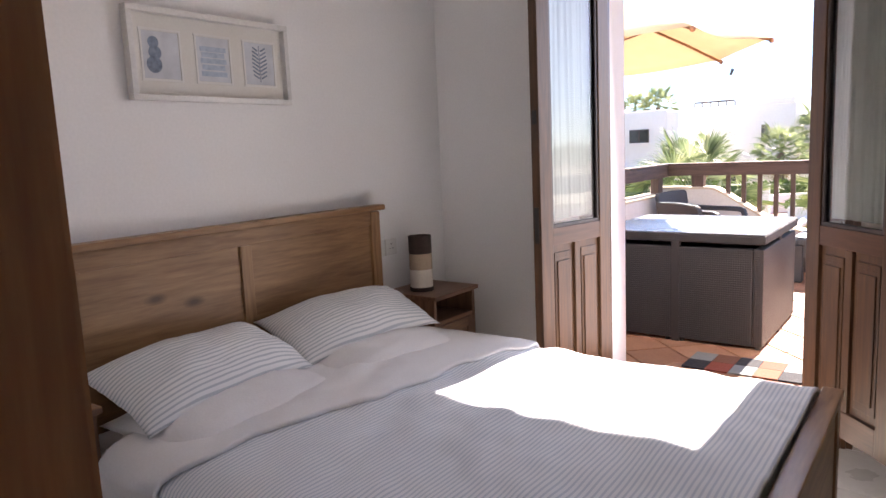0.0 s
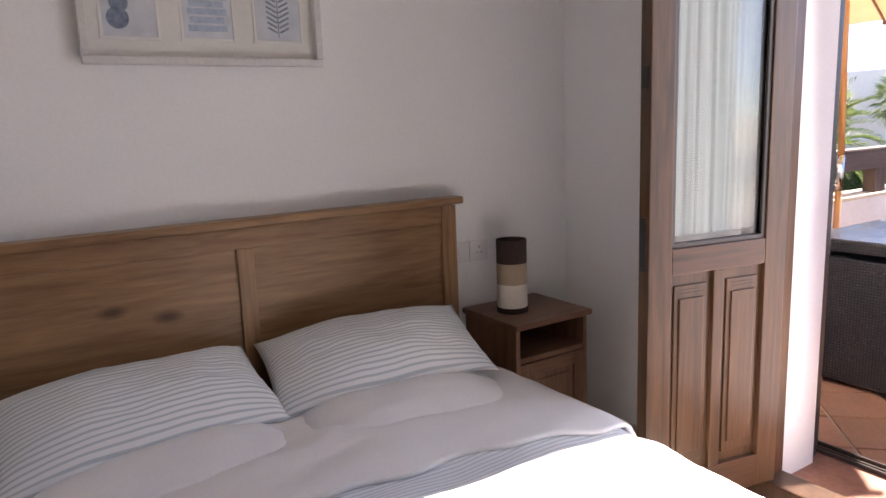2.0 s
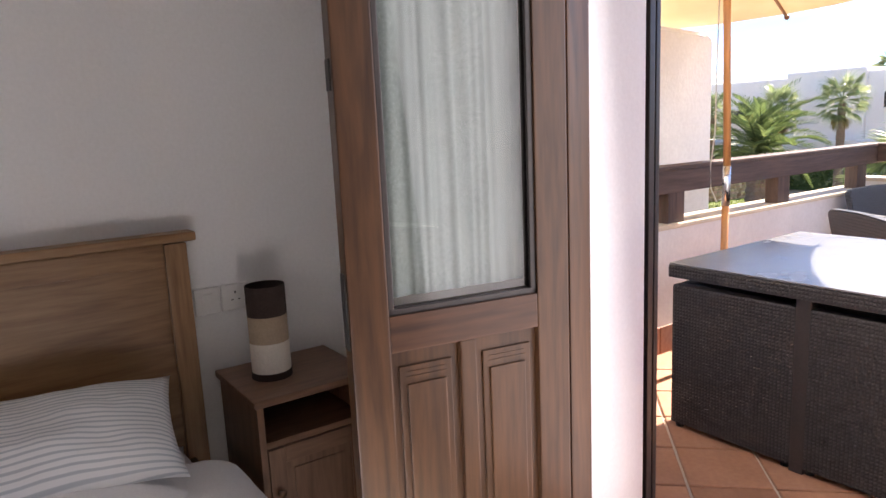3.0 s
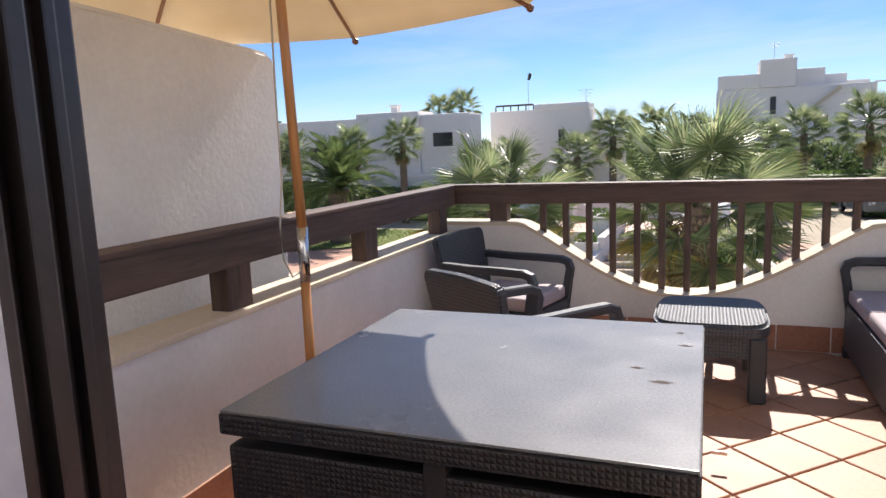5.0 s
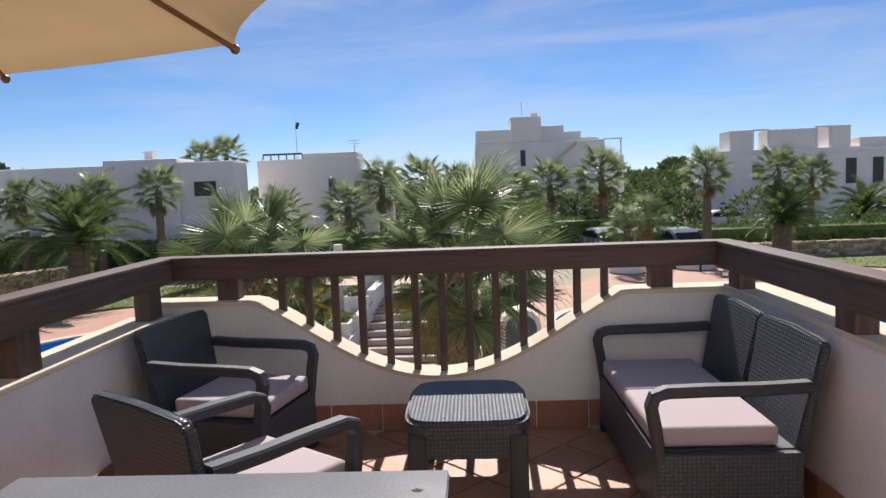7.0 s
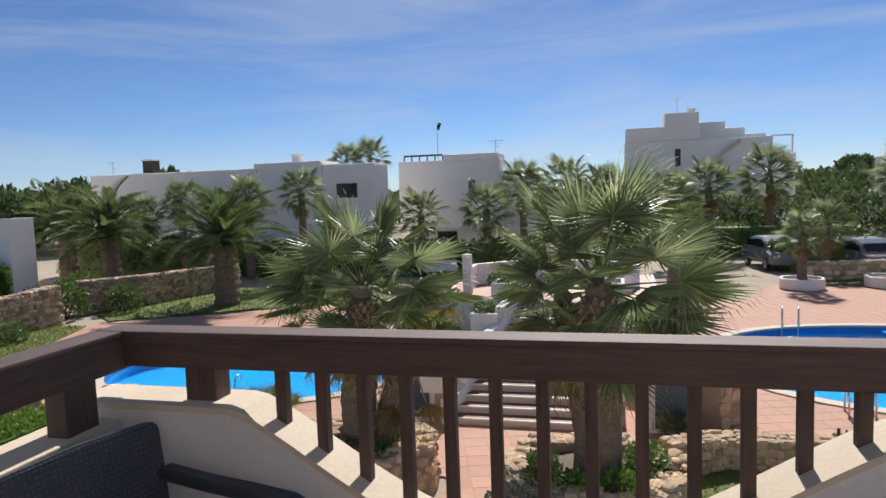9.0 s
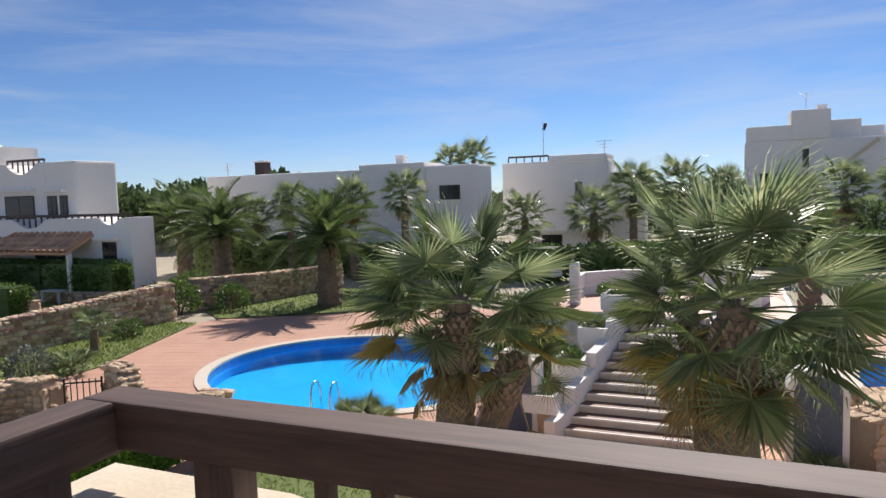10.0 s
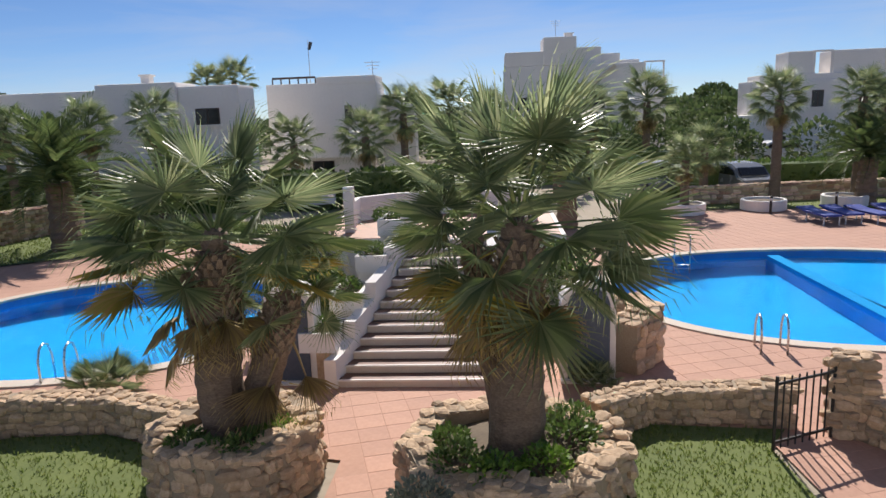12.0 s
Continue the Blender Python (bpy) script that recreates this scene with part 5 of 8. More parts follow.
def stone_mesh(seed):
    r = random.Random(seed)
    b = bmesh.new()
    box(b, -0.5, 0.5, -0.5, 0.5, -0.5, 0.5)
    bmesh.ops.bevel(b, geom=list(b.edges), offset=0.24, segments=1, affect="EDGES")
    for v in b.verts:
        v.co += Vector((r.uniform(-0.09, 0.09), r.uniform(-0.09, 0.09), r.uniform(-0.09, 0.09)))
    return mesh_of("stone", b, M_STONE)


STONES = [stone_mesh(k) for k in range(9)]


def wall_line(path, step=0.05):
    pts, acc = [], 0.0
    for (x0, y0, h0), (x1, y1, h1) in zip(path, path[1:]):
        L = math.hypot(x1 - x0, y1 - y0)
        n = max(1, int(L / step))
        for k in range(n):
            u = k / n
            pts.append((acc + L * u, x0 + (x1 - x0) * u, y0 + (y1 - y0) * u, h0 + (h1 - h0) * u, (x1 - x0) / L, (y1 - y0) / L))
        acc += L
    x, y, h = path[-1]
    pts.append((acc, x, y, h, pts[-1][4], pts[-1][5]))
    return pts


def rubble_wall(name, label, path, thick, size=0.26, parts=True, sides=(1, -1), top=True, closed=False):
    """Mortar core with irregular stones set in its faces and along its top. path: x, y, height."""
    root = thing(name, label, "stone wall", m=pose(0, 0, 0))
    ln = wall_line(path)
    b = bmesh.new()
    rows = []
    t = thick / 2 - 0.016
    for s_, x, y, h, dx, dy in ln[:: 4] + [ln[-1]]:
        nx, ny = -dy, dx
        rows.append([b.verts.new(p) for p in ((x + nx * t, y + ny * t, GZ - 0.05), (x + nx * t, y + ny * t, GZ + h - 0.006), (x - nx * t, y - ny * t, GZ + h - 0.006), (x - nx * t, y - ny * t, GZ - 0.05))])
    for u, v in zip(rows, rows[1:]):
        for k in range(3):
            b.faces.new((u[k], u[k + 1], v[k + 1], v[k]))
    if not closed:
        b.faces.new(rows[0][::-1])
        b.faces.new(rows[-1])
    bmesh.ops.recalc_face_normals(b, faces=b.faces)
    part("mortar", b, M_MORTAR, root, "sandy mortar core")
    places = []
    total = ln[-1][0]
    def at(s_):
        i = min(len(ln) - 1, max(0, int(s_ / total * (len(ln) - 1))))
        return ln[i]
    hmax = max(p[2] for p in path)
    for side in sides:
        z = 0.0
        while z < hmax - 0.05:
            rh = size * RS.uniform(0.5, 0.8)
            s_ = RS.uniform(-0.1, 0.1)
            while s_ < total:
                w = size * RS.uniform(0.55, 1.45)
                _, x, y, h, dx, dy = at(s_ + w / 2)
                if z + rh * 0.55 < h:
                    hh = min(rh, h - z)
                    off = side * (thick / 2 - 0.035)
                    places.append((x - dy * off, y + dx * off, GZ + z + hh / 2 + rh * RS.uniform(-0.22, 0.22) * (z + rh * 1.5 < h), math.atan2(dy, dx), w * RS.uniform(0.9, 1.06), 0.12 * RS.uniform(0.8, 1.4), hh * RS.uniform(0.8, 1.15), RS.uniform(-16, 16)))
                s_ += w
            z += rh
    if top:
        s_ = 0.0
        while s_ < total:
            w = size * RS.uniform(0.6, 1.25)
            _, x, y, h, dx, dy = at(s_ + w / 2)
            n = max(2, round(thick / 0.15))
            for k in range(n):
                off = (k + 0.5 + RS.uniform(-0.2, 0.2)) / n * thick - thick / 2
                places.append((x - dy * off, y + dx * off, GZ + h - 0.015 + RS.uniform(-0.018, 0.018), math.atan2(dy, dx) + RS.uniform(-0.5, 0.5), w * RS.uniform(0.85, 1.1), thick / n * RS.uniform(0.85, 1.25), 0.075, RS.uniform(-6, 6)))
            s_ += w
    near = places if len(places) <= 300 else sorted(places, key=lambda p: math.hypot(p[0], p[1] - 6))
    if not parts:
        near = []
    rest = places if not parts else near[300:]
    for x, y, z, a, w, d, h, ti in near[:300]:
        piece("stone", STONES[RS.randrange(9)], root, Matrix.Translation((x, y, z)) @ Euler((radians(ti), radians(ti * 0.7), a)).to_matrix().to_4x4() @ Matrix.Diagonal((w, d, h, 1)))
    if rest:
        V, F = [], []
        for x, y, z, a, w, d, h, ti in rest:
            me = STONES[RS.randrange(9)]
            m = Matrix.Translation((x, y, z)) @ Euler((radians(ti), 0, a)).to_matrix().to_4x4() @ Matrix.Diagonal((w, d, h, 1))
            o = len(V)
            V += [m @ v.co for v in me.vertices]
            F += [[o + i for i in p.vertices] for p in me.polygons]
        me = bpy.data.meshes.new("stones")
        me.from_pydata(V, [], F)
        me.materials.append(M_STONE_F)
        ob = new("stonework", me)
        ob.parent = root
        tagged(ob, "honey rubble stones", kind="stuff")
    return root


def island_stone():
    m, n, l, b = material("far_rubble_stone")
    geo = n.new("ShaderNodeNewGeometry")
    cr = n.new("ShaderNodeValToRGB")
    e = cr.color_ramp.elements
    e[0].color, e[1].color = (0.28, 0.17, 0.095, 1), (0.72, 0.55, 0.37, 1)
    l.new(geo.outputs["Random Per Island"], cr.inputs["Fac"])
    nz = n.new("ShaderNodeTexNoise")
    nz.inputs["Scale"].default_value, nz.inputs["Detail"].default_value = 12.0, 5.0
    mu = n.new("ShaderNodeMix")
    mu.data_type, mu.blend_type = "RGBA", "OVERLAY"
    mu.inputs[0].default_value = 0.5
    l.new(cr.outputs["Color"], mu.inputs[6])
    l.new(nz.outputs["Color"], mu.inputs[7])
    hs = n.new("ShaderNodeHueSaturation")
    hs.inputs["Saturation"].default_value = 0.95
    l.new(mu.outputs[2], hs.inputs["Color"])
    l.new(hs.outputs["Color"], b.inputs["Base Color"])
    b.inputs["Roughness"].default_value = 0.95
    return m


M_STONE_F = island_stone()


def circle_path(cx, cy, rx, ry, h, n=28, a0=0, a1=360, wob=0.05):
    return [(cx + rx * math.cos(radians(a0 + (a1 - a0) * k / n)) * (1 + wob * math.sin(k * 1.9)), cy + ry * math.sin(radians(a0 + (a1 - a0) * k / n)) * (1 + wob * math.cos(k * 2.3)), h + 0.05 * math.sin(k * 1.3)) for k in range(n + 1)]


rubble_wall("stone_planter", "round honey rubble stone planter holding a palm", circle_path(-2.18, 12.42, 0.86, 0.82, 0.80), 0.36, 0.19, sides=(-1,), closed=True)
rubble_wall("stone_planter", "broad kidney-shaped rubble stone planter holding a palm", circle_path(1.25, 12.35, 1.16, 1.08, 0.62, wob=0.07), 0.36, 0.19, sides=(-1,), closed=True)
rubble_wall("garden_wall", "low honey rubble wall beside the pool terrace", [(-6.9, 13.35, 0.62), (-6.0, 13.75, 0.55), (-4.6, 13.85, 0.52), (-3.1, 13.25, 0.55)], 0.42, 0.185, sides=(-1,))
rubble_wall("garden_wall", "low honey rubble wall beside the lawn", [(2.35, 13.55, 0.55), (3.2, 14.12, 0.50), (4.4, 14.15, 0.50), (5.15, 14.0, 0.60)], 0.42, 0.185, sides=(-1,))
rubble_wall("gate_post", "square rubble stone gate post", [(-7.55, 12.95, 1.18), (-7.15, 13.15, 1.16)], 0.42, 0.19, sides=(1, -1))
rubble_wall("gate_post", "square rubble stone gate post", [(5.55, 13.75, 1.12), (5.95, 13.6, 1.14)], 0.42, 0.19, sides=(1, -1))
rubble_wall("garden_wall", "rough rubble wall leading from the gate", [(5.98, 13.55, 0.62), (6.6, 12.8, 0.6), (7.2, 11.4, 0.6)], 0.42, 0.2, sides=(1, -1))
rubble_wall("gate_post", "leaning rubble stone gate post", [(-11.3, 14.35, 1.15), (-10.75, 14.2, 1.1), (-10.2, 13.9, 0.72)], 0.45, 0.2, sides=(1, -1))
rubble_wall("garden_wall", "stepped rubble wall by the garden gate", [(-12.1, 13.4, 0.95), (-12.9, 13.2, 0.9), (-13.0, 12.4, 0.6), (-13.6, 11.4, 0.6)], 0.45, 0.2, sides=(1, -1))
rubble_wall("garden_wall", "long rubble wall edging the lawn", [(-12.1, 13.6, 0.72), (-15.2, 13.4, 0.62), (-17.5, 12.9, 0.62)], 0.45, 0.2, False, sides=(1, -1))
rubble_wall("boundary_wall", "high rubble boundary wall behind the lawn strip", [(-18.2, 11.5, 0.95), (-19.9, 15.2, 1.05), (-19.4, 20.0, 1.25), (-18.9, 23.6, 1.5)], 0.5, 0.21, False, sides=(1, -1))
rubble_wall("boundary_wall", "rubble boundary wall below the palms", [(-19.9, 25.8, 1.35), (-18.4, 28.5, 1.3), (-17.4, 33.5, 1.2)], 0.5, 0.21, False, sides=(1, -1))
rubble_wall("boundary_wall", "rubble wall in front of the row houses", [(-40, 20.0, 0.8), (-30.0, 21.0, 0.8), (-24.4, 22.0, 0.85)], 0.5, 0.24, False, sides=(1, -1))
rubble_wall("boundary_wall", "rubble wall below the hedge", [(-38, 26.4, 0.35), (-30.0, 26.2, 0.45), (-24.3, 26.0, 0.6)], 0.5, 0.24, False, sides=(1, -1))
rubble_wall("boundary_wall", "far rubble wall along the car park", [(9.6, 36.0, 0.8), (17, 37.2, 0.8), (30.0, 38.0, 0.8)], 0.5, 0.34, False, sides=(-1,))
rubble_wall("pool_rockery", "mound of rubble beside the stair", [(3.2, 15.9, 0.85), (3.75, 16.6, 1.0), (3.6, 17.6, 0.9)], 0.55, 0.3, sides=(1, -1))
# soil in the planters
for nm, cx, cy, r, h in (("soil_a", -2.18, 12.42, 0.72, 0.66), ("soil_b", 1.25, 12.35, 1.02, 0.48)):
    b = bmesh.new()
    lathe(b, [(r + 0.06, h - 0.08), (r * 0.7, h), (r * 0.3, h + 0.06), (0.001, h + 0.07)], 28, (cx, cy, GZ))
    setting(nm, b, M_SOIL, "dark planter soil", smooth=True)


def iron_gate(m, w, h, n):
    root = thing("iron_gate", "black iron garden gate standing open", "gate", "iron gates", m)
    for z in (0.12, h - 0.06):
        b = bmesh.new()
        box(b, 0, w, -0.012, 0.012, z, z + 0.035, 0.003)
        part("gate_rail", b, M_IRON, root)
    for i in range(n + 1):
        b = bmesh.new()
        rod(b, (w * i / n, 0, 0.04 if i % n else 0.0), (w * i / n, 0, h + (0.03 if i % n else 0.06)), 0.012 if i % n else 0.022, n=6)
        part("gate_bar", b, M_IRON, root)
    return root


iron_gate(pose(-7.2, 12.9, GZ, 0, 0, -22), 0.95, 0.95, 8)
iron_gate(pose(5.5, 13.55, GZ, 0, 0, 205), 1.0, 0.98, 8)
iron_gate(pose(-11.85, 13.55, GZ, 0, 0, 35), 0.75, 0.85, 6)

# ---- the stair between the pools ----
SX0, SX1, SY, NS_, RISE, GO = -1.58, 0.92, 15.32, 13, 0.14, 0.30
stair = thing("garden_stair", "broad stair with white risers and terracotta treads", "stair", m=pose(0, 0, 0))
FLARE = 0.078   # each step is narrower than the one below it


def stair_left(y):
    return SX0 + FLARE / GO * min(max(y - SY, 0.0), 3.9)


for k in range(NS_):
    z = GZ + RISE * (k + 1)
    xl = SX0 + FLARE * k
    b = bmesh.new()
    box(b, xl, SX1, SY + GO * k, SY + GO * k + 0.04, z - RISE - (0.02 if k else 0), z - 0.031)
    part("riser", b, M_RISER, stair)
    b = bmesh.new()
    box(b, xl, SX1, SY + GO * k + 0.021, SY + GO * (k + 1), z - 0.03, z, 0.004)
    part("tread", b, M_TREAD, stair)
    # white strip on the tread's front edge, painting in the sun that catches it
    b = bmesh.new()
    box(b, xl, SX1, SY + GO * k - 0.02, SY + GO * k + 0.02, z - 0.03, z + 0.002, 0.006)
    part("sunlit_edge", b, M_STUCCO, stair, "pale strip for the sunlit tread edge")
for s, xa in ((-1, SX0), (1, SX1)):
    b = bmesh.new()
    x0, x1 = sorted((xa, xa + s * 0.2))
    pts = [(SY - 0.05, GZ), (SY - 0.05, GZ + 0.50)]
    for k in range(4):
        y = SY + 0.2 + k * 0.9
        pts += [(y, GZ + 0.50 + 0.48 * k), (y + 0.5, GZ + 0.62 + 0.48 * k), (y + 0.55, GZ + 0.62 + 0.48 * (k + 0.6))]
    pts += [(SY + 4.1, GZ + 2.4), (SY + 4.1, GZ)]
    prism(b, pts, "x", x0, x1)
    if s < 0:
        for v in b.verts:
            v.co.x += stair_left(v.co.y) - SX0
    part("string_wall", b, M_STUCCO, stair)


def white_trough(x0, x1, y0, y1, z0, z1):
    root = thing("wall_planter", "white rendered stair-side planter with trailing plants", "planter", "stair planters", pose((x0 + x1) / 2, (y0 + y1) / 2, z0))
    w, d, h = (x1 - x0) / 2, (y1 - y0) / 2, z1 - z0
    for nm, q in (("front", (-w, w, -d, -d + 0.08, 0, h)), ("back", (-w, w, d - 0.08, d, 0, h)), ("side", (-w, -w + 0.08, -d + 0.08, d - 0.08, 0, h)), ("side", (w - 0.08, w, -d + 0.08, d - 0.08, 0, h))):
        b = bmesh.new()
        box(b, *q, 0.01)
        part(nm, b, M_STUCCO, root)
    b = bmesh.new()
    box(b, -w + 0.08, w - 0.08, -d + 0.08, d - 0.08, 0.0, h - 0.07)
    part("soil", b, M_SOIL, root)
    return root


for s, xa in ((-1, SX0 - 0.2), (1, SX1 + 0.2)):
    for k, (y0, z1) in enumerate(((15.45, -2.10), (16.55, -1.70), (17.65, -1.25), (18.8, -0.72))):
        xs_ = xa + (stair_left(y0 + 0.5) - SX0 if s < 0 else 0.0)
        x0, x1 = sorted((xs_, xs_ + s * 0.62))
        white_trough(x0, x1, y0, y0 + 0.95, z1 - 0.34, z1)
        b = bmesh.new()
        box(b, x0 + 0.03, x1 - 0.03, y0 + 0.12, y0 + 1.05, GZ, z1 - 0.342, 0.01)
        setting("wall_planter_pier", b, M_STONE if k == 0 else M_STUCCO, "pier carrying a stair planter")
# curved niches tiled slate blue
for s, cx in ((-1, -2.42), (1, 2.58)):
    root = thing("curved_niche", "slate blue arched panel in a white rendered surround", "garden niche", "curved niches", pose(cx, 15.55, GZ))
    b = bmesh.new()
    ar = [(-0.44, 0.0), (0.44, 0.0), (0.44, 1.35)] + [(0.44 * math.cos(a), 1.35 + 0.36 * math.sin(a)) for a in (0.5, 1.0, 1.57, 2.1, 2.6)] + [(-0.44, 1.35)]
    prism(b, ar, "y", 0.0, 0.5)
    part("surround", b, M_STUCCO, root)
    b = bmesh.new()
    ar2 = [(-0.34, 0.04), (0.34, 0.04), (0.34, 1.32)] + [(0.34 * math.cos(a), 1.32 + 0.27 * math.sin(a)) for a in (0.5, 1.0, 1.57, 2.1, 2.6)] + [(-0.34, 1.32)]
    prism(b, ar2, "y", -0.03, 0.01)
    part("panel", b, M_SLATE, root, "slate blue panel")
    b = bmesh.new()
    prism(b, [(-0.46, 0.0), (0.46, 0.0), (0.46, 0.05), (-0.46, 0.05)], "y", -0.14, 0.0)
    part("sill", b, M_STUCCO, root)
# upper landing with its low white walls
bm = bmesh.new()
box(bm, -3.0, 2.6, SY + GO * NS_ + 0.001, 24.0, GZ, GZ + RISE * NS_ - 0.012)
setting("wall_landing", bm, M_STUCCO, "white rendered landing block above the stair")
bm = bmesh.new()
box(bm, -2.9, 2.5, SY + GO * NS_, 23.95, GZ + RISE * NS_ - 0.012, GZ + RISE * NS_, 0.004)
setting("pavement_landing", bm, M_TERRA, "terracotta landing paving")
lw = thing("landing_parapet", "low white curved landing parapet in sections", "parapet")
for k in range(6):
    a0, a1 = radians(200 - 38 * k), radians(200 - 38 * (k + 1))
    c = (-0.2, 21.3)
    p0, p1 = (c[0] + 2.3 * math.cos(a0), c[1] + 1.5 * math.sin(a0)), (c[0] + 2.3 * math.cos(a1), c[1] + 1.5 * math.sin(a1))
    L = math.hypot(p1[0] - p0[0], p1[1] - p0[1])
    b = bmesh.new()
    boxm(b, Matrix.Translation(((p0[0] + p1[0]) / 2, (p0[1] + p1[1]) / 2, GZ + RISE * NS_ + 0.3)) @ Matrix.Rotation(math.atan2(p1[1] - p0[1], p1[0] - p0[0]), 4, "Z"), L - 0.03, 0.18, 0.60, 0.012)
    part("section", b, M_STUCCO, lw)
bm = bmesh.new()
box(bm, -2.35, -2.12, 20.0, 20.2, GZ + RISE * NS_, GZ + RISE * NS_ + 1.05, 0.012)
part("pier", bm, M_STUCCO, lw)

# ---- lawns ----
LAWNS = [("lawn_a", [(-7.0, 9.0), (-1.1, 9.0), (-1.15, 11.6), (-3.2, 12.6), (-3.2, 13.0), (-4.6, 13.6), (-6.0, 13.5), (-7.0, 13.0)], 5200),
         ("lawn_b", [(0.2, 9.0), (4.8, 9.0), (4.6, 13.2), (5.0, 13.75), (3.2, 13.9), (2.5, 13.3), (2.3, 11.4), (0.3, 11.0)], 5200),
         ("lawn_c", [(-15.2, 14.0), (-19.3, 14.0), (-19.3, 18), (-18.7, 23.3), (-17.4, 23.4), (-15.25, 17.2)], 4200),
         ("lawn_d", [(-17.3, 24.4), (-13.0, 27.0), (-8.0, 30), (-8.0, 33), (-17.0, 33), (-19.4, 26.0)], 4200),
         ("lawn_e", [(-34, 14.0), (-20.6, 14.0), (-20.3, 19), (-25.0, 21.4), (-34, 20.2)], 1800),
         ("lawn_f", [(-34, 21.6), (-25, 22.6), (-20.3, 24.4), (-24, 26.2), (-34, 26.5)], 1500),
         ("lawn_g", [(-18, 9.0), (-9.8, 9.0), (-9.9, 12.3), (-12.6, 12.2), (-13.6, 12.9), (-17, 12.6)], 2600),
         ("lawn_h", [(9.0, 34.6), (19, 33.4), (22, 31), (30, 34), (30, 37), (17, 36.6), (9.4, 35.6)], 1500)]


def inside(x, y, poly):
    c = False
    for (x0, y0), (x1, y1) in zip(poly, poly[1:] + poly[:1]):
        if (y0 > y) != (y1 > y) and x < (x1 - x0) * (y - y0) / (y1 - y0) + x0:
            c = not c
    return c


rg = random.Random(5)
for nm, poly, count in LAWNS:
    b = ring_mesh(poly, [], GZ + 0.02, bmesh.new())
    setting(nm, b, M_LAWN, "mown green lawn")
    xs, ys = [p[0] for p in poly], [p[1] for p in poly]
    V, F = [], []
    big = 1.0 if count > 4500 else 1.5
    while len(F) < count * 2:
        x, y = rg.uniform(min(xs), max(xs)), rg.uniform(min(ys), max(ys))
        if not inside(x, y, poly):
            continue
        for _ in range(2):
            a, h, w = rg.uniform(0, math.tau), rg.uniform(0.035, 0.075) * big, 0.011 * big
            dx, dy = math.cos(a), math.sin(a)
            lx, ly = rg.uniform(-0.03, 0.03), rg.uniform(-0.03, 0.03)
            o = len(V)
            V += [(x - dx * w, y - dy * w, GZ + 0.01), (x + dx * w, y + dy * w, GZ + 0.01), (x + lx, y + ly, GZ + 0.01 + h)]
            F.append((o, o + 1, o + 2))
    me = bpy.data.meshes.new("grass")
    me.from_pydata(V, [], F)
    me.materials.append(M_GRASS)
    tagged(new("grass", me), "short green grass blades", "grass", kind="stuff")


# ---- palms and shrubs ----
def fan_leaf(name, mat, R=0.62, seg=34, spread=250, stalk=0.7, droop=0.25, seed=0):
    """A palmate leaf: a stalk along +x and folded blades that fan from its end."""
    r = random.Random(seed)
    V, F = [], []
    def add(*f):
        F.append(f)
    w = 0.014
    for x, z, ww in ((0, 0, w * 1.5), (stalk * 0.5, 0.02, w), (stalk, 0, w * 0.7)):
        V += [(x, -ww, z), (x, ww, z), (x, 0, z + ww)]
    for k in (0, 3):
        for a, b_ in ((0, 1), (1, 2), (2, 0)):
            add(k + a, k + b_, k + b_ + 3, k + a + 3)
    for i in range(seg):
        a = radians(-spread / 2 + spread * (i + 0.5) / seg)
        da = radians(spread / seg) * 0.5
        L = R * (0.80 + 0.20 * math.cos(a * 0.7)) * r.uniform(0.9, 1.08)
        mid = L * r.uniform(0.30, 0.40)
        da *= 0.86
        tipa = a + r.uniform(-0.03, 0.03)
        dz = -droop * (0.15 + abs(a) * 0.12) + r.uniform(-0.03, 0.03)
        o = len(V)
        c, s = math.cos, math.sin
        lift = 0.05 * math.cos(a)
        V += [(stalk, 0, 0), (stalk + mid * c(a - da), mid * s(a - da), -0.025 + lift * 0.5), (stalk + mid * c(a), mid * s(a), 0.012 + lift * 0.5), (stalk + mid * c(a + da), mid * s(a + da), -0.025 + lift * 0.5),
              (stalk + L * 0.86 * c(tipa), L * 0.86 * s(tipa), dz * 0.5 + lift * 0.4), (stalk + L * c(tipa), L * s(tipa), dz * 1.1 - r.uniform(0, 0.06))]
        wd = 0.014
        add(o, o + 1, o + 2)
        add(o, o + 2, o + 3)
        add(o + 1, o + 4, o + 2)
        add(o + 2, o + 4, o + 3)
        V += [(stalk + L * 0.86 * c(tipa) - wd * s(tipa), L * 0.86 * s(tipa) + wd * c(tipa), dz * 0.5 + lift * 0.4)]
        add(o + 4, o + 5, o + 6)
    me = bpy.data.meshes.new(name)
    me.from_pydata(V, [], F)
    me.materials.append(mat)
    return me


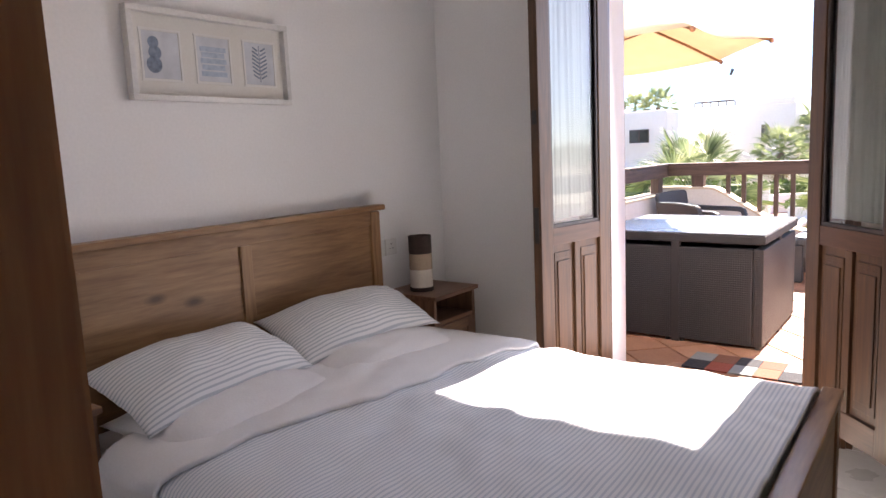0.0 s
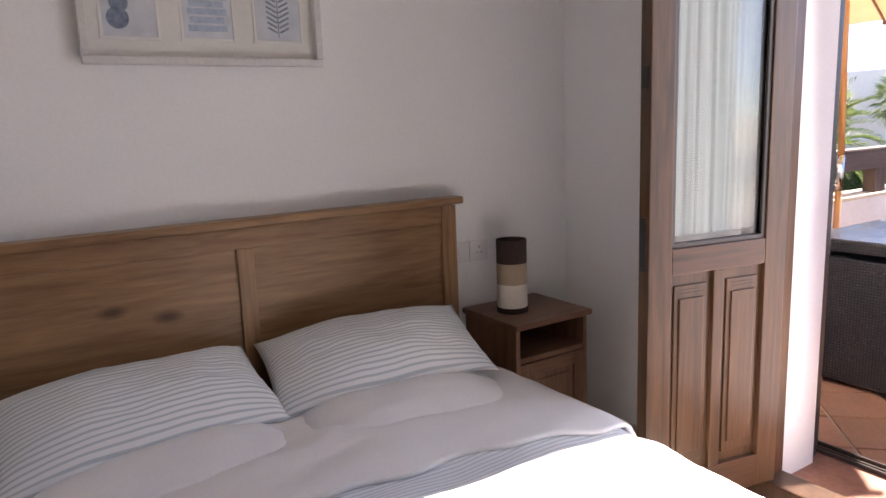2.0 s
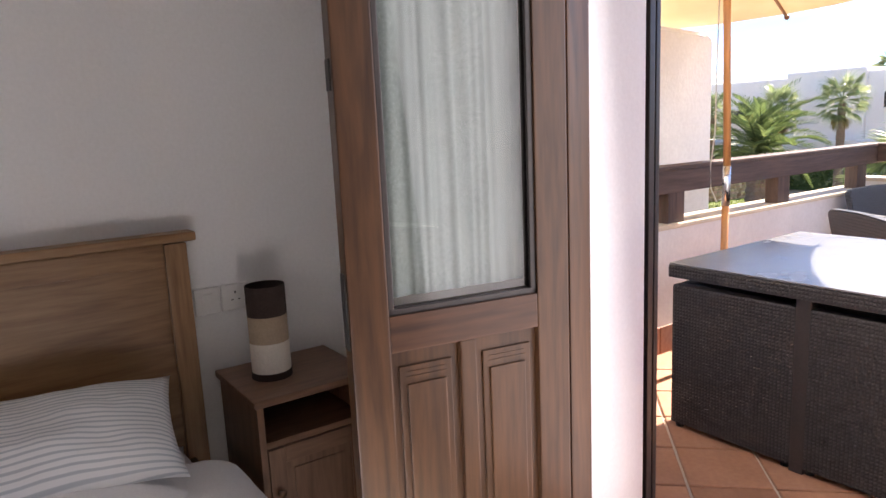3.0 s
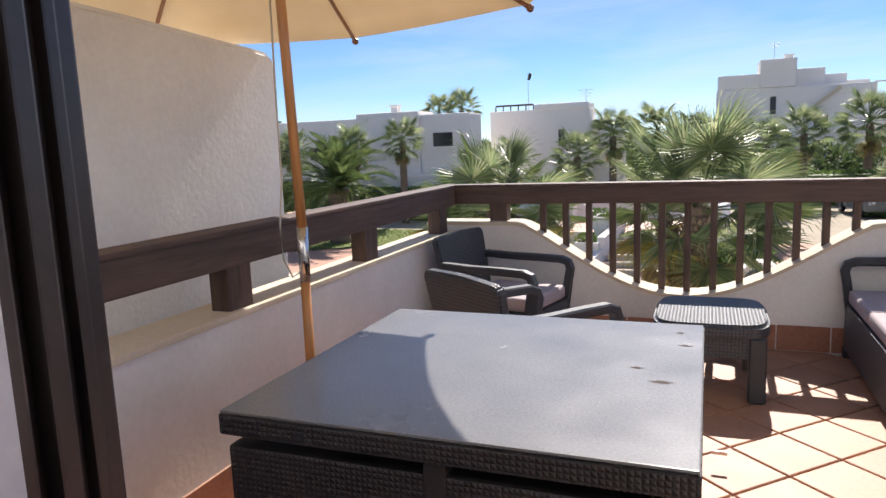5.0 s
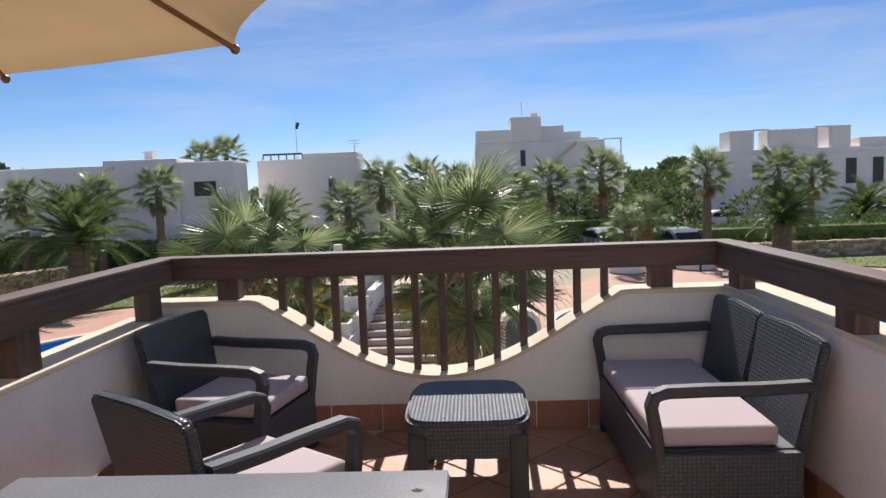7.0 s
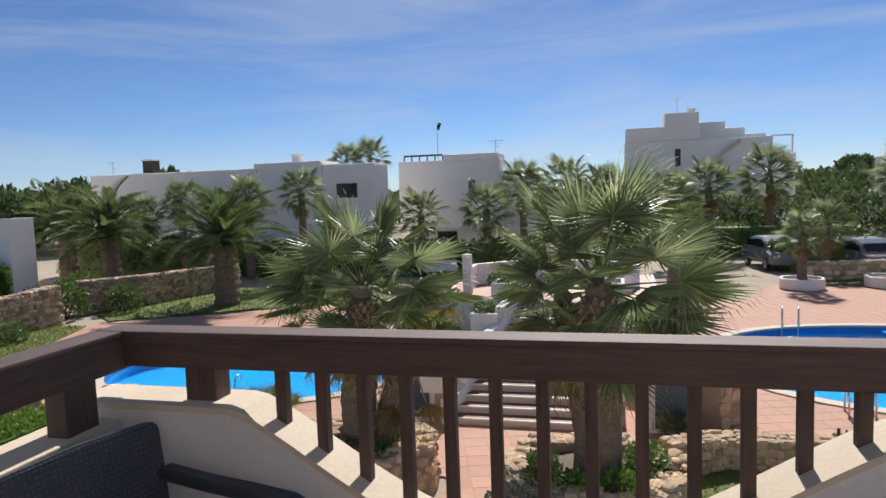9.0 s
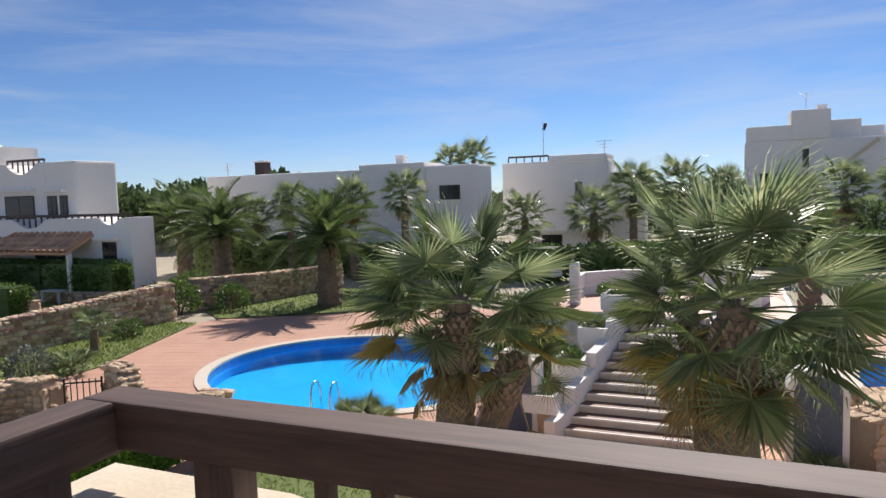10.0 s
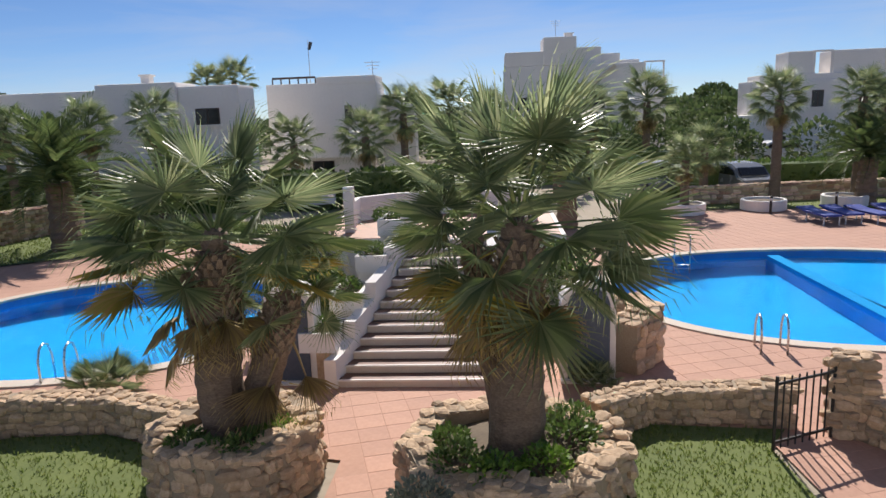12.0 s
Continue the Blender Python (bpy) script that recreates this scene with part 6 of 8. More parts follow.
def feather_leaf(name, mat, L=2.2, pairs=30, seed=0, arch=0.9):
    """A pinnate frond that rises along +x and arches down."""
    r = random.Random(seed)
    V, F = [], []
    def spine(u):
        return Vector((L * (u - 0.10 * u * u), 0, L * arch * (0.42 * u - 0.62 * u * u)))
    for k in range(7):
        p = spine(k / 6)
        w = 0.03 * (1 - 0.85 * k / 6)
        V += [(p.x, -w, p.z), (p.x, w, p.z), (p.x, 0, p.z + w)]
    for k in range(6):
        for a, b_ in ((0, 1), (1, 2), (2, 0)):
            F.append((3 * k + a, 3 * k + b_, 3 * k + b_ + 3, 3 * k + a + 3))
    for i in range(pairs):
        u = 0.12 + 0.88 * i / (pairs - 1)
        p = spine(u)
        ll = 0.46 * (math.sin(math.pi * (0.12 + 0.80 * u)) ** 0.7) * r.uniform(0.85, 1.1)
        for s in (-1, 1):
            fw, up = 0.55 + 0.5 * u, r.uniform(0.05, 0.32)
            d = Vector((fw, s * 0.85, up)).normalized()
            o = len(V)
            e = p + d * ll
            e.z -= 0.10 * ll
            m = p + d * ll * 0.45
            q = Vector((0.022, -0.0, 0.008))
            V += [p - q, p + q, m + q * 1.3, e, m - q * 1.3]
            F.append((o, o + 1, o + 2, o + 3, o + 4))
    me = bpy.data.meshes.new(name)
    me.from_pydata([tuple(v) for v in V], [], F)
    me.materials.append(mat)
    return me


def aim(at, az, el, twist=0.0, scale=1.0):
    """+x of a leaf to the bearing az and elevation el, in degrees."""
    return Matrix.Translation(at) @ Matrix.Rotation(radians(az), 4, "Z") @ Matrix.Rotation(-radians(el), 4, "Y") @ Matrix.Rotation(radians(twist), 4, "X") @ Matrix.Diagonal((scale, scale, scale, 1))


def joined(name, items, mat):
    V, F = [], []
    for me, m in items:
        o = len(V)
        V += [m @ v.co for v in me.vertices]
        F += [[o + i for i in p.vertices] for p in me.polygons]
    me = bpy.data.meshes.new(name)
    me.from_pydata(V, [], F)
    me.materials.append(mat)
    return me


FAN = [fan_leaf("leaf", M_FROND, 0.74, 32, 245, 0.84, 0.30, 1), fan_leaf("leaf", M_FROND, 0.66, 28, 225, 0.72, 0.5, 2), fan_leaf("leaf", M_FROND, 0.78, 34, 255, 0.92, 0.20, 3)]
FAN_Y = fan_leaf("yellow_leaf", M_FROND_Y, 0.72, 30, 215, 0.85, 0.35, 6)
FAN_DRY = [fan_leaf("dry_leaf", M_FROND_D, 0.58, 24, 150, 0.5, 0.8, 4), fan_leaf("dry_leaf", M_FROND_D, 0.55, 26, 120, 0.55, 0.7, 5)]
boot_bm = bmesh.new()
prism(boot_bm, [(-0.06, 0.0), (0.06, 0.0), (0.035, 0.13), (0.012, 0.17), (-0.012, 0.17), (-0.035, 0.13)], "y", -0.012, 0.016)
BOOT = mesh_of("boot", boot_bm, M_BOOT)


def palm_trunk(root, pts, radii, seed, boots=(0.5, 1.0)):
    b = bmesh.new()
    n = 18
    rings = []
    steps = 22
    for i in range(steps + 1):
        u = i / steps * (len(pts) - 1)
        k = min(int(u), len(pts) - 2)
        p = Vector(pts[k]).lerp(Vector(pts[k + 1]), u - k)
        rr = radii[k] + (radii[k + 1] - radii[k]) * (u - k)
        rings.append([b.verts.new(p + Vector((math.cos(j * math.tau / n), math.sin(j * math.tau / n), 0)) * rr * (1 + 0.09 * noise.noise((j * 0.9 + seed, i * 0.8, seed)) + 0.05 * (i % 2))) for j in range(n)])
    for u, v in zip(rings, rings[1:]):
        for j in range(n):
            b.faces.new((u[j], u[(j + 1) % n], v[(j + 1) % n], v[j]))
    b.faces.new(rings[-1])
    tr = part("trunk", b, M_TRUNK, root, "fibrous brown trunk")
    r = random.Random(seed)
    rows = 12
    for i in range(rows):
        f_ = boots[0] + (boots[1] - boots[0]) * i / rows
        u = f_ * (len(pts) - 1)
        k = min(int(u), len(pts) - 2)
        p = Vector(pts[k]).lerp(Vector(pts[k + 1]), u - k)
        rr = radii[k] + (radii[k + 1] - radii[k]) * (u - k)
        m_ = 12
        for j in range(m_):
            a = (j + 0.5 * (i % 2)) * math.tau / m_ + r.uniform(-0.1, 0.1)
            q = p + Vector((math.cos(a), math.sin(a), 0)) * (rr * 0.98)
            piece("leaf_boot", BOOT, tr, Matrix.Translation(q) @ Matrix.Rotation(a + math.pi / 2, 4, "Z") @ Matrix.Rotation(radians(r.uniform(14, 40)), 4, "X") @ Matrix.Diagonal((r.uniform(0.5, 0.8), 1.1, r.uniform(0.5, 0.85), 1)))
    return tr


def crown_leaves(root, at, count, lo, hi, seed, scale=1.0, dry=0, extra=()):
    r = random.Random(seed)
    b = bmesh.new()
    bmesh.ops.create_icosphere(b, subdivisions=2, radius=0.17 * scale)
    cr = part("crown", b, M_TRUNK, root, at=Matrix.Translation(at))
    for k in range(count):
        f_ = (k + 0.5) / count
        el = lo + (hi - lo) * f_ ** 0.85
        az = k * 137.5 + r.uniform(-14, 14)
        piece("leaf", FAN[r.randrange(3)], cr, aim((0, 0, 0.10 * f_), az, el + r.uniform(-8, 8), r.uniform(-35, 35), scale * r.uniform(0.82, 1.1)))
    for k in range(dry):
        piece("dry_leaf", FAN_DRY[r.randrange(2)], cr, aim((0, 0, -0.42), 200 + (k * 53) % 140 + r.uniform(-15, 15), r.uniform(-72, -38), r.uniform(-30, 30), r.uniform(0.95, 1.3)))
    for az, el, sc, kind_ in extra:
        piece("yellow_leaf" if kind_ else "leaf", FAN_Y if kind_ else FAN[r.randrange(3)], cr, aim((0, 0, -0.1 if kind_ else 0.05), az, el, r.uniform(-25, 25), sc))
    return cr


def near_palm(name, label, stems, seed, extra=()):
    root = thing(name, label, "palm tree", "fan palms by the stair")
    for i, (pts, radii, crown_at, count, lo, hi, sc, dry) in enumerate(stems):
        palm_trunk(root, pts, radii, seed + i)
        crown_leaves(root, crown_at, count, lo, hi, seed + 20 + i, sc, dry, extra if i == 0 else ())
    return root


near_palm("fan_palm", "clustered fan palm with shaggy brown trunks in a stone planter",
          [([(-2.28, 12.42, -2.45), (-2.32, 12.42, -1.6), (-2.22, 12.45, -0.8), (-2.2, 12.45, -0.05)], [0.27, 0.275, 0.25, 0.19], (-2.2, 12.45, 0.05), 26, -45, 76, 1.04, 6),
           ([(-1.95, 12.5, -2.45), (-1.80, 12.55, -1.7), (-1.58, 12.62, -1.1), (-1.50, 12.66, -0.75)], [0.18, 0.22, 0.22, 0.16], (-1.48, 12.66, -0.72), 15, -35, 70, 0.70, 3),
           ([(-2.1, 12.65, -2.45), (-2.45, 12.75, -1.5), (-2.75, 12.85, -0.6)], [0.16, 0.19, 0.15], (-2.75, 12.85, -0.5), 11, -30, 70, 0.70, 1)], 3,
          ((192, -8, 1.15, 1), (205, -22, 1.2, 1), (172, 6, 1.3, 0), (215, 2, 1.3, 0), (186, 18, 1.3, 0), (-12, -20, 1.15, 1), (8, -6, 1.25, 0), (-28, 4, 1.25, 0), (-20, 24, 1.25, 0), (25, -14, 1.1, 1)))
near_palm("fan_palm", "stout fan palm with dry hanging leaves in a stone planter",
          [([(1.30, 12.38, -2.6), (1.32, 12.40, -1.6), (1.34, 12.45, -0.8), (1.36, 12.5, 0.0)], [0.34, 0.31, 0.28, 0.22], (1.36, 12.5, 0.06), 33, -50, 80, 1.26, 9),
           ([(1.2, 12.6, -2.6), (1.0, 12.8, -1.2), (0.85, 12.9, -0.2)], [0.16, 0.18, 0.15], (0.82, 12.9, -0.1), 12, -30, 60, 0.85, 2)], 11,
          ((196, -22, 1.1, 1), (170, -5, 1.3, 0), (240, -28, 1.1, 1), (-15, 0, 1.35, 0), (-35, -16, 1.3, 0)))

# far palms: one crown mesh for each kind
FAN_S = [fan_leaf("leaf", M_FROND, 0.60, 20, 235, 0.72, 0.6, 8), fan_leaf("leaf", M_FROND, 0.56, 20, 225, 0.62, 0.9, 9)]
FEATHER = [feather_leaf("frond", M_FROND_F, 2.3, 30, 1), feather_leaf("frond", M_FROND_F, 2.1, 28, 2, 1.2)]
rp = random.Random(21)


def fan_crown():
    it = []
    for k in range(34):
        f_ = (k + 0.5) / 34
        it.append((FAN_S[k % 2], aim((0, 0, 0.15 * f_), k * 137.5 + rp.uniform(-12, 12), -55 + 130 * f_ ** 0.9, rp.uniform(-30, 30), rp.uniform(0.85, 1.15))))
    return joined("crown", it, M_FROND)


def dry_skirt():
    it = []
    for k in range(12):
        it.append((FAN_DRY[k % 2], aim((0, 0, -0.2), k * 137.5, rp.uniform(-82, -62), rp.uniform(-30, 30), rp.uniform(0.7, 1.0))))
    return joined("skirt", it, M_FROND_D)


def date_crown():
    it = []
    for k in range(46):
        f_ = (k + 0.5) / 46
        it.append((FEATHER[k % 2], aim((0, 0, 0.15 * f_), k * 137.5 + rp.uniform(-10, 10), -28 + 105 * f_, rp.uniform(-25, 25), rp.uniform(0.85, 1.1))))
    return joined("crown", it, M_FROND_F)


CROWN_W, SKIRT_W, CROWN_D = fan_crown(), dry_skirt(), date_crown()


def far_palm(kind_, x, y, z_crown, scale=1.0, base=GZ, rz=0.0):
    date = kind_ == "date"
    root = thing("date_palm" if date else "fan_palm", "date palm with arching dark green fronds" if date else "tall slender fan palm with drooping leaves", "palm tree", "date palms" if date else "garden fan palms", pose(x, y, base, 0, 0, rz))
    h = z_crown - base
    b = bmesh.new()
    n, rings = 12, []
    r0 = (0.36 if date else 0.17) * scale ** 0.5
    for i in range(15):
        f_ = i / 14
        rr = r0 * (1.25 - 0.3 * f_ + (0.25 * max(0, f_ - 0.75) * 4 if date else 0)) * (1 + (0.07 if i % 2 else -0.05))
        rings.append([b.verts.new((rr * math.cos(j * math.tau / n), rr * math.sin(j * math.tau / n), h * f_)) for j in range(n)])
    for u, v in zip(rings, rings[1:]):
        for j in range(n):
            b.faces.new((u[j], u[(j + 1) % n], v[(j + 1) % n], v[j]))
    b.faces.new(rings[-1])
    part("trunk", b, M_TRUNK, root, "ringed brown trunk")
    piece("crown", CROWN_D if date else CROWN_W, root, Matrix.Translation((0, 0, h)) @ Matrix.Diagonal((scale, scale, scale, 1)))
    if not date:
        piece("dry_skirt", SKIRT_W, root, Matrix.Translation((0, 0, h)) @ Matrix.Diagonal((scale, scale, scale, 1)))
    return root


for kd, x, y, z, sc in (("fan", -22.0, 36, 1.3, 1.15), ("fan", -18.2, 36.5, 1.3, 1.25), ("fan", -14.7, 36, 1.6, 1.2), ("fan", -16.7, 52, 4.0, 1.5), ("fan", -18.6, 52, 3.9, 1.3), ("fan", -9.3, 40, 0.2, 1.3), ("fan", -5.5, 40, 0.4, 1.35), ("fan", -4.0, 44, 1.5, 1.5),
                        ("fan", -1.5, 46, 1.6, 1.6), ("fan", 0.8, 44, 1.2, 1.4), ("fan", 10.9, 50, 1.7, 1.8), ("fan", 10.9, 37.6, -0.6, 1.1), ("fan", 13.6, 36.2, 1.5, 1.2), ("fan", 17.1, 36.2, 1.5, 1.15), ("fan", 4.5, 42, 0.6, 1.4),
                        ("fan", -26.0, 38.0, 0.6, 1.1), ("fan", 6.8, 46, 1.2, 1.5), ("fan", 26.5, 52, 1.0, 1.5), ("fan", 8.9, 33.4, -0.8, 0.9),
                        ("date", -14.55, 28.2, -0.5, 1.4), ("date", -23.7, 32.2, -0.3, 1.4), ("date", -28.5, 34.5, -0.2, 1.4), ("date", 22.5, 47, -1.9, 1.25), ("date", 16.7, 34.6, -1.0, 0.95), ("date", 27.5, 47, -1.6, 1.2), ("date", 3.8, 30.5, -0.8, 0.8)):
    far_palm(kd, x, y, z, sc, rz=rp.uniform(0, 360))


def leaf_cloud(count, rx, ry, rz, size, seed, boxy=False, fill=0.35):
    """Small bent leaves over a bumpy mound."""
    r = random.Random(seed)
    V, F = [], []
    for _ in range(count):
        if boxy:
            while True:
                p = Vector((r.uniform(-1, 1), r.uniform(-1, 1), r.uniform(-1, 1)))
                ax = max(range(3), key=lambda i: abs(p[i]))
                if ax == 2 and p.z < 0:
                    continue
                p[ax] = math.copysign(1 - r.random() ** 2 * 0.08, p[ax])
                break
            nrm = Vector((p.x if ax == 0 else 0, p.y if ax == 1 else 0, p.z if ax == 2 else 0.2))
        else:
            z = r.uniform(-0.55, 1)
            a = r.uniform(0, math.tau)
            q = math.sqrt(max(0, 1 - z * z))
            nrm = Vector((q * math.cos(a), q * math.sin(a), z))
            k = 1 - fill * r.random() ** 2.5
            k *= 0.85 + 0.30 * noise.noise(nrm * 2.2 + Vector((seed * 3.1, 0, 0)))
            p = nrm * k
        c = Vector((p.x * rx, p.y * ry, p.z * rz))
        d = (nrm + Vector((r.uniform(-1, 1), r.uniform(-1, 1), r.uniform(-0.6, 1)))).normalized()
        side = d.cross(Vector((r.uniform(-1, 1), r.uniform(-1, 1), r.uniform(-1, 1)))).normalized()
        s = size * r.uniform(0.6, 1.25)
        o = len(V)
        V += [c, c + d * s * 0.5 + side * s * 0.28, c + d * s, c + d * s * 0.5 - side * s * 0.28]
        F += [(o, o + 1, o + 2, o + 3)]
    return V, F


def shrub(name, label, x, y, z, rx, ry, rz_, mat, count, size, seed, boxy=False, category="shrub", group=""):
    root = thing(name, label, category, group, pose(x, y, z))
    V, F = leaf_cloud(count, rx, ry, rz_, size, seed, boxy)
    me = bpy.data.meshes.new("foliage")
    me.from_pydata([(v.x, v.y, v.z + (rz_ * 0.62 if not boxy else rz_)) for v in V], [], F)
    me.materials.append(mat)
    ob = new("foliage", me)
    ob.parent = root
    b = bmesh.new()
    r = random.Random(seed)
    if boxy:
        box(b, -rx * 0.94, rx * 0.94, -ry * 0.9, ry * 0.9, 0, rz_ * 1.92)
        part("core", b, mat, root)
    else:
        for k in range(5):
            a = k * 1.3 + r.uniform(-0.3, 0.3)
            b = bmesh.new()
            rod(b, (0.02 * math.cos(a), 0.02 * math.sin(a), 0), (rx * 0.55 * math.cos(a), ry * 0.55 * math.sin(a), rz_ * r.uniform(0.6, 1.1)), 0.02 + rx * 0.02, 0.008, 6)
            part("stem", b, M_TWIG, root)
    return root


gate_hedge = shrub("hedge", "bright green clipped hedge by the garden gate", -8.2, 11.25, GZ, 1.40, 0.55, 0.46, M_LEAF_B, 9500, 0.085, 1, True, "hedge")
gate_hedge.matrix_basis = pose(-8.2, 11.25, GZ, 0, 0, 89)
shrub("shrub", "grey-green rounded shrub on the lawn", -15.9, 15.6, GZ, 0.62, 0.62, 0.6, M_LEAF_G, 1700, 0.09, 3)
shrub("shrub", "small dark clipped shrub on the lawn", -17.9, 20.7, GZ, 0.5, 0.5, 0.42, M_LEAF, 1100, 0.09, 4)
shrub("shrub", "yellow-green bushy shrub on the wall", -15.4, 13.1, GZ + 0.3, 0.6, 0.5, 0.5, M_LEAF_B, 1200, 0.09, 5)
shrub("shrub", "loose dark shrub beside the boundary wall", -18.2, 26.4, GZ, 0.8, 0.7, 0.75, M_LEAF, 1300, 0.12, 6)
shrub("oleander", "tall grey-green oleander beside the stair", -2.85, 18.0, GZ, 0.85, 0.9, 1.15, M_LEAF, 3600, 0.14, 7)
shrub("oleander", "tall grey-green oleander beside the stair", -3.1, 19.8, GZ, 1.0, 1.0, 1.45, M_LEAF_G, 3000, 0.14, 8)
shrub("oleander", "dark bushy oleander beside the stair", 2.3, 18.6, GZ, 0.9, 0.9, 1.15, M_LEAF, 2600, 0.14, 9)
for i, (x, y, z) in enumerate(((-2.0, 15.9, -2.18), (-1.72, 17.0, -1.78), (-1.42, 18.1, -1.33), (-1.26, 19.3, -0.8), (1.43, 15.9, -2.18), (1.43, 17.0, -1.78))):
    shrub("trailing_plant", "small trailing green plant in the stair planter", x, y, z, 0.3, 0.42, 0.16, M_LEAF, 420, 0.08, 30 + i, category="plant", group="stair plants")
for i, (x, y, z, s) in enumerate(((-2.6, 11.95, -2.42, 0.30), (-1.8, 11.9, -2.42, 0.34), (-1.55, 12.3, -2.42, 0.28), (-2.2, 11.75, -2.42, 0.3), (0.65, 11.8, -2.58, 0.4), (1.05, 11.55, -2.58, 0.36), (1.9, 12.3, -2.55, 0.42), (2.0, 12.8, -2.55, 0.36), (1.6, 11.75, -2.55, 0.34), (0.5, 12.3, -2.55, 0.3))):
    shrub("ground_cover", "leafy green ground cover in the stone planter", x, y, z, s, s, s * 0.6, M_LEAF_B if i % 3 == 2 else M_LEAF, 520, 0.075, 50 + i, category="plant", group="planter plants")
shrub("shrub", "grey lavender bush at the planter's foot", 0.25, 10.95, GZ, 0.5, 0.45, 0.55, M_LEAF_G, 1500, 0.07, 61)
for i, (x0, x1, y, h) in enumerate(((-34.8, -29.9, 26.9, 1.85), (-29.8, -24.9, 26.8, 1.9))):
    shrub("hedge", "clipped dense green hedge before the row houses", (x0 + x1) / 2, y, GZ, (x1 - x0) / 2, 0.6, h / 2, M_LEAF, 5200, 0.16, 70 + i, True, "hedge")
shrub("hedge", "clipped dense green hedge before the row houses", -29, 21.6, GZ, 4.5, 0.5, 0.75, M_LEAF, 3600, 0.15, 75, True, "hedge")
for i, (x, y, rx, ry, rz_) in enumerate(((-13, 38.0, 6.5, 0.9, 0.9), (-2.0, 38.5, 4.0, 0.9, 0.9), (20, 39.8, 11, 0.9, 0.75), (-26, 38.4, 5.5, 0.8, 1.1), (8, 47, 7, 1.0, 0.9))):
    shrub("hedge", "dark green hedge along the villas", x, y, GZ, rx, ry, rz_, M_LEAF, 4200, 0.24, 80 + i, True, "hedge")
for i, (x, y, s) in enumerate(((-19.6, 24.8, 0.9), (-20.8, 24.6, 0.8), (-20.6, 26.6, 1.0), (24, 44, 1.3), (26.5, 43.5, 1.2), (29, 43, 1.4))):
    shrub("shrub", "loose garden shrub beside the stone wall", x, y, GZ, s, s, s * 1.05, M_LEAF_G if i in (1, 5) else M_LEAF, 1400, 0.14, 90 + i)
# young fan palms at ground level
for x, y, sc in ((-5.45, 15.05, 0.9), (-15.3, 16.4, 0.75), (2.6, 15.2, 0.55)):
    root = thing("dwarf_palm", "low clump of dwarf fan palm leaves", "palm", "dwarf palms", pose(x, y, GZ))
    for k in range(22):
        piece("leaf", FAN[k % 3], root, aim((0, 0, 0.05), k * 137.5, 12 + 60 * (k / 22), rp.uniform(-30, 30), sc * rp.uniform(0.5, 0.75)))
root = thing("young_palm", "young palm with a short bare trunk on the lawn", "palm", "", pose(-17.3, 18.8, GZ))
b = bmesh.new()
rod(b, (0, 0, 0), (0.05, 0, 0.75), 0.15, 0.11, 10)
part("trunk", b, M_TRUNK, root)
for k in range(18):
    piece("leaf", FAN_S[k % 2], root, aim((0.05, 0, 0.75), k * 137.5, -20 + 90 * (k / 18), 0, 0.7))

# distant woods
V, F = [], []
rw = random.Random(9)
def wood_patch(x0, x1, y0, y1, n, h0, h1):
    for _ in range(n):
        x, y = rw.uniform(x0, x1), rw.uniform(y0, y1)
        h = rw.uniform(h0, h1)
        v, f = leaf_cloud(420, h * 0.75, h * 0.75, h * 0.62, h * 0.15, rw.randrange(1000), fill=0.2)
        o = len(V)
        V.extend([(p.x + x, p.y + y, p.z + GZ + h * 0.55) for p in v])
        F.extend([[o + i for i in q] for q in f])
wood_patch(-85, -32, 52, 75, 80, 4.4, 6.0)
wood_patch(-40, 5, 62, 90, 50, 2.6, 3.6)
wood_patch(14, 44, 85, 170, 130, 3.2, 5.2)
wood_patch(-120, 160, 180, 330, 200, 3.5, 5.5)
wood_patch(40, 110, 75, 120, 70, 3, 4.6)
wood_patch(-8, 22, 50, 66, 30, 2.0, 3.2)
me = bpy.data.meshes.new("woods")
me.from_pydata(V, [], F)
me.materials.append(M_PINE_LEAF)
tagged(new("woodland", me), "distant dark green pine and olive woods", "woods", kind="stuff")
pine = thing("umbrella_pine", "dark round-topped pine above the far woods", "tree", m=pose(46, 150, GZ))
b = bmesh.new()
rod(b, (0, 0, 0), (0, 0, 6), 0.5, 0.3, 8)
part("trunk", b, M_TWIG, pine)
v, f = leaf_cloud(2600, 4.6, 4.6, 3.0, 0.7, 3, fill=0.4)
me = bpy.data.meshes.new("crown")
me.from_pydata([(p.x, p.y, p.z + 5.6) for p in v], [], f)
me.materials.append(M_PINE_LEAF)
ob = new("crown", me)
ob.parent = pine


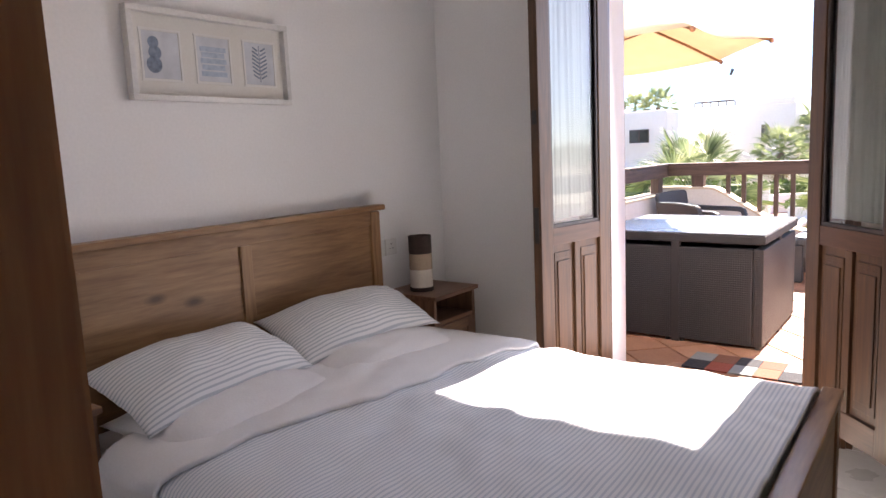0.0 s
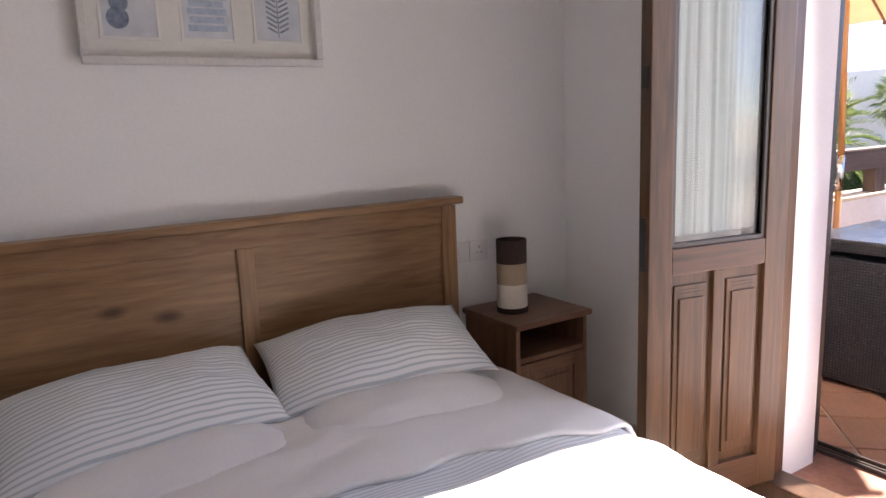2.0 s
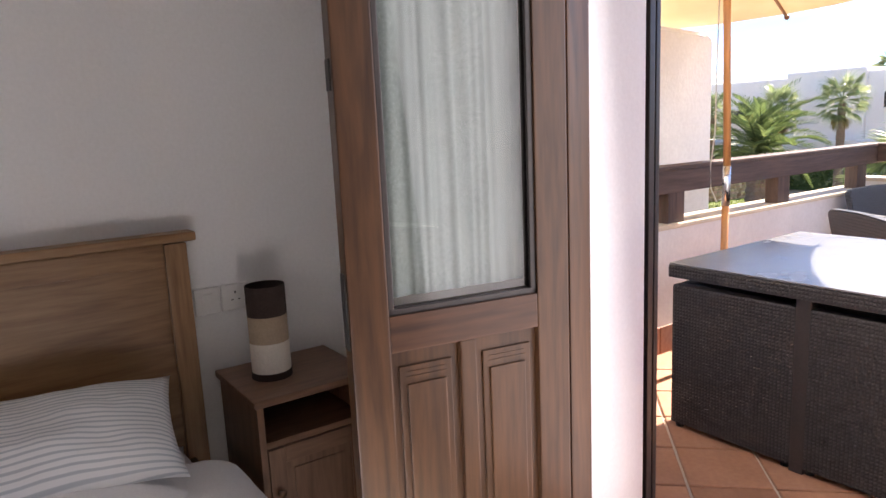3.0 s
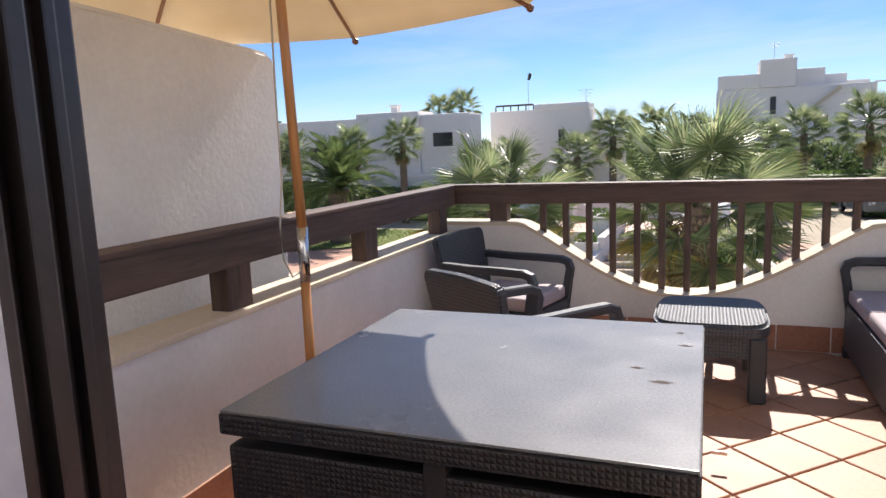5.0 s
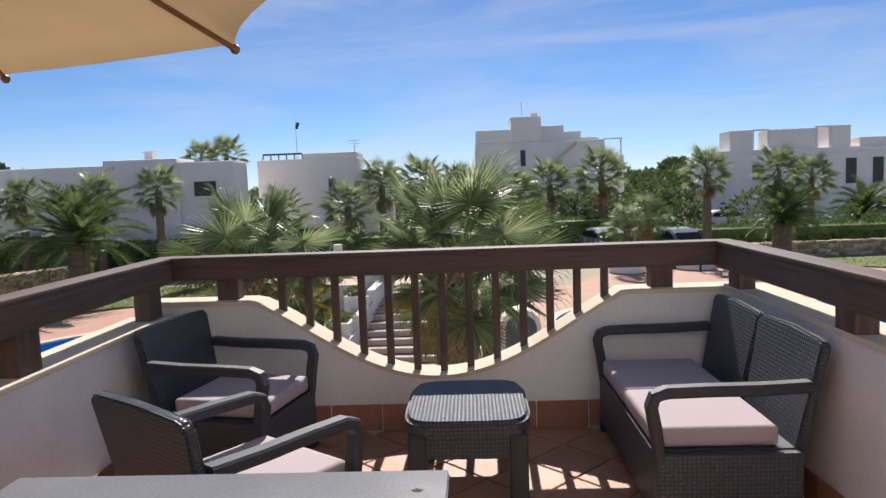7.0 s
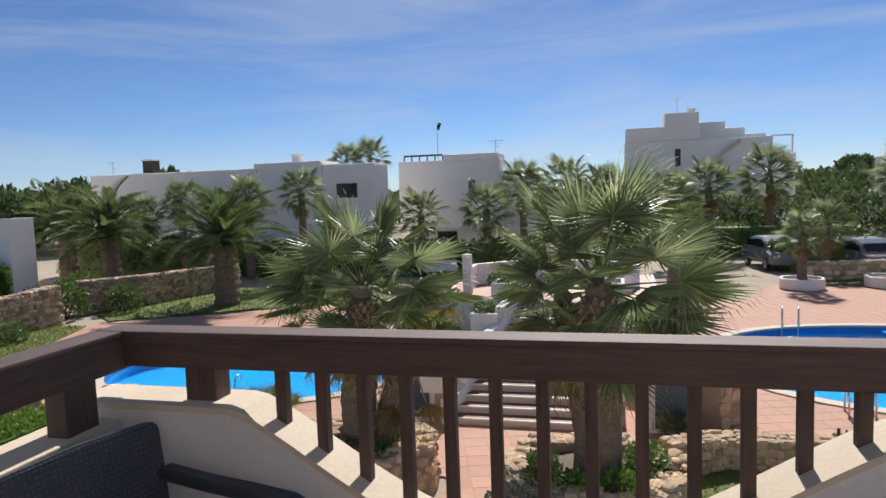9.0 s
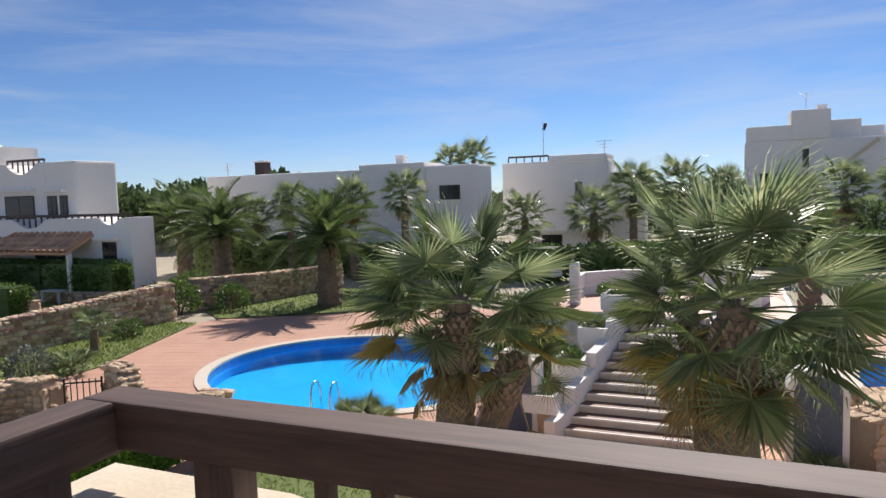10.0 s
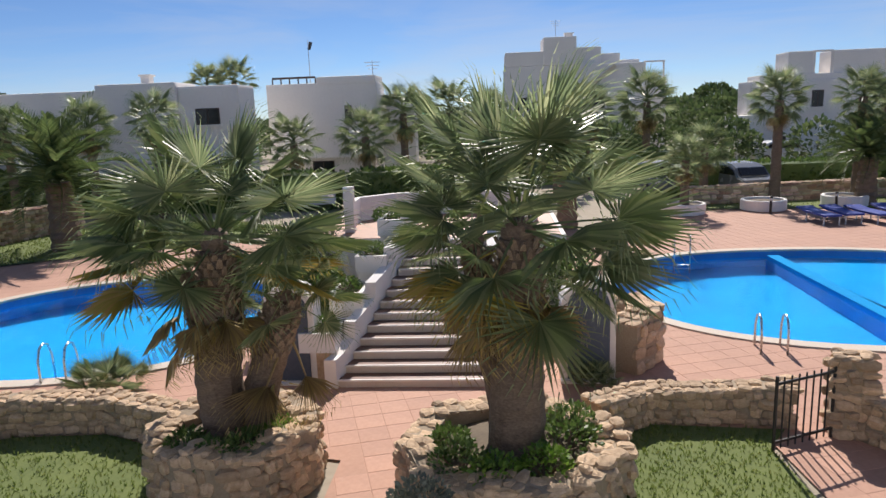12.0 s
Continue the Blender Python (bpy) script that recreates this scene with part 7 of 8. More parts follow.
# ---- houses ----
def house(name, label, walls, windows=(), shift=(0, 0)):
    root = thing(name, label, "house", m=pose(shift[0], 0, shift[1]))
    for x0, x1, y0, y1, z0, z1 in walls:
        b = bmesh.new()
        box(b, x0, x1, y0, y1, z0, z1, 0.12, 2)
        part("wall", b, M_STUCCO, root)
    for x0, x1, y, z0, z1 in windows:
        b = bmesh.new()
        box(b, x0, x1, y - 0.03, y + 0.05, z0, z1)
        w = part("window", b, M_SHUT, root)
        b = bmesh.new()
        box(b, x0 + 0.07, (x0 + x1) / 2 - 0.03, y - 0.04, y - 0.02, z0 + 0.07, z1 - 0.07)
        part("pane", b, M_DARKWIN, w)
        b = bmesh.new()
        box(b, (x0 + x1) / 2 + 0.03, x1 - 0.07, y - 0.04, y - 0.02, z0 + 0.07, z1 - 0.07)
        part("pane", b, M_DARKWIN, w)
        b = bmesh.new()
        box(b, x0 - 0.12, x1 + 0.12, y - 0.16, y + 0.02, z0 - 0.1, z0 - 0.002, 0.02)
        part("sill", b, M_STUCCO, w)
    return root


hC = house("villa", "long low white rendered villa with flat stepped roof", [(-32.4, -20.3, 40.5, 43, GZ, 3.58), (-20.3, -15.9, 40.3, 43, GZ, 3.86), (-15.9, -12.6, 40.5, 43, GZ, 3.62), (-33, -12.5, 39.2, 40.6, GZ, -0.1)],
           [(-30.1, -28.8, 40.5, 1.3, 2.17), (-26.4, -25.6, 40.5, 0.9, 2.0), (-15.0, -13.7, 40.5, 1.6, 2.45), (-24, -22.6, 40.5, 1.0, 1.8), (-22.2, -21.2, 39.2, -2.4, -1.2), (-17, -15.6, 39.2, -2.6, -1.0), (-20.4, -19.6, 39.2, -2.0, -1.0)], (0.4, -0.3))
hA = house("villa", "square white rendered villa with roof terrace", [(-12.6, -5.7, 47, 50, -0.6, 4.0), (-9.4, -5.75, 46.9, 49.8, 3.9, 4.35), (-5.7, -3.6, 48.5, 50, GZ, 3.2), (-12.0, -6.4, 47.8, 50, GZ, -0.55)],
           [(-7.75, -7.3, 47, 1.5, 2.6), (-10.2, -8.8, 47.8, -2.4, -0.8)], (-0.25, -0.46))
hB = house("apartment_block", "distant cream apartment block with stepped rooftop", [(2.4, 15.2, 70, 75, GZ, 6.0), (2.5, 8.0, 70, 75, 6, 7.3), (6.0, 9.0, 69.8, 74, 6, 8.5), (9.0, 11.4, 71, 75, 5.9, 7.6), (11.4, 13.2, 71.5, 75, 5.9, 7.0), (13.2, 15.1, 72, 75, 5.9, 6.4)],
           [(6.9, 7.4, 70, 3.6, 5.2), (10.5, 11.6, 70, 2.0, 3.4), (3.6, 4.6, 70, 2.0, 3.2)], (-0.2, -0.6))
hE = house("apartment_block", "cream apartment block with rooftop pergolas", [(21.9, 40.5, 62, 65, GZ, 3.55), (20.6, 23.5, 61.2, 64, GZ, 0.9), (22.6, 40.4, 62.2, 65, 3.5, 4.0), (24.8, 26.8, 62.4, 65, 3.9, 5.75), (28.3, 32.3, 62.6, 65, 3.9, 5.75), (33.6, 35.2, 62.4, 65, 3.9, 5.9), (36.0, 40.3, 62.5, 65, 3.9, 4.8)],
           [(26.6, 27.5, 62, 1.4, 2.7), (32.6, 33.0, 62, 0.6, 2.9), (34.6, 35.5, 62, 0.8, 3.0), (36.9, 37.8, 62, 0.8, 3.0), (35.0, 35.9, 62, -2.2, -0.5), (37.3, 38.2, 62, -1.9, -0.4), (24.2, 24.8, 62, -2.4, -0.8)], (-0.3, -0.5))
hD = house("row_house", "white terraced house with scooped balconies and tiled canopies", [(-32.6, -30.2, 28.9, 31.5, GZ, 3.95), (-37.9, -37.1, 28.5, 29.1, 0.5, 2.3)],
           [(-45.0, -41.5, 29, 0.8, 2.4), (-36.0, -33.6, 29, 0.75, 2.2), (-32.45, -31.7, 28.9, 0.97, 2.15), (-31.5, -30.9, 28.9, 0.97, 2.15), (-39.6, -38.7, 29, 0.7, 2.3), (-45.4, -44.2, 29.02, 4.2, 5.8), (-27.06, -26.13, 27.6, -1.25, -0.22),
            (-39.8, -37.4, 27.6, -2.75, -1.15), (-36.3, -35.2, 27.6, -2.75, -1.0), (-31.9, -29.7, 27.6, -2.75, -0.75), (-44.6, -42.3, 27.6, -2.2, -1.5)])


def scooped_wall(root, x0, x1, y0, y1, z0, top, scoops):
    """A rendered wall whose top sags in smooth scoops: start, end and lowest height of each."""
    pts = [(x0, top)]
    for a, c, low in scoops:
        pts += [(a + (c - a) * k / 12, top - (top - low) * math.sin(math.pi * k / 12) ** 1.3) for k in range(13)]
    pts += [(x1, top), (x1, z0), (x0, z0)]
    b = bmesh.new()
    prism(b, pts, "y", y0, y1)
    return part("wall", b, M_STUCCO, root)


scooped_wall(hD, -50.0, -45.95, 29, 31.5, GZ, 4.75, ())
scooped_wall(hD, -45.94, -36.3, 29, 31.5, GZ, 4.2, ((-45.6, -41.0, 3.6),))
scooped_wall(hD, -36.29, -32.61, 29, 31.5, GZ, 3.95, ((-36.0, -33.1, 3.35),))
scooped_wall(hD, -50.0, -35.3, 27.6, 28.99, GZ, 0.6, ((-45.6, -41.0, 0.05), (-39.4, -36.0, 0.2)))
scooped_wall(hD, -35.29, -25.1, 27.6, 28.99, GZ, 0.95, ((-33.6, -30.8, 0.45), (-27.3, -25.7, 0.6)))
b = bmesh.new()
prism(b, [(-45.9, 4.2), (-45.9, 6.62), (-43.9, 6.6), (-40.6, 5.1), (-36.31, 5.0), (-36.31, 4.19), (-41, 4.19)], "y", 29.03, 30.2)
part("stair_tower", b, M_STUCCO, hD)
b = bmesh.new()
prism(b, [(-44.6, 5.0), (-42.4, 6.4), (-41.8, 6.38), (-38.8, 5.05), (-36.31, 5.0), (-36.31, 4.19), (-44.6, 4.19)], "y", 30.21, 31.4)
part("tower_roof", b, M_STUCCO, hD)
for x0, x1, y, z in ((-45.2, -41.4, 27.6, -1.15), (-27.3, -25.9, 27.6, -0.1), (-45.4, -41.2, 29, 2.62), (-36.1, -33.4, 29, 2.42), (-32.5, -30.8, 28.9, 2.35)):
    b = bmesh.new()
    box(b, x0, x1, y - 0.4, y + 0.02, z, z + 0.14, 0.03)
    part("window_ledge", b, M_STUCCO, hD)


# ---- details of the houses ----
def rail_run(root, x0, x1, y, z, h=0.55, step=0.35, solid=False):
    b = bmesh.new()
    box(b, x0, x1, y - 0.06, y + 0.06, z + h - 0.12, z + h, 0.01)
    rl = part("balcony_rail", b, M_RAIL_X, root, "dark brown timber rail")
    n = int((x1 - x0) / step)
    for i in range(n + 1):
        b = bmesh.new()
        x = x0 + (x1 - x0) * i / n
        box(b, x - 0.035, x + 0.035, y - 0.03, y + 0.03, z, z + h - 0.12)
        part("baluster", b, M_RAIL_Z, rl)


rail_run(hD, -47.0, -35.3, 27.8, 0.1, 0.9, 0.45)
rail_run(hD, -34.7, -25.2, 27.8, 0.5, 0.66, 0.45)
rail_run(hD, -46.2, -41.0, 29.3, 3.6, 1.05, 0.45)
rail_run(hD, -36.0, -33.0, 29.3, 3.35, 0.85, 0.4)
rail_run(hA, -12.2, -9.5, 47.2, 4.0, 0.42, 0.5)
# sloping tiled canopy of the row houses: rows of half-round tiles

RT = bpy.data.meshes.new("roof_tile")
tb = bmesh.new()
pr = [(-0.10 * math.cos(a), 0.10 * math.sin(a)) for a in (0, 0.5, 1.05, 1.57, 2.1, 2.64, 3.14)]
us = [tb.verts.new((x, 0, z)) for x, z in pr]
vs_ = [tb.verts.new((x * 0.85, 0.52, z * 0.85)) for x, z in pr]
for k in range(6):
    tb.faces.new((us[k], us[k + 1], vs_[k + 1], vs_[k]))
tb.to_mesh(RT)
tb.free()
RT.materials.append(M_ROOF)
for cx0, cx1, y0, z0, slope in ((-40.0, -33.8, 26.0, -0.86, 26), (-33.7, -27.9, 26.0, -0.62, 26)):
    cano = thing("tiled_canopy", "sloping canopy of orange half-round roof tiles", "canopy", "tiled canopies", pose(cx0 + 0.3, y0, z0, slope, 0, 0))
    b = bmesh.new()
    box(b, 0, cx1 - cx0, 0, 1.9, -0.12, 0.0)
    part("roof_slab", b, M_ROOF, cano)
    nx = int((cx1 - cx0) / 0.42)
    for i in range(nx + 1):
        for j in range(4):
            piece("roof_tile", RT, cano, Matrix.Translation((0.1 + i * 0.42, j * 0.47, 0.01 + (0.012 if j % 2 else 0))) @ Matrix.Diagonal((1.9, 1, 1.5, 1)))
    for x in (0.1, cx1 - cx0 - 0.1):
        b = bmesh.new()
        box(b, -0.09, 0.09, -0.09, 0.09, GZ - z0 - 0.02, -0.02)
        part("post", b, M_STUCCO, cano, at=Matrix.Translation((x, 0.2, -0.1)) @ Matrix.Rotation(-radians(slope), 4, "X"))


def mast(x, y, z, h, label, category, flag=False):
    root = thing("roof_antenna" if not flag else "flagpole", label, category, "", pose(x, y, z))
    b = bmesh.new()
    rod(b, (0, 0, -0.3), (0, 0, h), 0.035, 0.02, 6)
    part("mast", b, M_STEEL, root)
    if flag:
        b = bmesh.new()
        boxm(b, pose(0.12, 0, h - 0.35, 0, 20, 0), 0.22, 0.02, 0.5, 0.005)
        part("flag", b, M_IRON, root, "small dark furled flag")
    else:
        for k, w in enumerate((0.5, 0.4, 0.3)):
            b = bmesh.new()
            rod(b, (-w, 0, h - 0.1 - 0.2 * k), (w, 0, h - 0.1 - 0.2 * k), 0.018, n=5)
            part("aerial_bar", b, M_STEEL, root)
    return root


mast(7.0, 71.0, 7.9, 1.6, "thin metal roof antenna", "antenna")
mast(-10.8, 50.0, 3.4, 3.0, "thin flagpole with a dark furled flag", "flagpole", True)
mast(-6.3, 48.0, 4.0, 0.8, "thin metal roof antenna", "antenna")
mast(-31.0, 41.5, 3.5, 0.7, "thin metal roof antenna", "antenna")
for x, y, z, w, h in ((-28.4, 42.0, 3.4, 0.75, 0.75), (8.3, 72.0, 7.8, 0.7, 0.5), (-17.8, 42, 3.6, 0.5, 0.4)):
    ch_ = thing("chimney", "squat rooftop chimney with a cap", "chimney", "", pose(x, y, z))
    b = bmesh.new()
    box(b, -w / 2, w / 2, -w / 2, w / 2, -0.2, h, 0.02)
    part("stack", b, M_SHUT if x == -28.4 else M_STUCCO, ch_)
    b = bmesh.new()
    box(b, -w / 2 - 0.08, w / 2 + 0.08, -w / 2 - 0.08, w / 2 + 0.08, h, h + 0.1, 0.02)
    part("cap", b, M_STUCCO, ch_)
# rooftop pergolas of the far blocks
for root, x0, x1, y, z0, z1 in ((hE, 26.8, 28.3, 62.6, 4.0, 5.65), (hE, 32.3, 33.6, 62.6, 4.0, 5.75), (hB, 15.3, 17.2, 71.0, 4.6, 6.0)):
    for x in (x0 + 0.1, x1 - 0.1):
        b = bmesh.new()
        box(b, x - 0.07, x + 0.07, y, y + 0.14, z0 - (3 if root is hB else 0), z1)
        part("pergola_post", b, M_STUCCO, root)
    b = bmesh.new()
    box(b, x0, x1, y - 0.02, y + 0.16, z1, z1 + 0.14)
    part("pergola_beam", b, M_STUCCO, root)
b = bmesh.new()
box(b, 15.2, 17.3, 70.6, 78, GZ, 4.4, 0.1)
part("wall", b, M_STUCCO, hB)
b = bmesh.new()
prism(b, [(-9.6, 5.9), (-12.9, 3.2), (-12.9, 2.9), (-9.4, 5.6)], "y", 69.75, 69.95)
for v in b.verts:
    v.co.x += 22.0
part("stair_wall", b, M_COPING, hB)


# ---- cars, pots, loungers ----
def car(x, y, rz, paint, label):
    root = thing("parked_car", label, "car", "parked cars", pose(x, y, GZ, 0, 0, rz))
    side = [(-2.1, 0.35), (-2.15, 0.75), (-2.0, 0.98), (-1.55, 1.05), (-1.15, 1.48), (-0.6, 1.62), (0.55, 1.60), (1.05, 1.42), (1.45, 1.02), (2.0, 0.90), (2.12, 0.6), (2.08, 0.32)]
    b = bmesh.new()
    prism(b, [(px, pz) for px, pz in side], "y", -0.86, 0.86)
    for v in b.verts:
        if v.co.z > 1.05:
            v.co.y *= 1 - 0.28 * (v.co.z - 1.05)
    bmesh.ops.bevel(b, geom=list(b.edges), offset=0.05, segments=2, affect="EDGES")
    part("body", b, paint, root, smooth=False)
    for s in (-1, 1):
        b = bmesh.new()
        prism(b, [(-1.35, 1.1), (-1.05, 1.42), (0.5, 1.52), (0.95, 1.36), (1.25, 1.1)], "y", s * 0.80, s * 0.865)
        part("side_window", b, M_DARKWIN, root)
        for wx in (-1.3, 1.32):
            b = bmesh.new()
            rod(b, (wx, s * 0.70, 0.33), (wx, s * 0.88, 0.33), 0.33, n=18)
            w = part("wheel", b, M_PLASTIC_K, root)
            b = bmesh.new()
            rod(b, (wx, s * 0.86, 0.33), (wx, s * 0.895, 0.33), 0.2, n=12)
            part("rim", b, M_STEEL, w)
    b = bmesh.new()
    prism(b, [(-1.50, 1.09), (-1.17, 1.45), (-1.12, 1.45), (-1.44, 1.07)], "y", -0.66, 0.66)
    for v in b.verts:
        v.co.x -= 0.05
    part("rear_window", b, M_DARKWIN, root)
    b = bmesh.new()
    prism(b, [(1.42, 1.07), (1.07, 1.40), (1.12, 1.42), (1.48, 1.09)], "y", -0.66, 0.66)
    for v in b.verts:
        v.co.x += 0.03
    part("windscreen", b, M_DARKWIN, root)
    for s in (-0.62, 0.62):
        b = bmesh.new()
        box(b, 2.04, 2.14, s - 0.16, s + 0.16, 0.66, 0.80, 0.02)
        part("headlight", b, M_STEEL, root)
    return root


M_CAR_G = surface("grey_car_paint", (0.26, 0.27, 0.28), (0.33, 0.34, 0.35), 2, 0.25, 20, 0.01, metal=0.4)
M_CAR_W = surface("white_car_paint", (0.62, 0.63, 0.65), (0.70, 0.71, 0.72), 2, 0.25, 20, 0.01)
car(12.9, 39.0, -78, M_CAR_G, "silver-grey parked estate car behind the wall")
car(9.3, 41.0, -80, M_CAR_G, "silver-grey parked car behind the palms")
car(-8.1, 38.8, -70, M_CAR_W, "white parked car beside the hedge")
car(22.0, 57.0, 5, M_CAR_W, "white parked car before the apartment block")

for x, y, r in ((8.9, 33.4, 0.85), (12.3, 34.0, 0.9), (15.9, 34.7, 0.9)):
    root = thing("round_planter", "low round white concrete planter", "planter", "white planters", pose(x, y, GZ))
    b = bmesh.new()
    lathe(b, [(r * 0.92, 0), (r, 0.03), (r, 0.42), (r * 0.97, 0.45), (r * 0.86, 0.45), (r * 0.85, 0.36)], 32)
    part("bowl", b, M_STUCCO, root, smooth=False)
    b = bmesh.new()
    lathe(b, [(r * 0.86, 0.36), (r * 0.4, 0.40), (0.001, 0.42)], 24)
    part("soil", b, M_SOIL, root, smooth=True)


def lounger(x, y, rz):
    root = thing("sun_lounger", "royal blue plastic sun lounger with white legs", "sun lounger", "sun loungers", pose(x, y, GZ, 0, 0, rz))
    b = bmesh.new()
    box(b, -0.95, 0.35, -0.32, 0.32, 0.32, 0.40, 0.03)
    part("mattress", b, M_BLUE, root)
    b = bmesh.new()
    boxm(b, pose(0.70, 0, 0.40, 0, -7, 0), 0.70, 0.64, 0.07, 0.03)
    part("backrest", b, M_BLUE, root)
    for px in (-0.85, 0.3):
        for py in (-0.28, 0.28):
            b = bmesh.new()
            rod(b, (px, py, 0), (px, py, 0.33), 0.025, n=8)
            part("leg", b, M_PLASTIC_W, root)
    return root


for k, (x, y, rz) in enumerate(((13.0, 30.6, 95), (13.9, 30.8, 92), (14.8, 30.6, 98), (15.8, 30.9, 90), (17.0, 30.4, 94))):
    lounger(x, y, rz)


def path_lamp(x, y):
    root = thing("path_lamp", "small black bollard garden lamp", "garden lamp", "bollard lamps", pose(x, y, GZ))
    b = bmesh.new()
    rod(b, (0, 0, 0), (0, 0, 0.55), 0.05, n=10)
    part("post", b, M_IRON, root)
    b = bmesh.new()
    rod(b, (0, 0, 0.55), (0, 0, 0.66), 0.06, n=10)
    part("lantern", b, M_PLASTIC_W, root)
    b = bmesh.new()
    lathe(b, [(0.085, 0.66), (0.05, 0.72), (0.0, 0.74)], 10)
    part("cap", b, M_IRON, root)


for x, y in ((-18.3, 26.0), (12.1, 32.7), (15.0, 33.5)):
    path_lamp(x, y)
gt = thing("garden_chair", "white plastic garden chairs stacked beside the hedge", "chair", m=pose(-28.4, 26.0, GZ))
for q, nm in (((-0.6, 0.6, -0.4, 0.4, 0.55, 0.62), "seat"), ((-0.6, 0.6, 0.36, 0.42, 0.62, 1.2), "backrest"), ((-0.6, -0.5, -0.4, -0.3, 0, 0.55), "leg"), ((0.5, 0.6, -0.4, -0.3, 0, 0.55), "leg")):
    b = bmesh.new()
    box(b, *q, 0.02)
    part(nm, b, M_PLASTIC_W, gt)


# ---- tiles ----
def clip_rect(poly, x0, x1, y0, y1):
    for ax, lim, keep in ((0, x0, 1), (0, x1, -1), (1, y0, 1), (1, y1, -1)):
        out = []
        for p, q in zip(poly, poly[1:] + poly[:1]):
            a, b_ = (p[ax] - lim) * keep, (q[ax] - lim) * keep
            if a >= 0:
                out.append(p)
            if (a < 0) != (b_ < 0):
                u = a / (a - b_)
                out.append((p[0] + (q[0] - p[0]) * u, p[1] + (q[1] - p[1]) * u))
        poly = out
        if len(poly) < 3:
            return []
    return poly


def tile_piece(poly, z0, z1):
    """A tile with a small arris round its top."""
    cx, cy = sum(p[0] for p in poly) / len(poly), sum(p[1] for p in poly) / len(poly)
    b = bmesh.new()
    inner = [(cx + (x - cx) * 0.975, cy + (y - cy) * 0.975) for x, y in poly]
    lo = [b.verts.new((x, y, z0)) for x, y in poly]
    mid = [b.verts.new((x, y, z1 - 0.0025)) for x, y in poly]
    hi = [b.verts.new((x, y, z1)) for x, y in inner]
    n = len(poly)
    for i in range(n):
        j = (i + 1) % n
        b.faces.new((lo[i], lo[j], mid[j], mid[i]))
        b.faces.new((mid[i], mid[j], hi[j], hi[i]))
    b.faces.new(hi)
    bmesh.ops.recalc_face_normals(b, faces=b.faces)
    return b


def lay(parent, mat, x0, x1, y0, y1, size, gap, turn, ox, oy):
    shared = None
    c, s = math.cos(radians(turn)), math.sin(radians(turn))
    n = int(max(x1 - x0, y1 - y0) / size * 1.5) + 3
    h = (size - gap) / 2
    for i in range(-n, n + 1):
        for j in range(-n, n + 1):
            u, v = i * size, j * size
            cx, cy = ox + u * c - v * s, oy + u * s + v * c
            if cx < x0 - size or cx > x1 + size or cy < y0 - size or cy > y1 + size:
                continue
            sq = [(cx + a * c - b_ * s, cy + a * s + b_ * c) for a, b_ in ((-h, -h), (h, -h), (h, h), (-h, h))]
            cl = clip_rect(sq, x0, x1, y0, y1)
            if len(cl) < 3:
                continue
            area = abs(sum(p[0] * q[1] - q[0] * p[1] for p, q in zip(cl, cl[1:] + cl[:1]))) / 2
            if area < 0.0015:
                continue
            if area > (2 * h) ** 2 * 0.9999:
                if shared is None:
                    shared = mesh_of("tile", tile_piece([(a * c - b_ * s, a * s + b_ * c) for a, b_ in ((-h, -h), (h, -h), (h, h), (-h, h))], -0.012, 0.0), mat)
                piece("tile", shared, parent, Matrix.Translation((cx, cy, 0)))
            else:
                part("tile", tile_piece(cl, -0.012, 0.0), mat, parent)


lay(floor_t, M_TERRA, TX0 + 0.012, TX1 - 0.012, YO + 0.002, TY1 - 0.012, 0.305, 0.012, 45, 1.40, 2.9)
lay(floor_in, M_TILE_IN, 0.013, RX, RY - 1.47, YI - 0.013, 0.40, 0.004, 0, 0.2, 0.1)
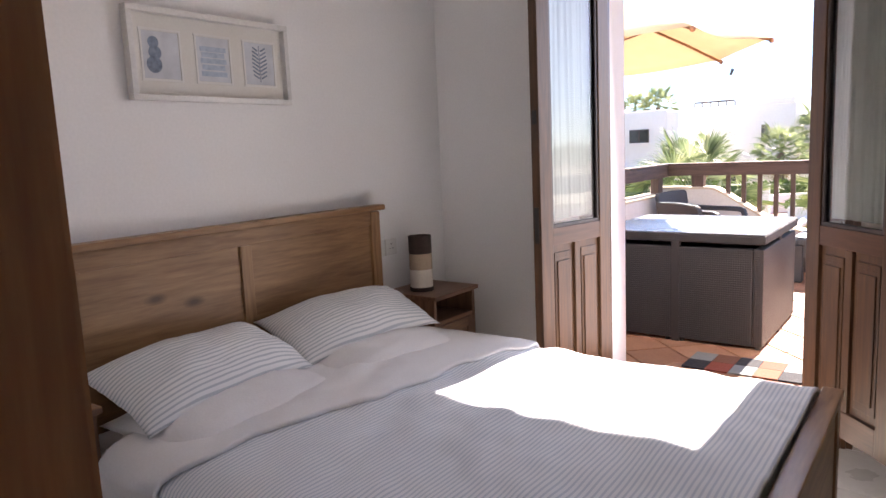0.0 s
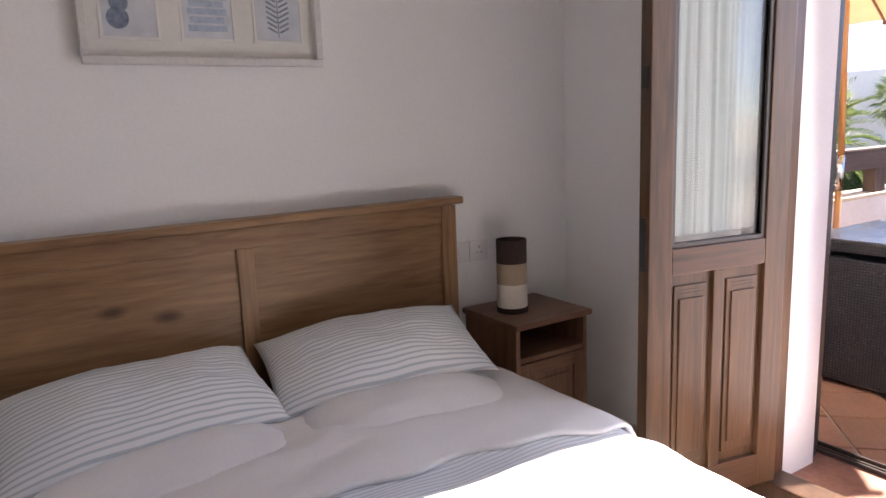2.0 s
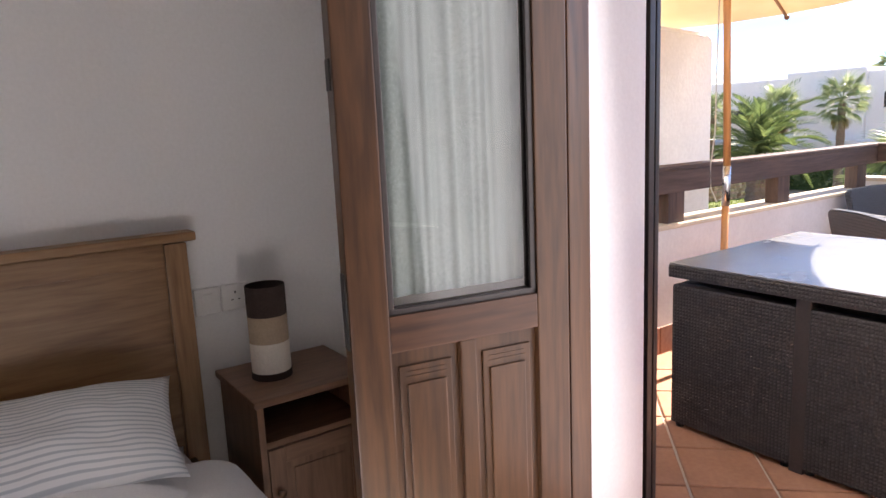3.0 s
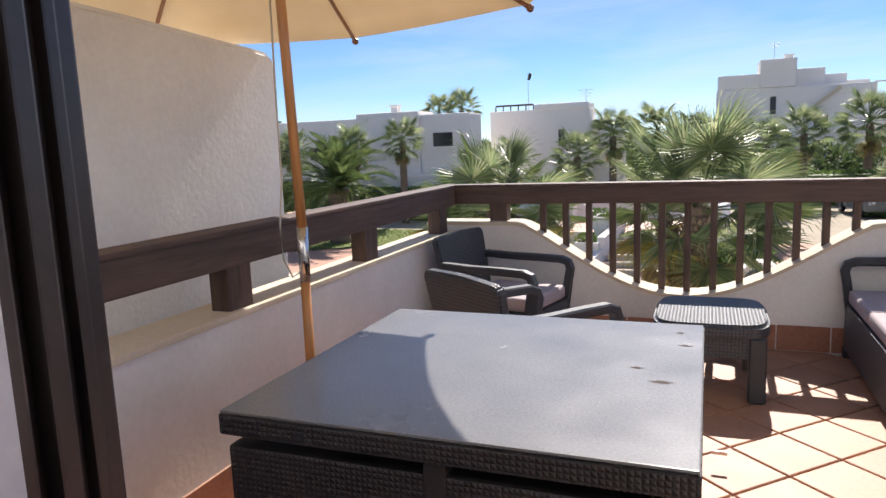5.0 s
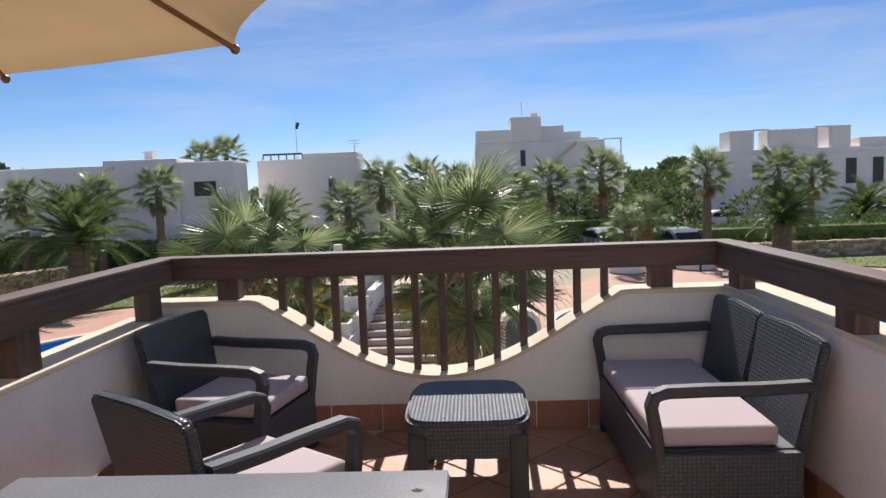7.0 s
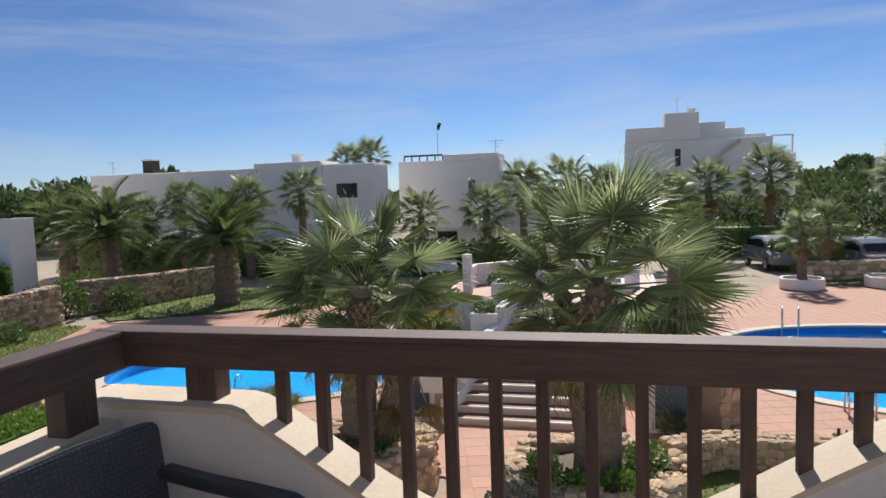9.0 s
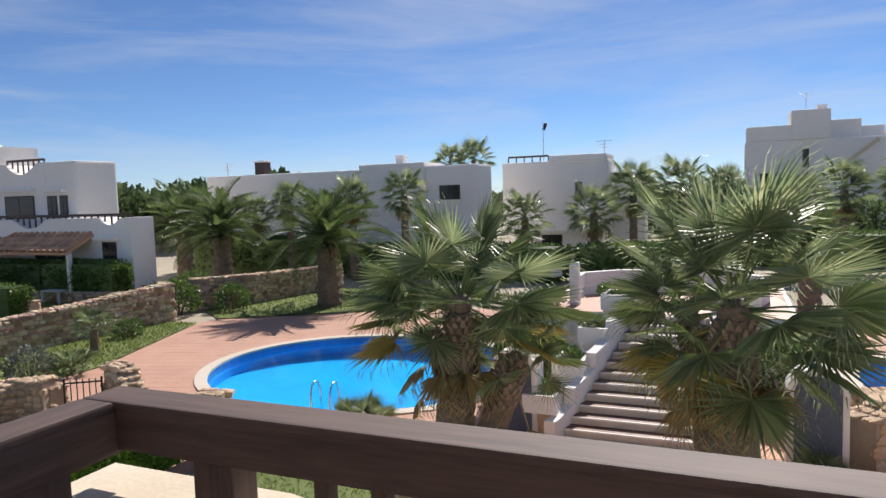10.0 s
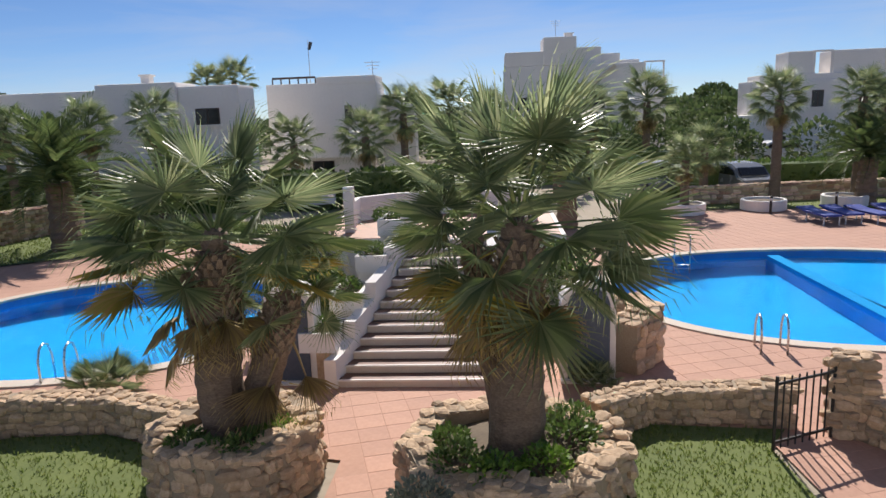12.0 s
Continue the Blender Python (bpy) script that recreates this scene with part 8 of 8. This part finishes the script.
# skirting tiles round the terrace
skirt = tagged(part("baseboard_terrace", box(bmesh.new(), TX0, TX0 + 0.004, YO, TY1, 0, 0.155), M_GROUT, None, "terracotta skirting tiles round the terrace"), kind="structure")
for k in range(14):
    y0 = YO + 0.305 * k
    y1 = min(y0 + 0.297, TY1 - 0.012)
    if y1 - y0 < 0.04:
        continue
    for x0, x1 in ((TX0 + 0.0045, TX0 + 0.0145), (TX1 - 0.0145, TX1 - 0.002)):
        part("skirting_tile", box(bmesh.new(), x0, x1, y0, y1, 0.001, 0.16, 0.002, 1), M_SKIRT, skirt)
for k in range(11):
    x0 = TX0 + 0.015 + 0.305 * k
    x1 = min(x0 + 0.297, TX1 - 0.016)
    if x1 - x0 < 0.04:
        continue
    part("skirting_tile", box(bmesh.new(), x0, x1, TY1 - 0.0125, TY1 - 0.002, 0.001, 0.16, 0.002, 1), M_SKIRT, skirt)
# square paving tiles round the pools
deck = bpy.data.objects["pavement"]
c_, s_ = math.cos(radians(17)), math.sin(radians(17))
SIDE, JOINT = 0.42, 0.009
hh_ = (SIDE - JOINT) / 2
corners = [(a * c_ - b_ * s_, a * s_ + b_ * c_) for a, b_ in ((-hh_, -hh_), (hh_, -hh_), (hh_, hh_), (-hh_, hh_))]
rim_l, rim_r = grown(POOL_L, 0.33), grown(POOL_R, 0.33)
spots = []
for i in range(-70, 71):
    for j in range(-50, 71):
        x, y = i * SIDE * c_ - j * SIDE * s_, 20 + i * SIDE * s_ + j * SIDE * c_
        if all(inside(x + a, y + b_, deck_out) for a, b_ in corners) and not inside(x, y, rim_l) and not inside(x, y, rim_r) and not any(inside(x, y, lawn[1]) for lawn in LAWNS):
            spots.append((x, y))
spots.sort(key=lambda p: math.hypot(p[0], p[1] - 12))
paver = mesh_of("tile", tile_piece(corners, -0.005, 0.004), M_DECK_T)
for x, y in spots[:300]:
    piece("tile", paver, deck, Matrix.Translation((x, y, GZ)))
V, F = [], []
for x, y in spots[300:]:
    o = len(V)
    V += [(v.co.x + x, v.co.y + y, v.co.z + GZ) for v in paver.vertices]
    F += [[o + q for q in p.vertices] for p in paver.polygons]
me = bpy.data.meshes.new("paving")
me.from_pydata(V, [], F)
me.materials.append(M_DECK_T)
ob = new("paving", me)
ob.parent = deck
tagged(ob, "pink-terracotta paving tiles", kind="stuff")
